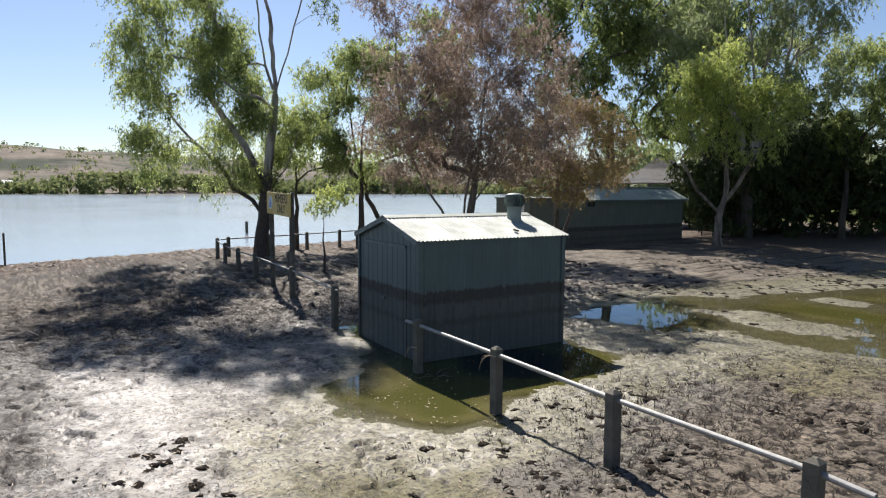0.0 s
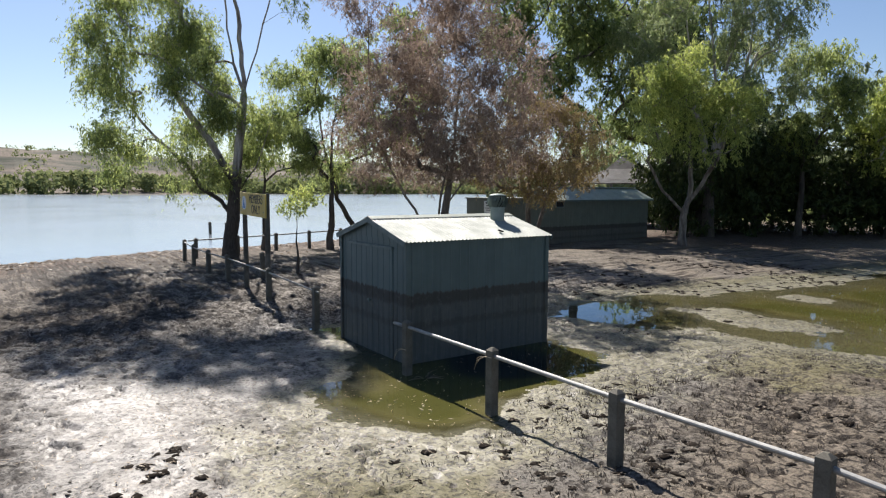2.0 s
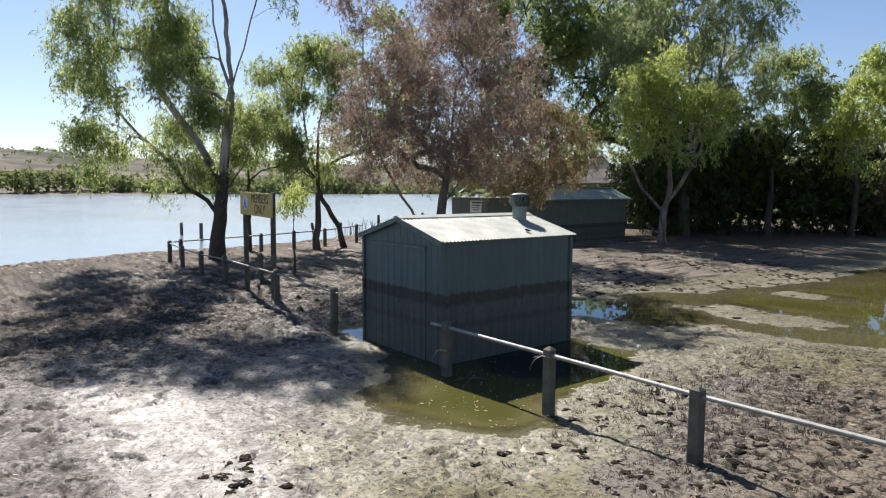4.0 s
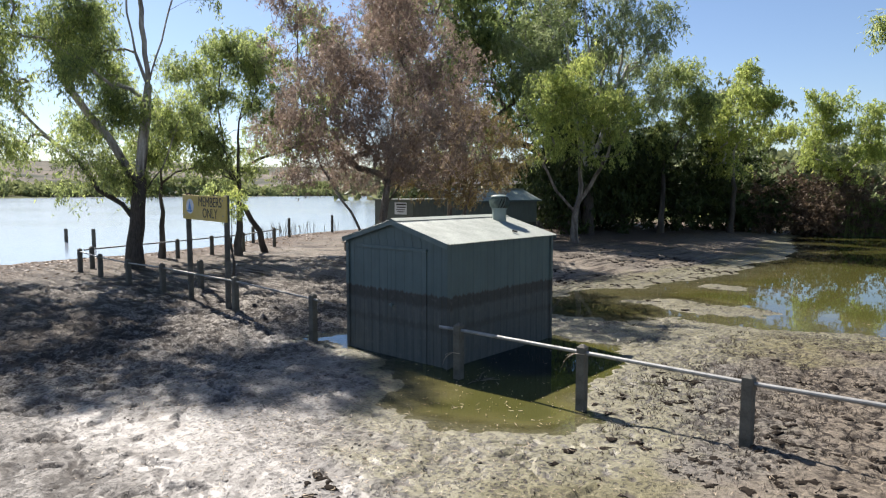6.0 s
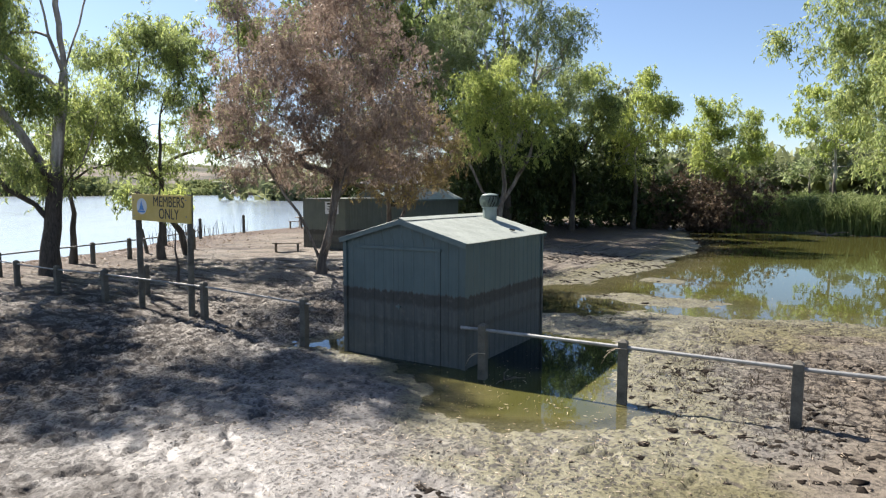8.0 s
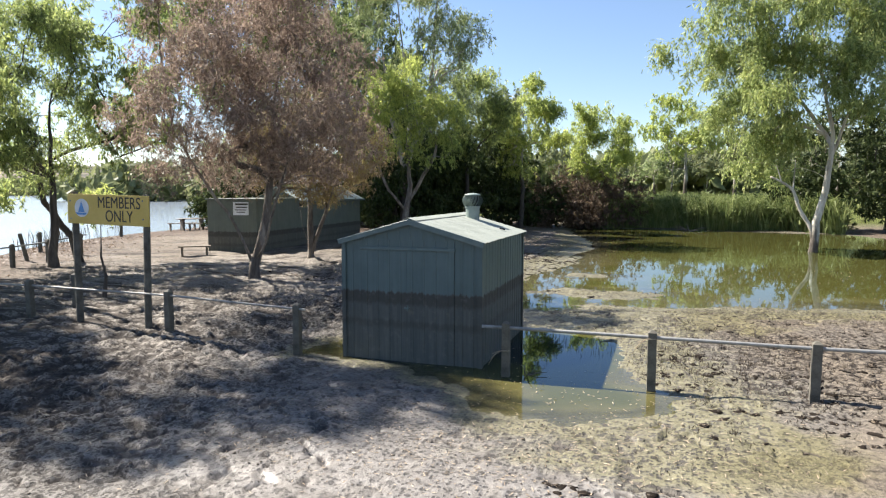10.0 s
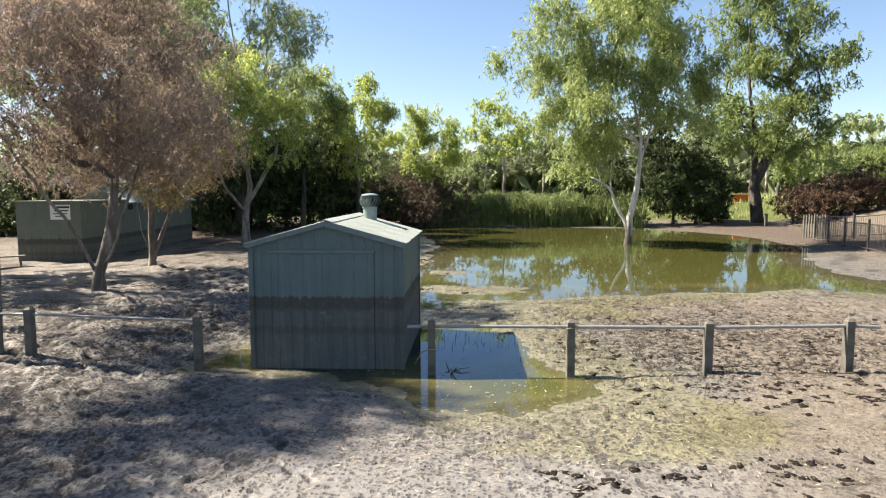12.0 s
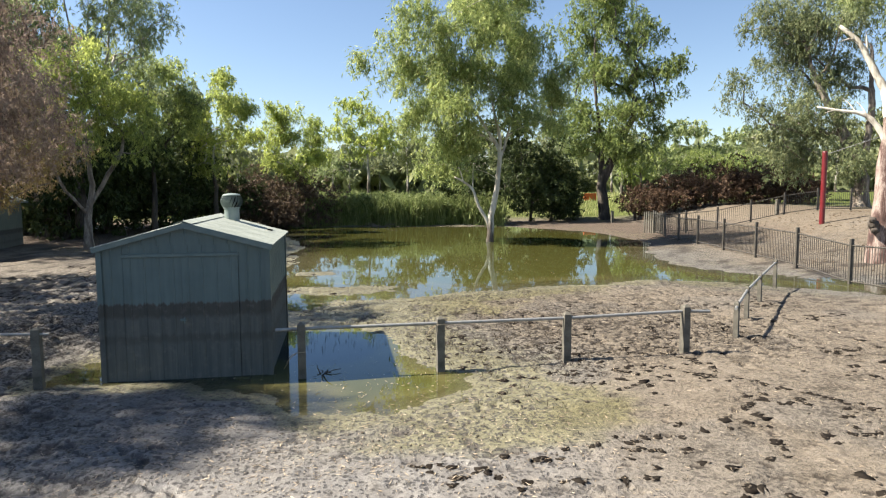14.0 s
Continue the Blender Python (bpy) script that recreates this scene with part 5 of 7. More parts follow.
def wood(pos, up, tips, radius, flare=1.25):
    """Tapered tubes along a branching skeleton."""
    n = len(pos)
    load = np.zeros(n)
    load[tips] = 1
    for i in range(n - 1, 0, -1):
        load[up[i]] += load[i]
    load = np.maximum(load, 0.5)
    r = np.maximum(radius * (load / load[0]) ** 0.66, 0.008)
    tall = (pos[:, 2] - pos[0, 2]) / max(1.0, pos[:, 2].max() - pos[0, 2])
    r = np.minimum(r, radius * np.maximum(0.12, 1.02 - 1.35 * tall))
    r[0] *= flare
    kids = [[] for _ in range(n)]
    for i in range(1, n):
        kids[up[i]].append(i)
    verts, quads = [], []
    starts = [(0, None)]
    while starts:
        node, before = starts.pop()
        chain = ([before] if before is not None else []) + [node]
        while kids[chain[-1]]:
            ks = sorted(kids[chain[-1]], key=lambda k: -load[k])
            for k in ks[1:]:
                starts.append((k, chain[-1]))
            chain.append(ks[0])
        if len(chain) < 2:
            continue
        big = r[chain[1]]
        sides = 10 if big > 0.12 else 7 if big > 0.05 else 5 if big > 0.02 else 3
        first = len(verts)
        p = pos[chain]
        for j, node_j in enumerate(chain):
            d = p[min(j + 1, len(p) - 1)] - p[max(j - 1, 0)]
            d = d / (np.linalg.norm(d) + 1e-9)
            side = np.cross(d, (0.31, 0.95, 0.05) if abs(d[1]) < 0.9 else (1, 0, 0))
            side /= np.linalg.norm(side) + 1e-9
            other = np.cross(d, side)
            rr = r[node_j] if (j > 0 or before is None) else min(r[node_j], r[chain[1]] * 1.2)
            if j == len(chain) - 1:
                rr *= 0.4
            for s in range(sides):
                a = 2 * math.pi * s / sides
                verts.append(p[j] + rr * (math.cos(a) * side + math.sin(a) * other))
        for j in range(len(chain) - 1):
            for s in range(sides):
                a, b = first + j * sides + s, first + j * sides + (s + 1) % sides
                quads.append((a, b, b + sides, a + sides))
    return np.array(verts), np.array(quads)


def leaves(goals, per, length, width, spread, droop, rng, hang=1.0):
    """Small pointed leaves on fine hanging twigs round each branch's end."""
    many = 12
    sprays = max(1, per // many)
    count = len(goals) * sprays
    n = count * many
    root = np.repeat(goals, sprays, axis=0) + rng.normal(0, 0.66, (count, 3)) * np.array((spread, spread, spread * 0.75))
    sway = rng.normal(0, 0.42, (count, 3))
    sway[:, 2] = np.where(rng.uniform(0, 1, count) < 0.25, 0.35, -hang)
    reach = droop * rng.uniform(0.35, 1.0, (count, 1, 1))
    u = rng.uniform(0, 1, (count, many, 1))
    p = (root[:, None, :] + sway[:, None, :] * u * reach).reshape(-1, 3) + rng.normal(0, 0.022 + 0.12 * width, (n, 3))
    axis_v = rng.normal(0, 0.5, (n, 3))
    axis_v[:, 2] -= hang * 0.8
    axis_v /= np.linalg.norm(axis_v, axis=1, keepdims=True)
    side = np.cross(axis_v, rng.normal(0, 1, (n, 3)))
    side /= np.linalg.norm(side, axis=1, keepdims=True) + 1e-9
    ln = length * rng.uniform(0.6, 1.3, (n, 1))
    wd = width * rng.uniform(0.7, 1.3, (n, 1))
    v = np.stack([p, p + axis_v * ln * 0.42 + side * wd / 2, p + axis_v * ln, p + axis_v * ln * 0.42 - side * wd / 2], 1)
    return v.reshape(-1, 3), np.arange(n * 4).reshape(-1, 4)


def tree(name, xy, blobs, n, per, radius, bark, leaf, label, stems=None, size=(0.2, 0.05), spread=0.3, droop=0.5, seed=1, hang=1.0, category="tree", group="", tuft=3):
    rng = np.random.default_rng(seed)
    z0 = gz(*xy) - 0.06
    top = max(b[2] for b in blobs)
    stems = stems or [[(0.05 * top / 5, 0.02, z0 + (top - z0) * 0.25), (0.0, 0.1, z0 + (top - z0) * 0.55)]]
    pos, up, tips, goals = grow((xy[0], xy[1], z0), stems, blobs, n, rng, tuft=tuft)
    t = thing(name, Matrix(), label, category, group)
    v, q = wood(pos, up, tips, radius)
    arrays("trunk", v, q, bark, t, smooth=True)
    v, q = leaves(goals, per, size[0], size[1], spread, droop, rng, hang)
    arrays("crown", v, q, leaf, t)
    return t


GUM_CROWN = [(-0.7, -3.7, 7.6, 0.9, 1.1), (-1.5, -3.6, 6.3, 0.6, 0.7), (-1.1, -3.5, 4.9, 0.8, 0.6), (-1.4, -2.8, 4.3, 0.4, 0.3), (-1.6, -3.3, 3.6, 0.4, 0.6), (0.0, -3.0, 5.7, 0.4, 0.6),
             (0.6, -2.1, 7.0, 0.7, 0.9), (-1.2, -0.7, 7.9, 0.9, 0.8), (0.3, -0.8, 8.5, 0.7, 0.5), (0.0, -1.8, 8.1, 0.8, 0.7), (-1.5, -0.2, 6.5, 0.7, 0.6), (0.0, -0.4, 5.6, 0.8, 0.6), (-1.2, -0.6, 5.1, 0.8, 0.6),
             (0.2, 0.3, 5.6, 0.7, 0.6), (0.2, 1.6, 5.5, 0.7, 0.6), (0.3, -1.7, 4.0, 0.6, 0.5), (-0.5, -0.3, 3.5, 0.8, 0.6), (-0.7, 1.0, 4.1, 0.6, 0.5), (-0.8, -1.7, 3.2, 0.4, 0.5), (-0.1, 1.3, 5.0, 0.5, 0.4)]
g = random.Random(61)
GUM_LOBES = []
# the high crown: small dense lobes with gaps between them, each given by the patch of ground that it shades
for px, py in ((-4.6, -4.7), (-3.6, -4.5), (-2.7, -4.6), (-1.9, -4.3), (-5.6, -4.3), (-6.5, -4.7), (-1.9, -2.7), (-1.1, -2.9), (-0.5, -2.3), (-2.6, -2.2), (-0.9, -1.5), (-1.8, -1.5), (-4.8, -2.9), (-5.7, -2.7), (-3.9, -3.4), (-7.2, -3.4), (-2.8, -3.5), (-1.3, -3.7), (-2.2, -1.9), (-6.6, -2.2), (-1.4, -0.8), (-0.5, -0.9), (0.1, -1.7), (-2.3, -0.9)):
    z = max(9.6, 15.2 + 0.95 * px) + g.uniform(-0.4, 0.4)
    GUM_LOBES.append((px - 0.927 * z + 15.0, py + 0.2 * z - 1.5, z, g.uniform(0.48, 0.78), g.uniform(0.4, 0.55)))
GUM_LOBES += [(0.2, 2.0, 10.9, 0.8, 0.5), (1.2, 2.4, 9.5, 0.4, 0.3), (-0.6, 1.4, 13.2, 0.9, 0.6)]
tree("river_gum", (-15.0, 1.5), GUM_CROWN + GUM_LOBES, 760, 168, 0.27, GUM_BARK, LEAF_GUM, "tall river gum with dark forked trunk and drooping green leaves",
     [[(0.01, 0.02, 1.1), (0.06, 0.15, 2.24), (0.09, 0.24, 3.0), (0.15, 0.37, 4.5), (0.22, 0.57, 6.2)], [(0.0, 0.01, 1.96), (-0.1, -0.26, 2.4), (-0.35, -0.88, 2.85), (-0.53, -1.33, 3.7), (-0.92, -2.3, 4.7), (-1.24, -3.1, 5.9)],
      [(0.22, 0.57, 6.2), (0.1, 0.26, 7.26), (0.03, 0.07, 8.5), (0.0, 0.0, 10.1), (0.1, 0.3, 12)], [(0.22, 0.57, 6.3), (0.2, 0.52, 7.65), (0.17, 0.43, 9.1), (0.3, -0.2, 11.0), (1.0, -0.9, 12.6)],
      [(0.22, 0.57, 6.2), (0.4, 1.0, 7.7), (0.54, 1.38, 9.2), (0.64, 1.62, 10.7)], [(0.08, 0.21, 3.0), (-0.21, -0.54, 4.5), (-0.44, -1.12, 5.35), (-0.66, -1.7, 6.4), (-0.76, -1.9, 7.8), (-0.9, -2.3, 9.4), (-1.0, -2.5, 13.0)],
      [(0.06, 0.16, 2.4), (0.35, 0.88, 3.57), (0.49, 1.25, 4.7), (0.58, 1.47, 5.4)]], size=(0.15, 0.034), spread=0.28, droop=0.75, seed=11)
tree("river_gum", (-17.8, 3.7), [(0.7, 0.8, 5.5, 0.7, 0.9), (0.2, 0.3, 3.9, 0.5, 0.5), (-0.2, -0.2, 5.0, 0.7, 0.9), (1.1, 1.2, 4.3, 0.6, 0.6)], 49, 108, 0.13, DARK_BARK, LEAF_GUM,
     "slender young gum with dark trunk behind the fence", seed=12)
tree("river_gum", (-16.0, 5.9), [(-0.3, -0.1, 8.6, 0.6, 0.6), (-0.2, 0.4, 7.8, 0.9, 0.6), (-1.3, -1.2, 7.4, 0.9, 0.6), (-1.3, -0.6, 6.8, 0.9, 0.6), (0.0, 0.7, 6.9, 0.6, 0.9), (-0.4, 0.9, 4.7, 0.8, 0.7), (0.4, -0.9, 4.6, 0.7, 0.6),
                                 (-0.5, -1.1, 5.6, 0.6, 0.5), (-1.2, -0.4, 3.8, 0.6, 0.5), (-0.2, 0.2, 3.6, 0.5, 0.5), (-0.2, 1.1, 6.1, 0.6, 0.5)],
     150, 180, 0.15, DARK_BARK, LEAF_GUM, "slim gum tree with dark trunk and open green crown", size=(0.15, 0.034), spread=0.3, droop=0.5, seed=13)
tree("river_gum", (-16.8, 7.6), [(1.5, 1.9, 7.4, 1.2, 1.4), (1.3, 1.6, 5.4, 1.0, 1.0), (1.0, 1.4, 9.4, 1.0, 0.9), (0.5, 0.8, 6.3, 1.3, 1.3), (-0.2, 0.2, 8.8, 1.1, 1.1), (0.9, 1.3, 4.6, 0.8, 0.7), (-0.8, -0.9, 4.0, 0.7, 0.8), (-1.2, -1.4, 3.0, 0.5, 0.5), (1.4, 1.9, 9.2, 0.7, 0.5), (2.3, 1.4, 6.1, 0.6, 0.7), (1.4, 2.3, 8.3, 0.6, 0.7), (-1.3, -1.5, 7.9, 0.7, 0.8)], 165, 144, 0.13, DARK_BARK, LEAF_GUM, "leaning dark-trunked gum at the lake edge",
     [[(-0.15, -0.15, 1.2), (-0.7, -0.7, 2.4), (-1.0, -1.2, 5.0), (-1.2, -1.4, 7.0)]], seed=14)
tree("sapling", (-9.76, 2.0), [(0.0, 0.0, 2.5, 0.3, 0.28), (0.0, -0.1, 2.2, 0.22, 0.2), (0.1, 0.1, 2.4, 0.2, 0.2)], 15, 54, 0.05, DARK_BARK, LEAF_BRIGHT, "thin young sapling with yellow-green tuft of leaves", spread=0.12, droop=0.35,
     stems=[[(0.08, 0.0, 0.8), (-0.05, 0.03, 1.7), (0, 0, 2.3)]], seed=15, size=(0.13, 0.03))
BROWN_CROWN = [(0.2, 0.1, 7.0, 1.9, 1.2), (0.3, -1.0, 5.0, 1.8, 1.3), (0.8, 1.8, 6.5, 1.6, 1.6), (1.2, 0.2, 4.6, 1.9, 1.3), (-1.4, -0.9, 4.0, 1.4, 0.8), (1.6, 2.3, 4.9, 1.0, 1.4), (0.8, 0.5, 8.0, 1.4, 0.6),
               (-1.9, -1.3, 6.3, 0.8, 1.6), (-2.1, -1.4, 3.3, 0.8, 0.4), (-0.2, 0.5, 3.7, 2.1, 0.7), (-1.6, 0.1, 7.9, 0.9, 1.1), (-1.8, 1.2, 6.9, 1.1, 1.1), (2.3, -0.8, 4.9, 0.9, 0.9),
               (-2.0, -1.4, 8.7, 0.9, 1.2), (-2.2, -1.5, 4.9, 0.9, 0.9), (-1.8, -1.2, 10.0, 0.7, 0.7),
               (1.0, -0.7, 8.5, 0.7, 0.5), (1.3, -0.1, 8.8, 0.7, 0.5), (1.5, 0.4, 9.1, 0.6, 0.5), (1.1, 1.2, 9.2, 0.7, 0.5), (0.5, 0.7, 9.0, 0.8, 0.5), (-0.3, 1.2, 8.7, 0.8, 0.6), (-1.2, 1.5, 8.3, 0.8, 0.6), (1.4, -0.4, 9.3, 0.5, 0.4), (0.8, 0.2, 9.4, 0.6, 0.4)]
tree("dying_paperbark", (-8.5, 6.1), BROWN_CROWN, 840, 108, 0.16, BROWN_BARK, LEAF_BROWN, "broad dying tree with brown withered leaves on a forked trunk",
     [[(0.0, 0.0, 0.6), (-0.4, -0.2, 1.7), (-1.1, -0.7, 3.1), (-1.7, -1.15, 4.4), (-1.9, -1.3, 6.6), (-1.9, -1.3, 9.0)], [(0.0, 0.0, 0.65), (0.3, 0.2, 2.0), (0.4, 0.5, 4.2), (0.5, 0.6, 6.5)],
      [(0.05, 0.0, 0.8), (0.6, -0.2, 1.5), (1.1, -0.5, 2.5), (1.6, -0.6, 3.8)], [(0.35, 0.3, 2.4), (0.9, 1.2, 3.8), (1.1, 1.9, 5.4)]], size=(0.13, 0.024), spread=0.3, droop=0.42, seed=16, hang=0.8, tuft=2)
tree("dying_paperbark", (-9.66, 11.2), [(-0.3, -1.3, 5.2, 0.8, 0.7), (0.7, -0.7, 5.5, 0.9, 0.7), (0.8, 0.6, 5.3, 0.9, 0.8), (1.8, 0.9, 4.5, 0.7, 0.8), (1.7, 0.4, 3.5, 0.9, 0.6), (0.3, 0.0, 3.8, 0.9, 0.7), (-1.5, -0.2, 4.0, 0.9, 0.7), (1.0, 2.2, 3.5, 0.5, 0.5), (-1.7, -1.1, 4.7, 0.6, 0.6), (0.4, -0.7, 2.9, 0.8, 0.4), (0.5, 0.7, 2.7, 0.6, 0.3), (-0.8, -1.6, 3.6, 0.6, 0.5)],
     300, 120, 0.15, BROWN_BARK, LEAF_BROWN_OLIVE, "small half-dead tree with olive-brown leaves and pale forked stems",
     [[(0, 0, 0.35), (-0.45, 0.1, 2.0), (-0.6, 0.1, 3.2)], [(0, 0, 0.35), (0.6, 0.1, 2.0), (1.0, 0.2, 3.4)], [(0, 0, 0.5), (0.1, -0.2, 2.6), (0.2, -0.1, 4.2)]], size=(0.13, 0.028), spread=0.3, droop=0.4, seed=17, hang=0.8, tuft=2)
tree("bright_gum", (-9.9, 20.9), [(-0.4, -0.7, 7.6, 1.7, 1.3), (-0.9, -1.5, 6.0, 1.0, 1.2), (0.6, 0.8, 6.1, 1.0, 1.0), (-1.1, -1.8, 4.4, 0.4, 0.4), (1.8, 1.2, 7.4, 0.9, 1.0), (0.4, -0.1, 8.5, 1.1, 0.7), (2.1, 0.0, 5.2, 0.7, 0.7),
                                  (-0.3, -0.2, 5.6, 1.0, 0.9), (1.6, -0.3, 4.1, 0.6, 0.4)], 150, 180, 0.2, BROWN_BARK, LEAF_BRIGHT,
     "spreading gum with yellow-green leaves and low forked trunk", [[(0, 0, 1.6), (0.1, 0.3, 2.6), (0.0, 0.3, 5.5)], [(0, 0, 1.8), (-0.5, -0.9, 2.8), (-0.9, -1.6, 4.2)], [(0, 0, 2.0), (0.5, 0.6, 3.1), (1.3, 0.8, 4.6)]],
     size=(0.19, 0.042), spread=0.36, droop=0.6, seed=18)
TALL_CROWN = [(3.4, 1.0, 11.2, 1.2, 1.2), (1.9, 2.7, 10.1, 1.1, 1.0), (2.2, 0.0, 12.1, 1.5, 1.0), (0.4, 0.9, 10.5, 1.4, 1.0), (-1.7, -2.4, 11.1, 1.3, 1.0), (-2.6, -2.4, 9.8, 1.1, 1.2), (2.8, 3.4, 12.9, 0.8, 0.8),
              (1.9, 0.1, 8.6, 1.2, 1.0), (-1.1, -0.2, 10.5, 0.8, 0.7), (-2.2, -1.4, 13.0, 1.3, 0.9), (-3.6, -2.2, 11.8, 1.0, 1.0), (3.4, 2.0, 8.7, 0.9, 1.1), (2.5, 0.4, 7.1, 1.0, 1.0), (-1.5, -1.0, 14.6, 2.0, 1.0), (1.2, 0.8, 15.3, 2.2, 1.2)]
tree("tall_gum", (-12.0, 26.0), TALL_CROWN, 300, 144, 0.34, GUM_BARK, LEAF_GREY, "tall gum with thin bare upper stems and grey-green leaves",
     [[(0, 0, 3.5), (0.3, 0.2, 7.0), (0.6, 0.4, 10.5), (0.8, 0.4, 14.0)], [(0.1, 0.1, 4.5), (1.2, 0.8, 8.0), (2.0, 1.4, 11.5)], [(0, 0, 4.0), (-0.8, -0.6, 8), (-1.3, -0.9, 13)], [(0.3, 0.2, 6.5), (0.1, -0.3, 10.0), (-0.2, -0.5, 13.5)], [(1.2, 0.8, 8.0), (1.4, 1.0, 10.5), (1.5, 1.4, 14.0)]],
     size=(0.2, 0.045), spread=0.42, droop=0.7, seed=19)
BIG_DARK = [(-1.5, -2.6, 15.2, 3.5, 3.2), (0.5, 0.9, 15.7, 3.0, 2.8), (1.5, 2.5, 11.7, 1.8, 2.1), (-1.5, -2.5, 11.2, 2.8, 2.5), (0.4, 0.6, 9.5, 2.3, 2.5), (-2.9, -5.0, 17.0, 2.5, 2.5), (-1.1, -1.9, 20.0, 4.6, 2.8), (0.0, -0.1, 6.3, 2.8, 2.3)]
tree("big_gum", (-19.5, 23.5), [(a * 0.75, b * 0.75, 2.8 + (c - 2.8) * 0.74, d * 0.8, e * 0.74) for a, b, c, d, e in BIG_DARK[:-1]], 340, 120, 0.4, DARK_BARK, LEAF_DEEP, "large dark green gum towering behind the hall", size=(0.28, 0.075), spread=0.45, droop=0.9, seed=20)
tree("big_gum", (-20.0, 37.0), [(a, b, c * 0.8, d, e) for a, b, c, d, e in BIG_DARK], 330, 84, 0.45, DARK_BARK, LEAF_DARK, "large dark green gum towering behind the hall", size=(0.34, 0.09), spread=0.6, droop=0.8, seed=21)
tree("big_gum", (-17.0, 29.0), [(a * 0.7, b * 0.7, 2.8 + (c - 2.8) * 0.66, d * 0.85, e * 0.7) for a, b, c, d, e in BIG_DARK[:-1]], 260, 96, 0.4, DARK_BARK, LEAF_DEEP, "large dark green gum towering behind the hall", size=(0.3, 0.085), spread=0.5, droop=0.8, seed=29)
tree("bright_gum", (-7.1, 35.5), [(0.3, 0.0, 8.3, 1.9, 1.5), (-0.3, -0.4, 6.6, 1.8, 1.3), (1.1, -0.6, 9.6, 1.2, 0.8), (1.7, 1.5, 6.8, 1.3, 1.1), (1.8, -0.7, 8.0, 1.1, 1.1), (-1.2, -0.4, 7.9, 0.9, 1.0), (0.5, 0.3, 4.6, 1.8, 0.8)],
     130, 156, 0.2, GUM_BARK, LEAF_BRIGHT, "mid-sized gum with bright yellow-green crown beyond the water", size=(0.24, 0.06), spread=0.32, droop=0.8, seed=22)
tree("bright_gum", (-2.0, 37.5 + 4), [(-0.5, -0.3, 8.6, 1.5, 1.2), (-1.8, -1.2, 6.9, 1.3, 1.5), (1.9, 1.3, 7.8, 1.0, 1.5), (0.3, 0.2, 6.3, 1.8, 1.4), (1.7, 1.2, 5.2, 1.5, 1.1), (-0.7, -0.4, 4.6, 1.8, 1.1)],
     105, 171, 0.19, GUM_BARK, LEAF_BRIGHT, "mid-sized gum with bright yellow-green crown beyond the water", size=(0.24, 0.06), spread=0.32, droop=0.8, seed=23)
tree("pale_gum", (4.2, 58.0), [(0.0, 0.0, 11.2, 2.2, 1.8), (-2.6, 0.4, 9.0, 1.6, 1.4), (2.0, -0.3, 8.4, 1.7, 2.0), (-0.6, 0.1, 7.8, 2.0, 1.4)], 101, 108, 0.22, GUM_BARK, LEAF_BRIGHT, "thin gum with light yellow-green crown in the meadow",
     size=(0.32, 0.08), spread=0.55, droop=0.6, seed=24)
tree("river_gum", (-9.8, 31.0), [(0.8, -0.3, 9.0, 1.4, 1.2), (-0.0, -1.1, 7.7, 1.1, 1.4), (1.6, 0.5, 7.4, 1.2, 1.4), (2.3, 0.2, 8.9, 0.9, 0.9), (0.6, -0.8, 10.2, 0.9, 0.7), (0.1, -0.2, 6.2, 1.3, 1.0), (0.7, 1.4, 10.3, 0.7, 0.7)],
     130, 144, 0.2, DARK_BARK, LEAF_GUM, "mid-sized gum with dark trunk among the shrubs", size=(0.22, 0.055), spread=0.42, droop=0.7, seed=33)
POOL_CROWN = [(-6.4, 0.3, 9.6, 0.7, 0.4), (-5.6, -0.4, 8.5, 0.6, 0.5), (-4.4, 0.5, 10.4, 0.9, 0.9), (-3.3, -0.8, 11.4, 1.1, 0.8), (-1.6, -1.6, 10.8, 1.3, 1.1), (0.6, -0.6, 11.0, 1.3, 1.1), (3.0, 1.1, 10.4, 1.2, 1.2),
              (3.7, 0.5, 8.6, 0.9, 1.2), (-3.5, 2.0, 9.1, 1.1, 1.0), (-2.1, -0.7, 9.2, 1.3, 1.1), (-0.1, 0.2, 9.1, 1.4, 1.2), (1.4, -1.4, 8.3, 1.1, 1.1), (-3.2, -0.7, 7.3, 1.1, 0.9)]
POOL_SKIRT = [(-1.6, -1.4, 7.1, 1.1, 0.9), (0.2, -1.4, 7.2, 1.0, 0.9), (-3.1, 2.7, 6.2, 0.9, 1.0), (-1.6, 1.8, 5.7, 1.2, 1.0), (-2.4, 1.9, 4.3, 0.9, 0.7), (-0.5, 1.4, 5.8, 0.7, 0.8), (1.9, -1.8, 6.6, 0.9, 0.8), (-4.0, 0.1, 6.7, 0.6, 0.8),
              (-1.0, 0.8, 4.0, 0.5, 0.6), (3.8, 0.1, 7.0, 0.7, 0.8), (-0.6, 1.8, 13.4, 1.6, 1.0), (1.5, 1.4, 13.0, 1.4, 1.0), (-0.8, -1.7, 13.7, 1.3, 0.9)]
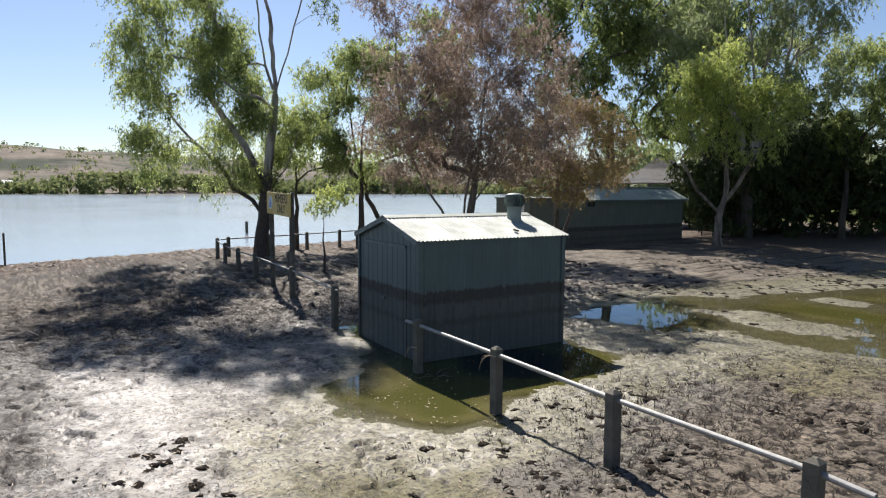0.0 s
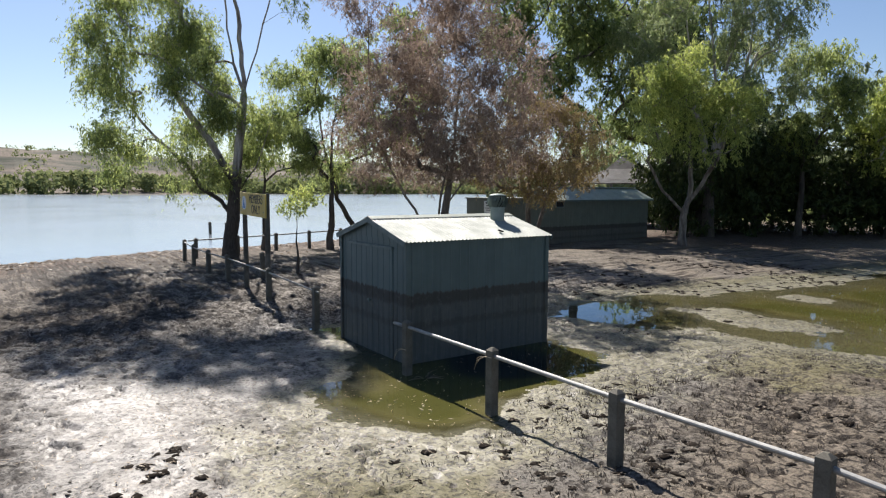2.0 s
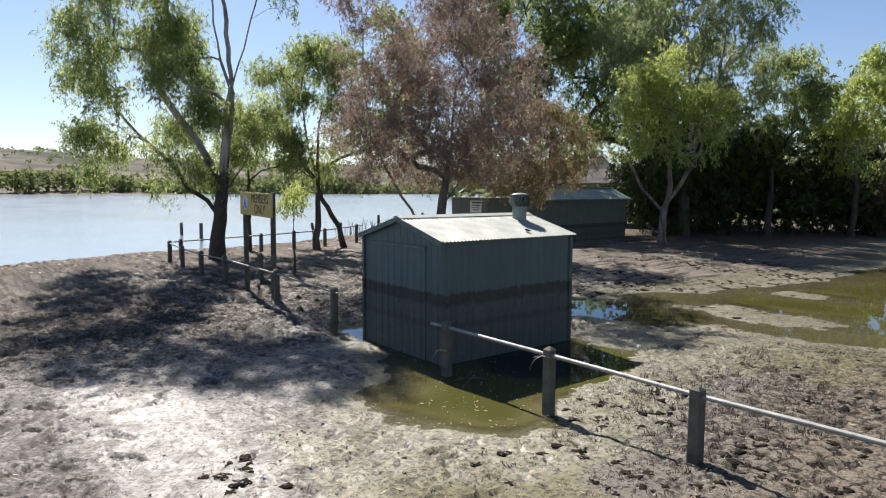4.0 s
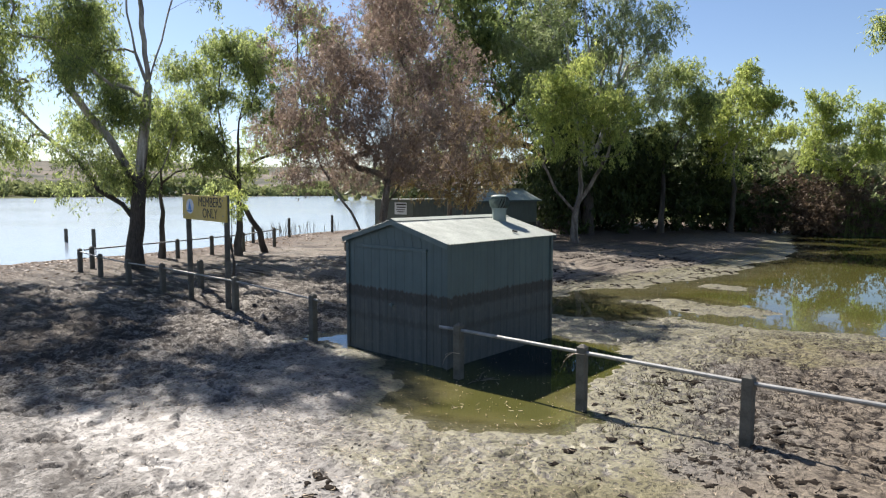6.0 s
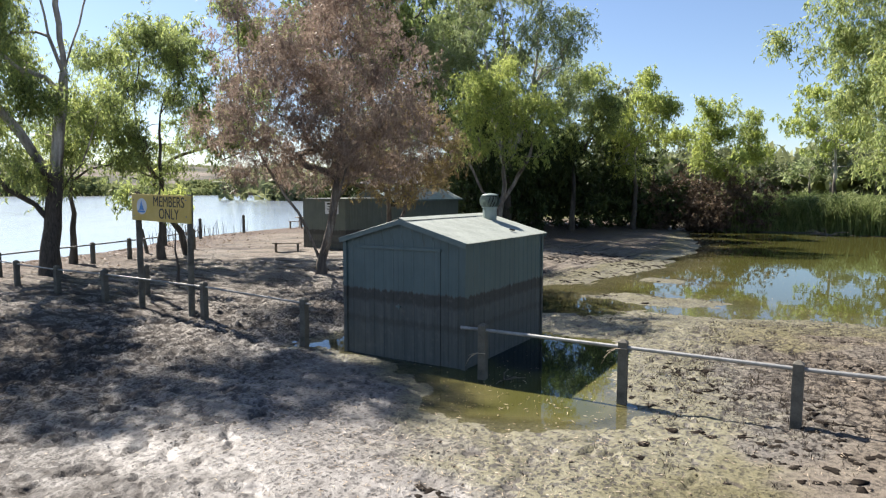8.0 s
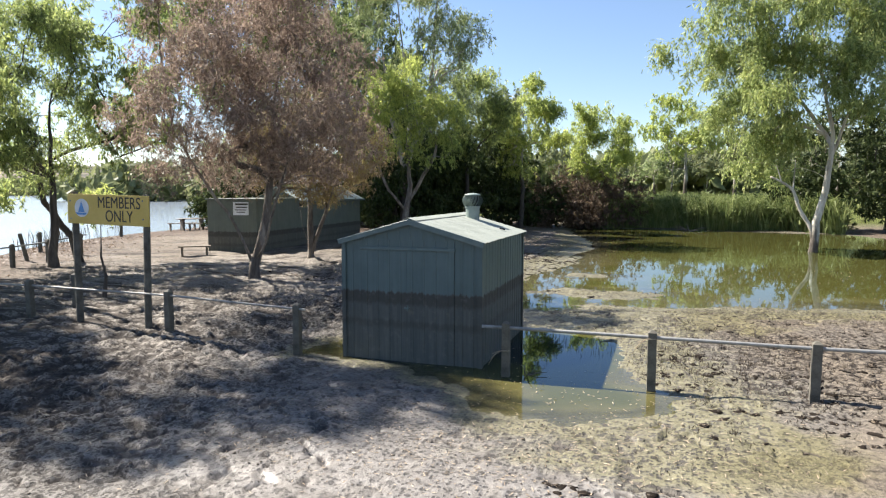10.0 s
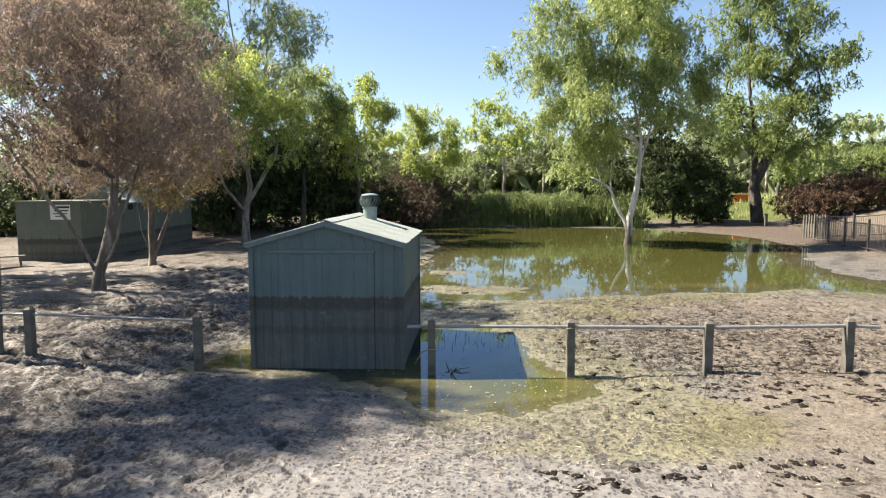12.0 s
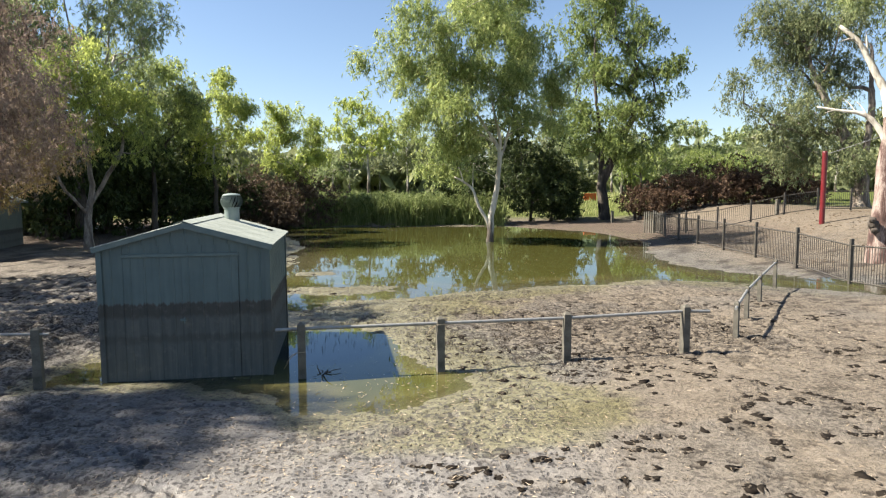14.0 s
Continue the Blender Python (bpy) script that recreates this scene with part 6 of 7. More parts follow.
pool_gum = tree("weeping_gum", (9.0, 23.7), POOL_CROWN + POOL_SKIRT, 480, 192, 0.19, PALE_BARK, LEAF_POOL, "weeping gum with white trunk standing in flood water",
     [[(0.1, 0.0, 0.87), (0.21, -0.05, 1.85), (0.48, -0.11, 3.8), (0.57, -0.13, 5.3), (0.11, 0.0, 7.8), (-0.5, 0.1, 10.4)], [(0.54, -0.12, 4.8), (-0.6, 0.2, 6.7), (-2.8, 0.66, 8.1), (-5.5, 1.0, 9.1)], [(0.5, -0.1, 4.0), (1.2, -0.28, 6.6), (2.2, -0.5, 8.8)]], size=(0.24, 0.05), spread=0.38, droop=0.95, seed=25)
tree("big_gum", (24.0, 43.4), [(-2.3, 2.4, 16.6, 1.7, 2.0), (-0.2, 1.6, 16.9, 2.2, 1.8), (1.2, -0.6, 15.8, 1.9, 1.8), (2.3, -2.1, 15.9, 1.4, 1.6), (3.8, -4.0, 13.1, 1.6, 0.7), (3.6, -0.8, 12.5, 1.8, 1.1), (4.8, -2.2, 10.8, 1.5, 0.9), (1.3, 0.6, 12.8, 2.0, 1.5),
                               (-1.9, 0.1, 13.0, 1.8, 1.6), (-1.6, 2.0, 10.3, 1.7, 1.8), (0.1, -1.1, 9.6, 1.9, 1.4), (3.5, -0.1, 9.7, 1.8, 1.3), (4.4, -0.8, 8.2, 1.5, 1.2), (0.9, -0.8, 6.7, 1.9, 1.4), (-1.4, 0.8, 6.8, 1.8, 1.8),
                               (3.2, -0.5, 5.8, 1.5, 1.2), (-3.5, 0.0, 8.0, 1.3, 1.6), (-0.5, 0.4, 19.0, 2.3, 1.6), (1.6, 0.7, 20.8, 2.0, 2.0)], 380, 144, 0.5, DARK_BARK, LEAF_DEEP, "big dense gum with dark trunk behind the flood pool",
     [[(-0.32, 0.14, 2.8), (-0.32, 0.14, 5.9), (-0.97, 0.42, 11.9), (-1.03, 0.44, 17.2)], [(-0.24, 0.1, 3.4), (0.63, -0.27, 5.8), (2.2, -0.94, 9.3), (4.7, -2.0, 10.9)]], size=(0.32, 0.08), spread=0.6, droop=1.0, seed=26)
tree("grey_gum", (37.2, 30.2), [(-5.5, 3.8, 14.9, 1.6, 1.5), (-4.6, 2.1, 15.0, 1.6, 1.3), (-2.5, 3.2, 13.5, 2.0, 1.7), (-3.0, 0.1, 14.1, 1.7, 1.5), (-4.3, 4.1, 12.8, 1.8, 1.4), (-3.1, 1.9, 10.8, 1.9, 1.6), (-6.9, 3.7, 10.2, 0.9, 1.1), (-6.4, 5.8, 9.7, 0.7, 0.7),
                                (-5.6, 2.4, 8.2, 1.5, 1.3), (-3.5, 2.7, 7.4, 1.7, 1.4), (-3.1, 0.2, 8.5, 1.7, 1.3), (-5.6, 2.6, 6.0, 1.3, 1.0), (-2.7, 2.0, 5.5, 1.8, 1.2), (0.0, 1.9, 10.9, 1.5, 1.9), (-1.5, -0.9, 5.3, 1.3, 1.5),
                                (-1.8, 0.0, 4.1, 1.3, 0.9), (-3.2, 3.7, 4.7, 1.4, 0.8), (-0.9, 3.5, 17.7, 2.5, 1.6), (-0.1, 0.5, 14.3, 1.5, 1.8)], 460, 120, 0.55, BROWN_BARK, LEAF_SHADY, "large grey-green gum with drooping foliage beside the playground",
     [[(0.05, 0, 3.5), (0.3, -0.2, 8.0), (0.2, 0, 13)], [(0.05, 0, 3.4), (-1.2, 0.6, 6.8), (-2.6, 1.4, 10), (-3.4, 2.0, 13)]], size=(0.27, 0.06), spread=0.55, droop=1.0, seed=27)
red_gum = tree("red_gum", (19.85, 9.9), [(-0.4, 0.1, 8.5, 0.8, 0.8), (1.0, -0.1, 9.8, 2.2, 1.2), (2.2, -0.2, 8.0, 1.4, 1.6), (-1.1, 0.3, 9.7, 1.0, 0.8)], 120, 126, 0.44, RED_BARK, LEAF_GREY,
     "big old gum with red-streaked peeling trunk and white limbs", [[(0.0, 0.0, 1.9), (0.0, 0.0, 2.9), (0.02, 0.0, 4.1), (0.05, 0.0, 5.6), (0.2, -0.1, 7.0), (0.3, -0.15, 8.6)]], size=(0.18, 0.045), droop=0.7, seed=28)


def swept(bm, path, r0, r1, sides=9):
    """A tapering limb swept smoothly through the given points."""
    pts = [Vector(p) for p in path]
    pts = [pts[0] * 2 - pts[1]] + pts + [pts[-1] * 2 - pts[-2]]
    line = []
    for k in range(1, len(pts) - 2):
        a, b, c, d = pts[k - 1:k + 3]
        for i in range(5):
            t = i / 5
            line.append(0.5 * (2 * b + (c - a) * t + (2 * a - 5 * b + 4 * c - d) * t * t + (3 * b - a - 3 * c + d) * t ** 3))
    line.append(pts[-2])
    rings = []
    for k, p in enumerate(line):
        along = (line[min(k + 1, len(line) - 1)] - line[max(k - 1, 0)]).normalized()
        side = along.cross(Vector((0.3, 0.9, 0.1))).normalized()
        other = along.cross(side)
        r = (r0 + (r1 - r0) * k / (len(line) - 1)) * (1 + 0.08 * math.sin(k * 1.7))
        rings.append([bm.verts.new(p + r * (math.cos(2 * math.pi * i / sides) * side + math.sin(2 * math.pi * i / sides) * other)) for i in range(sides)])
    for a, b in zip(rings, rings[1:]):
        for i in range(sides):
            bm.faces.new((a[i], a[(i + 1) % sides], b[(i + 1) % sides], b[i]))
    bm.faces.new(rings[-1])


def pale_limb(path, r0, r1, twigs=(), owner=None):
    bm = bmesh.new()
    swept(bm, path, r0, r1)
    for k, tip in twigs:
        swept(bm, [path[k], (Vector(path[k]) + Vector(tip)) / 2 + Vector((0, 0, 0.05)), tip], r1 * 0.9, 0.01, 6)
    part("limb", bm, PALE_BARK, owner or red_gum, "bare white limb", True)


pale_limb([(9.02, 23.7, 0.6), (8.88, 23.73, 1.16), (8.44, 23.83, 1.94), (8.14, 23.9, 2.8), (7.67, 24.0, 3.2), (7.2, 24.1, 3.45)], 0.11, 0.04, ((3, (8.2, 23.95, 4.2)), (4, (7.4, 24.0, 4.0))), pool_gum)
pale_limb([(19.85, 9.9, 4.3), (19.65, 10.1, 4.85), (19.4, 10.3, 5.25), (19.1, 10.5, 5.42), (18.76, 10.75, 5.5), (18.2, 11.3, 5.7)], 0.12, 0.03, ((3, (18.9, 10.9, 5.95)), (4, (18.3, 11.0, 5.45)), (2, (19.2, 10.6, 5.8))))
pale_limb([(19.85, 9.9, 5.2), (19.78, 10.0, 6.0), (19.6, 10.2, 6.6), (19.35, 10.4, 7.3), (19.08, 10.63, 7.95), (18.7, 10.99, 8.48)], 0.17, 0.06, ((4, (18.6, 10.8, 7.9)), (3, (19.4, 10.6, 8.3))))
bm = bmesh.new()
for c, r in (((19.34, 9.75, 1.5), 0.17), ((19.25, 9.7, 1.66), 0.11), ((19.36, 9.7, 1.32), 0.14)):
    bmesh.ops.create_icosphere(bm, subdivisions=3, radius=r, matrix=Matrix.Translation(c))
for v in bm.verts:
    v.co += v.normal * 0.03 * math.sin(v.co.x * 31 + v.co.z * 23) * math.cos(v.co.y * 27)
part("burl", bm, DARK_BARK, red_gum, "dark knobbly burl", True)


def shrub(xy, r, h, leaf, label, seed, n=46, per=72, size=(0.28, 0.09), name="shrub"):
    z = gz(*xy)
    blobs = [(0, 0, z + h * 0.55, r * 0.8, h * 0.42), (r * 0.5, 0.1, z + h * 0.4, r * 0.5, h * 0.35), (-r * 0.5, -0.2, z + h * 0.42, r * 0.5, h * 0.36), (0.1, -r * 0.4, z + h * 0.28, r * 0.6, h * 0.25)]
    return tree(name, xy, blobs, n, per, 0.14, DARK_BARK, leaf, label, [[(0.1, 0, z + h * 0.2), (0.0, 0.1, z + h * 0.4)], [(0, 0, z + 0.2), (0.5, 0.2, z + h * 0.35)]], size, 0.45, 0.35, seed, 0.5, "shrub", tuft=1)


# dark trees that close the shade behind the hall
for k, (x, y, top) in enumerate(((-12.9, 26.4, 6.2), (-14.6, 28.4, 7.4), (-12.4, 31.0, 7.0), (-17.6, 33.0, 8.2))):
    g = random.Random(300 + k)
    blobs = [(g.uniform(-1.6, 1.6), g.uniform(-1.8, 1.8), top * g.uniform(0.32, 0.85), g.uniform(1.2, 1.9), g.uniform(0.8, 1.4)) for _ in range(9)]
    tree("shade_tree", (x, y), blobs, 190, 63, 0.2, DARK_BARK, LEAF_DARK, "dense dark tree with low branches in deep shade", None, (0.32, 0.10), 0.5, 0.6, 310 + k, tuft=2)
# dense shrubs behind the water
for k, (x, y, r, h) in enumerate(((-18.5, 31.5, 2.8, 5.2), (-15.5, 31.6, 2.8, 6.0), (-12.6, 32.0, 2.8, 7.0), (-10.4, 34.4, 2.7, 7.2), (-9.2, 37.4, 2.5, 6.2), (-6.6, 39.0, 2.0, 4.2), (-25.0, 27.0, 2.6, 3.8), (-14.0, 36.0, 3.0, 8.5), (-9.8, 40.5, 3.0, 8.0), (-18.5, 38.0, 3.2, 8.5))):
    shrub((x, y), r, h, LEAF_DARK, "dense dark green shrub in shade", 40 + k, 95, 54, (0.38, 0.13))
for k, (x, y, r, h) in enumerate(((-4.4, 39.6, 2.1, 4.6), (-2.2, 40.2, 2.0, 4.8), (-6.2, 38.6, 1.6, 3.6), (-0.4, 41.0, 1.8, 4.0), (-3.2, 38.9, 1.5, 2.8))):
    shrub((x, y), r, h, LEAF_RUST, "withered rust-brown shrub at the water's edge", 50 + k, 80, size=(0.2, 0.06))
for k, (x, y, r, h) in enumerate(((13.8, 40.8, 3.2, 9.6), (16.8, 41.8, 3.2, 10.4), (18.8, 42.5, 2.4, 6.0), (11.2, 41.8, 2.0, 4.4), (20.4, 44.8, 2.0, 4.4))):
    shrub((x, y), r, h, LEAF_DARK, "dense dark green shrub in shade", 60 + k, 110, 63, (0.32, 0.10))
for k, (x, y, r, h) in enumerate(((26.4, 40.5, 2.4, 3.1), (29.2, 41.0, 2.9, 3.6), (32.0, 41.0, 2.9, 3.8), (34.8, 41.0, 2.9, 3.9), (37.4, 40.6, 2.8, 3.6), (39.8, 40.0, 2.3, 2.8))):
    shrub((x, y), r, h, LEAF_HEDGE, "withered red-brown shrub in a row behind the fence", 70 + k, 90, size=(0.24, 0.07))
# rounded gums that rise behind the row of withered shrubs
for k, (x, y, top) in enumerate(((30.5, 50.0, 8.4), (35.0, 47.8, 7.2), (38.6, 45.6, 6.8))):
    g = random.Random(330 + k)
    blobs = [(g.uniform(-2.2, 2.2), g.uniform(-1.6, 1.6), top * g.uniform(0.5, 0.86), g.uniform(1.0, 1.6), g.uniform(0.6, 0.9)) for _ in range(8)]
    tree("rounded_gum", (x, y), blobs, 130, 63, 0.18, GUM_BARK, (LEAF_GUM, LEAF_DEEP, LEAF_GUM)[k], "low rounded green gum behind the withered shrubs", None, (0.3, 0.08), 0.45, 0.6, 335 + k, tuft=2)

# trees in the middle distance
def far_tree(x, y, h, r, leaf, seed, label="mid-distance gum with rounded uneven crown"):
    z = gz(x, y)
    rng = random.Random(seed)
    blobs = [(rng.uniform(-r, r) * 0.6, rng.uniform(-r, r) * 0.6, z + h * rng.uniform(0.4, 0.92), r * rng.uniform(0.3, 0.6), h * rng.uniform(0.08, 0.16)) for _ in range(8)]
    return tree("distant_gum", (x, y), blobs, 50, 36, 0.22, GUM_BARK, leaf, label, None, (0.6, 0.19), 0.75, 0.9, seed, group="distant gums", tuft=1)


FAR = [far_tree(10, 74, 11, 4, LEAF_FAR, 81), far_tree(34, 62, 11, 4.5, LEAF_FAR, 82), far_tree(40, 58, 9, 4.5, LEAF_GREY, 83), far_tree(-14, 60, 13, 5, LEAF_FAR, 84)]
rr = random.Random(3)
for i in range(34):
    t = i / 33
    x, y = -60 + 190 * t + rr.uniform(-3, 3), 112 + rr.uniform(-12, 14) - 40 * max(0, t - 0.6)
    src = FAR[i % 4]
    base = ((10, 74), (34, 62), (40, 58), (-14, 60))[i % 4]
    s = rr.uniform(0.75, 1.05)
    m = Matrix.Translation((x, y, 0)) @ Matrix.Rotation(rr.uniform(0, 6.28), 4, "Z") @ Matrix.Diagonal((s * 1.15, s * 1.15, s, 1)) @ Matrix.Translation((-base[0], -base[1], 0.2))
    copy_thing(src, m)
for x, y in ((46, 50), (52, 44), (50, 34), (48, 62), (-30, 58), (-24, 52), (-38, 48), (30, 78), (20, 84), (44, 26)):
    src, base = FAR[(int(abs(x)) + int(y)) % 4], ((10, 74), (34, 62), (40, 58), (-14, 60))[(int(abs(x)) + int(y)) % 4]
    copy_thing(src, Matrix.Translation((x, y, 0)) @ Matrix.Rotation(rr.uniform(0, 6.28), 4, "Z") @ Matrix.Translation((-base[0], -base[1], -0.1)))


# ---- reeds, grass, litter ----
def blades(name, spots, height, width, lean, mat, label, category, rng, base_z=None):
    """Upright bent blades at the given places, joined."""
    n = len(spots)
    z = land(spots[:, 0], spots[:, 1])[0] if base_z is None else np.full(n, base_z)
    p = np.column_stack([spots, z - 0.02])
    hgt = height * rng.uniform(0.55, 1.15, (n, 1))
    a = rng.uniform(0, 6.28, n)
    side = np.column_stack([np.cos(a), np.sin(a), np.zeros(n)]) * width * rng.uniform(0.6, 1.3, (n, 1)) / 2
    b = rng.uniform(0, 6.28, n)
    tilt = np.column_stack([np.cos(b), np.sin(b), np.zeros(n)]) * hgt * lean * rng.uniform(0.1, 1.0, (n, 1))
    upv = np.array((0, 0, 1.0))
    v = np.stack([p - side, p + side, p + side + tilt * 0.35 + upv * hgt * 0.6, p - side + tilt * 0.35 + upv * hgt * 0.6, p + tilt + upv * hgt], 1)
    k = np.arange(n)[:, None] * 5
    quads = np.concatenate([k + np.array([[0, 1, 2, 3]]), k + np.array([[3, 2, 4, 4]])])
    me = bpy.data.meshes.new(name)
    faces = [tuple(q) if q[2] != q[3] else tuple(q[:3]) for q in quads.tolist()]
    me.from_pydata(v.reshape(-1, 3).tolist(), [], faces)
    me.materials.append(mat)
    return tagged(new(name, me), label, category, kind="stuff")


rng = np.random.default_rng(77)
bed = np.column_stack([rng.uniform(-4.5, 13.5, 11000), 40.2 + rng.uniform(0, 1, 11000) ** 1.4 * 6.5])
bed[:, 1] -= 0.16 * np.maximum(0, bed[:, 0] - 4)
bed[:, 1] += 0.5 * np.sin(bed[:, 0] * 0.8) + 0.05 * (bed[:, 0] - 4) ** 2 * -0.12
blades("reeds", bed, 2.2, 0.07, 0.6, REED, "tall green reeds along the far edge of the pool", "reeds", rng)
gv, gq = leaves(np.column_stack([bed[:2200], land(bed[:2200, 0], bed[:2200, 1])[0] + rng.uniform(0.5, 2.2, 2200)]), 12, 0.5, 0.06, 0.35, 0.4, rng, 0.3)
tagged(arrays("reed_leaves", gv, gq, REED), "long green reed leaves along the far edge of the pool", "reeds", kind="stuff")
field = np.column_stack([rng.uniform(-12, 50, 9000), rng.uniform(46, 75, 9000)])
blades("meadow_grass", field, 0.55, 0.06, 0.5, MEADOW, "rough green meadow grass", "grass", rng)
edge = np.column_stack([rng.uniform(-29, -20, 700), rng.uniform(12, 26, 700)])
edge = edge[np.abs(edge[:, 0] - np.interp(edge[:, 1], SHORE_Y, SHORE_X) - 0.5) < 1.0]
blades("shore_reeds", edge, 1.0, 0.03, 0.4, STALK, "thin dry reeds at the lake edge", "reeds", rng)
tuft = rng.normal(0, 1, (380, 1, 2)) * np.array((1.1, 1.5)) + np.array((3.4, 0.9)) + rng.normal(0, 0.05, (380, 9, 2))
tuft = tuft.reshape(-1, 2)
tuft2 = (np.stack([rng.uniform(2.6, 9, 330), rng.uniform(-1.4, 5.5, 330)], 1)[:, None, :] + rng.normal(0, 0.05, (330, 7, 2))).reshape(-1, 2)
tuft3 = (np.stack([rng.uniform(-3, 8, 300), rng.uniform(4.2, 13, 300)], 1)[:, None, :] + rng.normal(0, 0.09, (300, 8, 2))).reshape(-1, 2)
spots = np.concatenate([tuft, tuft2, tuft3])
spots = spots[land(spots[:, 0], spots[:, 1])[0] > 0.01]
blades("dead_stubble", spots, 0.07, 0.008, 1.2, STALK, "tufts of dead dark grass stubble in the mud", "grass", rng)
sprig = np.stack([rng.uniform(-0.4, 2.0, 150), rng.uniform(1.2, 3.0, 150)], 1)
blades("drowned_grass", sprig, 0.11, 0.006, 0.5, STALK, "sparse drowned grass blades in the puddle", "grass", rng, 0.0)


def litter(name, spots, length, width, mat, label, rng):
    n = len(spots)
    z = ground_at(spots[:, 0], spots[:, 1])
    p = np.column_stack([spots, np.maximum(z, 0.0) + rng.uniform(0.006, 0.024, n)])
    a = rng.uniform(0, 6.28, n)
    d = np.column_stack([np.cos(a), np.sin(a), rng.normal(0, 0.18, n)]) * length * rng.uniform(0.4, 1.4, (n, 1)) / 2
    s = np.column_stack([-np.sin(a), np.cos(a), rng.normal(0, 0.4, n)]) * width * rng.uniform(0.6, 1.4, (n, 1)) / 2
    v = np.stack([p - d, p + s, p + d, p - s], 1).reshape(-1, 3)
    ob = arrays(name, v, np.arange(n * 4).reshape(-1, 4), mat)
    return tagged(ob, label, "litter", kind="stuff")


def clods(name, spots, size, mat, label, rng):
    """Irregular lumps of turned-up mud."""
    n = len(spots)
    z = ground_at(spots[:, 0], spots[:, 1])
    s = size * rng.uniform(0.35, 1.0, (n, 1, 1)) * np.array((1.3, 1.3, 0.5))
    shape = np.array([(1, 0, 0), (0, 1, 0), (-1, 0, 0), (0, -1, 0), (0, 0, 1), (0, 0, -1)], float)
    v = shape[None] * s * rng.uniform(0.55, 1.4, (n, 6, 1)) + rng.normal(0, 0.2, (n, 6, 3)) * s
    a = rng.uniform(0, 6.28, (n, 1))
    x, y = v[..., 0] * np.cos(a) - v[..., 1] * np.sin(a), v[..., 0] * np.sin(a) + v[..., 1] * np.cos(a)
    v = np.stack([x, y, v[..., 2]], -1) + np.column_stack([spots, np.maximum(z, 0) + 0.008])[:, None, :]
    f = np.array([(0, 1, 4), (1, 2, 4), (2, 3, 4), (3, 0, 4), (1, 0, 5), (2, 1, 5), (3, 2, 5), (0, 3, 5)])
    ob = arrays(name, v.reshape(-1, 3), (np.arange(n)[:, None, None] * 6 + f[None]).reshape(-1, 3), mat)
    return tagged(ob, label, "mud", kind="stuff")


def shaded_patches(spots, radius, rng, sides=9, long=1.5):
    """Trodden marks: ragged flat patches with a slight lip, painted as wet shaded hollows."""
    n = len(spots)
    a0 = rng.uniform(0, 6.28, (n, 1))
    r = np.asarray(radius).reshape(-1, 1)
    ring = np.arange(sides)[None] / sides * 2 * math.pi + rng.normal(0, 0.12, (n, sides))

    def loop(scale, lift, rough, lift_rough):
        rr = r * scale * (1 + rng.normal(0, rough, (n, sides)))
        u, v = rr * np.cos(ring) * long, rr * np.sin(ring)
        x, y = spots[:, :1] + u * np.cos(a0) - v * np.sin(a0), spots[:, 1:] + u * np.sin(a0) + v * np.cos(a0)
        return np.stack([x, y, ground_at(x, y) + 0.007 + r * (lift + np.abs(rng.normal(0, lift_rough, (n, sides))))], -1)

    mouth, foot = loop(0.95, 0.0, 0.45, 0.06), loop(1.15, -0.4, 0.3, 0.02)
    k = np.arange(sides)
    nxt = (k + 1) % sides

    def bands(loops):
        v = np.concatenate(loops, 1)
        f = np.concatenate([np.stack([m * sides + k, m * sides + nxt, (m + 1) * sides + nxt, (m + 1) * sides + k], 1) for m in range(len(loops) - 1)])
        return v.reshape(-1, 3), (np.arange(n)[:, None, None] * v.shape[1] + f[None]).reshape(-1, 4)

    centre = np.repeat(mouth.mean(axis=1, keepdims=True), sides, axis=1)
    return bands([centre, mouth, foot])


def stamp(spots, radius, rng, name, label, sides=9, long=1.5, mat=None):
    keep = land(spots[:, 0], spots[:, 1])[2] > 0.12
    v, q = shaded_patches(spots[keep], np.asarray(radius)[keep], rng, sides, long)
    tagged(arrays(name, v, q, mat or SHADED_PRINT), label, "mud", kind="stuff")


def trail(count, xr, yr, stride):
    out = []
    for _ in range(count):
        x, y, a = rng.uniform(*xr), rng.uniform(*yr), rng.uniform(0, 6.28)
        for i in range(int(rng.integers(4, 12))):
            a += rng.normal(0, 0.35)
            x, y = x + stride * math.cos(a), y + stride * math.sin(a)
            out.append((x + rng.normal(0, 0.07), y + rng.normal(0, 0.07)))
            for _ in range(int(rng.integers(0, 3))):
                out.append((x + rng.normal(0, 0.09), y + rng.normal(0, 0.09)))
    return np.array(out)


def churned(count, xr, yr, many, spread):
    """Patches that were trodden over and over."""
    mid = np.stack([rng.uniform(*xr, count), rng.uniform(*yr, count)], 1)
    return (mid[:, None, :] + rng.normal(0, 1, (count, many, 2)) * np.array(spread)).reshape(-1, 2)


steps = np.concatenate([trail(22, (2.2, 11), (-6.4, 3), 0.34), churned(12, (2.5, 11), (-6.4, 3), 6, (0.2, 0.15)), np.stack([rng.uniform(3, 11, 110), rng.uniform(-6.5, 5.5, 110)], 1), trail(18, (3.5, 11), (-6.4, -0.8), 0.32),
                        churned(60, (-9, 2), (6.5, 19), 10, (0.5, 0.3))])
stamp(steps, rng.uniform(0.03, 0.058, len(steps)) * rng.uniform(0.7, 1.1, len(steps)) * np.where(steps[:, 1] > 6, 1.5, 1.0), rng, "trodden_marks", "wet boot and paw marks on mud, with pit shade in their dark colour", 9, 1.25)
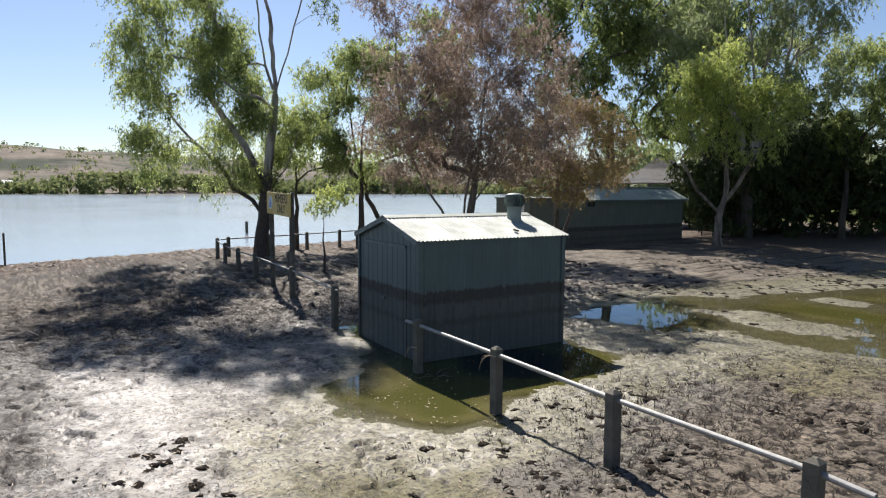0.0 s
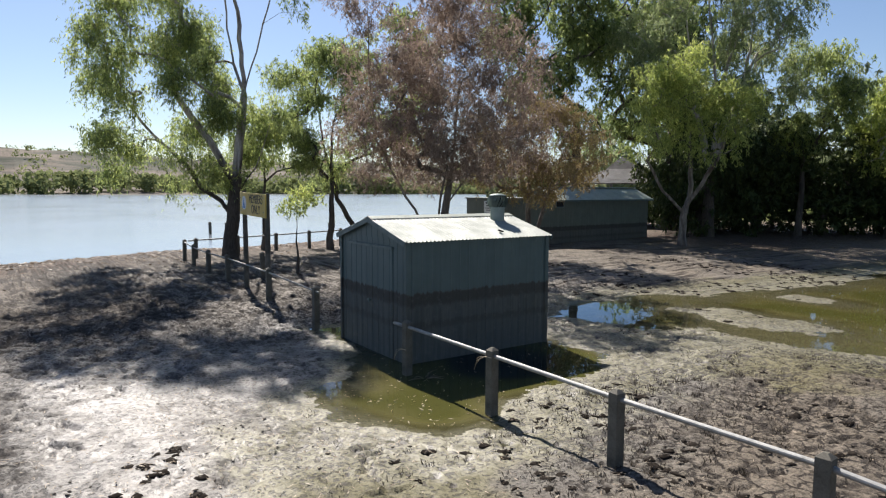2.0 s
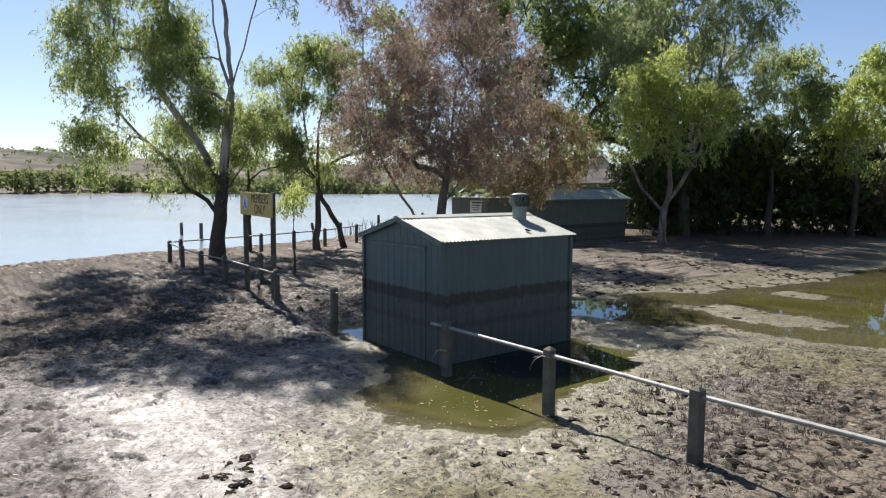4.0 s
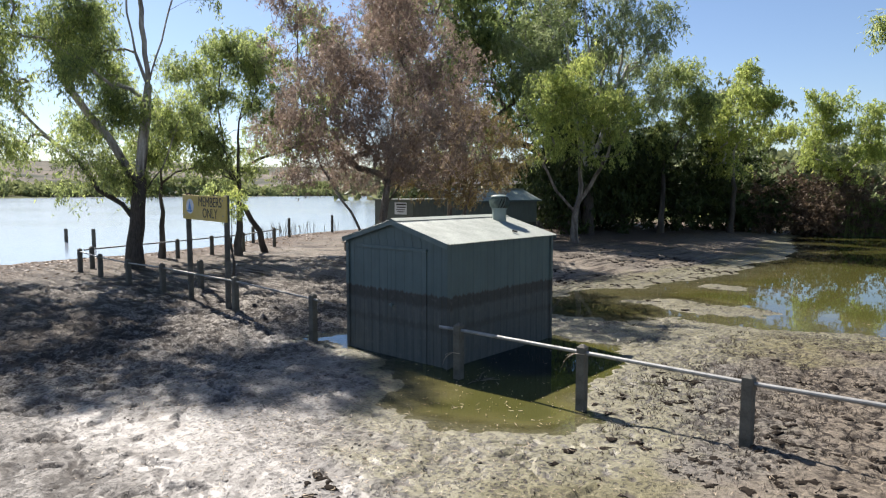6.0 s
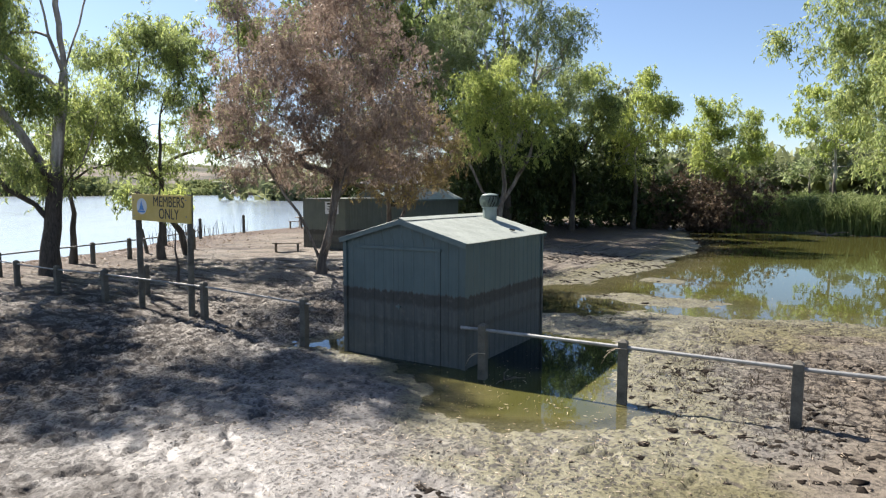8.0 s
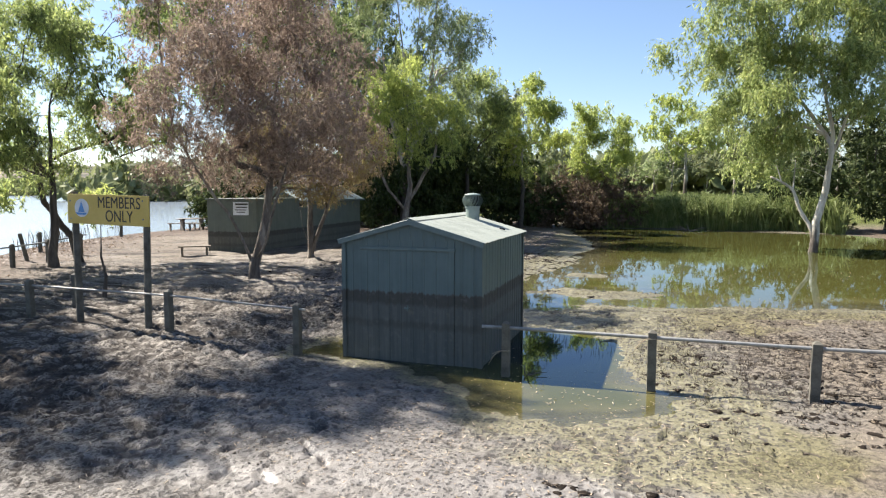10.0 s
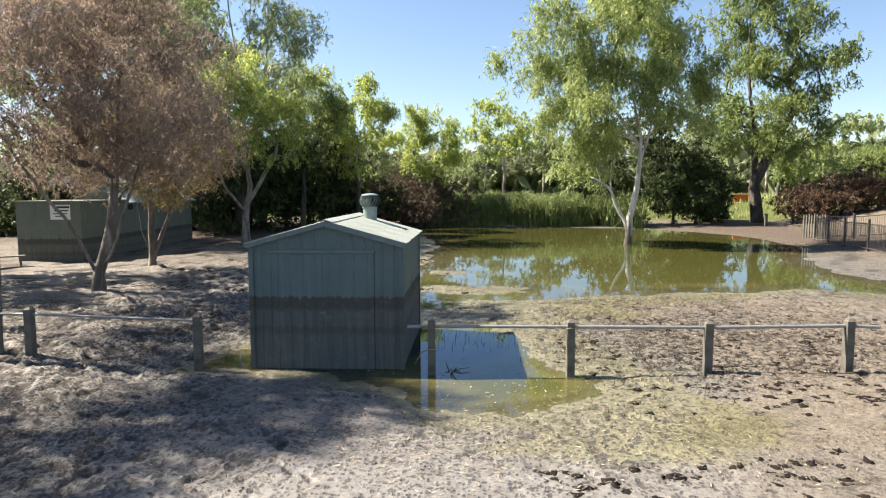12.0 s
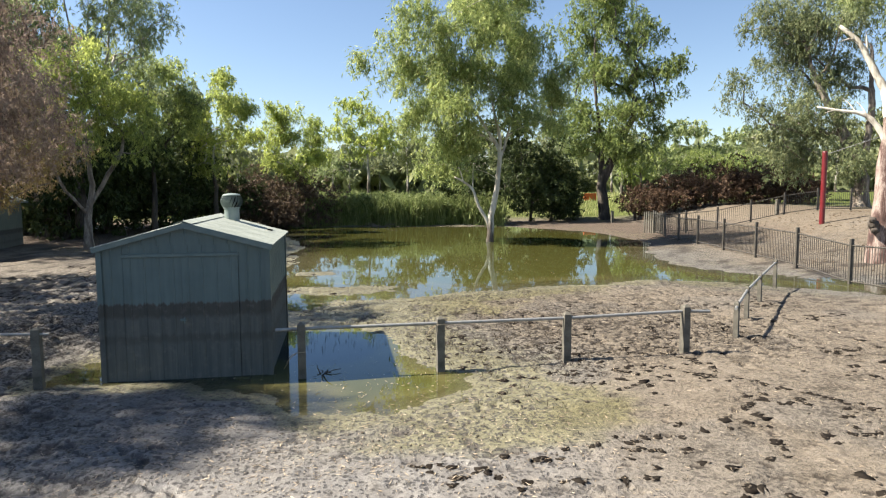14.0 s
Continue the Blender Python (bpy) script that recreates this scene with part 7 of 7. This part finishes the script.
near_steps = np.repeat(steps, 2, axis=0) + rng.normal(0, 0.05, (len(steps) * 2, 2))
clods("mud_crumbs", near_steps[land(near_steps[:, 0], near_steps[:, 1])[2] > 0.15], 0.022, CLOD, "crumbs of mud squeezed up round trodden marks", rng)
wide = np.stack([rng.uniform(-13, 12, 60000), rng.uniform(-7.5, 9, 60000)], 1)
level, _, off = land(wide[:, 0], wide[:, 1])
rich = smooth(0.04, 0.22, fbm(wide[:, 0] * 0.55, wide[:, 1] * 0.55, 4, 130) + 0.10 * smooth(0, -5, wide[:, 0]) + 0.05 * smooth(-3, -6, wide[:, 1]))
rich = (0.006 + 0.13 * rich * smooth(-0.1, 0.1, fbm(wide[:, 0] * 2.2, wide[:, 1] * 2.2, 3, 133))) * smooth(0.15, 0.6, off)
clods("mud_clods", wide[rng.uniform(0, 1, len(wide)) < rich], 0.02, CLOD, "small dark lumps of trodden mud", rng)
litter("straw_litter", np.concatenate([rng.normal(0, 1, (1700, 2)) * np.array((2.2, 0.9)) + np.array((0.9, -3.4)), np.stack([rng.uniform(-2, 12, 1500), rng.uniform(-6.5, 3, 1500)], 1), np.stack([rng.uniform(-4, 9, 900), rng.uniform(4, 16, 900)], 1), np.stack([rng.uniform(2, 12, 900), rng.uniform(-6.5, 0, 900)], 1)]), 0.066, 0.009, STRAW,
       "scattered pale straw and dead leaves on mud", rng)
shore_y = rng.uniform(-12, 20, 5200)
shore_x = np.interp(shore_y, SHORE_Y, SHORE_X) + 1.0 + rng.exponential(2.2, 5200)
litter("leaf_litter", np.stack([shore_x, shore_y], 1), 0.14, 0.05, LEAF_RUST, "brown leaf litter washed up along the lake shore", rng)
litter("playground_litter", np.stack([rng.uniform(17.2, 32, 3800), rng.uniform(4, 25, 3800)], 1), 0.13, 0.05, LEAF_RUST, "brown dead leaves scattered over bare playground soil", rng)
litter("floating_scum", np.stack([rng.uniform(-0.2, 2.8, 150), rng.uniform(-2.2, 0.6, 150)], 1), 0.024, 0.016, STRAW, "small pale bubbles and bits floating on the puddle", rng)

# a drowned branch in the puddle, and driftwood at the far edge
for bx, by, s, seed in ((0.75, -0.15, 0.55, 4), (4.2, 38.6, 2.2, 9)):
    g = random.Random(seed)
    branch = thing("fallen_branch", pose(bx, by, -0.02), "bare forked branch lying half in the water", "branch", "fallen branches")
    for k in range(6 if s < 1 else 12):
        a, e = g.uniform(0, 6.28), g.uniform(0.15, 0.7)
        tip = Vector((math.cos(a) * s * 0.5, math.sin(a) * s * 0.5, e * s * 0.45))
        bm = bmesh.new()
        rod(bm, (0, 0, 0), tip * 0.6, 0.012 * max(1, s), 0.009 * max(1, s), 6)
        rod(bm, tip * 0.59, tip + Vector((g.uniform(-0.1, 0.1), g.uniform(-0.1, 0.1), -0.06)) * s, 0.009 * max(1, s), 0.004, 6)
        part("twig", bm, PLANK if s > 1 else DARK_BARK, branch)


# ---- the far bank of the lake ----
def clumps(name, spots, mat, label, rng, per=46, leaf=1.1):
    """Many leafy crowns, far off, joined: spots are x, y, radius, height."""
    n = len(spots)
    z = land(spots[:, 0], spots[:, 1])[0]
    c = np.column_stack([spots[:, :2], np.maximum(z, 0) + spots[:, 3] * 0.5])
    v = rng.normal(0, 1, (n, per, 3))
    v = v / np.linalg.norm(v, axis=2, keepdims=True) * rng.uniform(0.2, 1, (n, per, 1)) ** 0.4
    lump = 1 + 0.35 * np.sin(v * 5 + c[:, None, :])
    p = c[:, None, :] + v * lump * np.stack([spots[:, 2], spots[:, 2], spots[:, 3] * 0.5], 1)[:, None, :]
    p = p.reshape(-1, 3)
    m = len(p)
    scale = np.repeat(np.sqrt(spots[:, 2] / 4.0), per)[:, None]
    d, s = rng.normal(0, 1, (m, 3)), rng.normal(0, 1, (m, 3))
    d *= leaf * scale / np.linalg.norm(d, axis=1, keepdims=True)
    s *= leaf * 0.6 * scale / np.linalg.norm(s, axis=1, keepdims=True)
    q = np.stack([p - d, p + s, p + d, p - s], 1).reshape(-1, 3)
    ob = arrays(name, q, np.arange(m * 4).reshape(-1, 4), mat)
    return tagged(ob, label, "trees", kind="stuff")


n = 340
wx = rng.uniform(-160, 330, n)
clumps("far_woods", np.column_stack([wx, 128 + rng.uniform(0, 40, n) - 0.22 * np.maximum(wx, 0), rng.uniform(4, 8, n), rng.uniform(5, 13, n)]), LEAF_FAR, "far line of gum woods beyond the meadow", rng, 50, 1.9)
n = 420
by = rng.uniform(-170, 420, n)
clumps("far_bank_willows", np.column_stack([-352 - rng.uniform(0, 26, n), by, rng.uniform(4, 8, n), rng.uniform(8, 14, n) * (0.75 + 0.35 * np.sin(by * 0.045))]), LEAF_BANK, "band of green willows along the far bank", rng, 66, 1.25)
n = 1300
hx = -385 - rng.uniform(0, 1, n) ** 1.7 * 700
clumps("hill_bushes", np.column_stack([hx, rng.uniform(-420, 900, n), rng.uniform(2, 6, n), rng.uniform(3, 7, n)]), LEAF_BANK, "scattered grey-green bushes on dry hills", rng, 13, 1.7)
for k, (x, y, w) in enumerate(((-430, -35, 16), (-470, 40, 12), (-455, 78, 22), (-500, -90, 14))):
    z = gz(x, y)
    house = thing("far_house", pose(x, y, z, 0, 0, 80 + 12 * k), "small pale farm house far across the lake", "house", "far houses")
    part("wall", box(bmesh.new(), -w / 2, -4, -1, w / 2, 4, 3.0, 0.05), CONCRETE, house)
    bm = bmesh.new()
    bm.faces.new([bm.verts.new(c) for c in ((-w / 2 - 0.5, -4.6, 2.9), (w / 2 + 0.5, -4.6, 2.9), (w / 2 + 0.5, 0, 4.6), (-w / 2 - 0.5, 0, 4.6))])
    bm.faces.new([bm.verts.new(c) for c in ((-w / 2 - 0.5, 0, 4.6), (w / 2 + 0.5, 0, 4.6), (w / 2 + 0.5, 4.6, 2.9), (-w / 2 - 0.5, 4.6, 2.9))])
    bmesh.ops.solidify(bm, geom=bm.faces[:], thickness=0.2)
    part("roof", bm, WHITE, house)
    for j in (-0.25, 0.2):
        part("window", box(bmesh.new(), w * j - 0.8, -4.06, 1.0, w * j + 0.8, -4.0, 2.2), DARK, house)
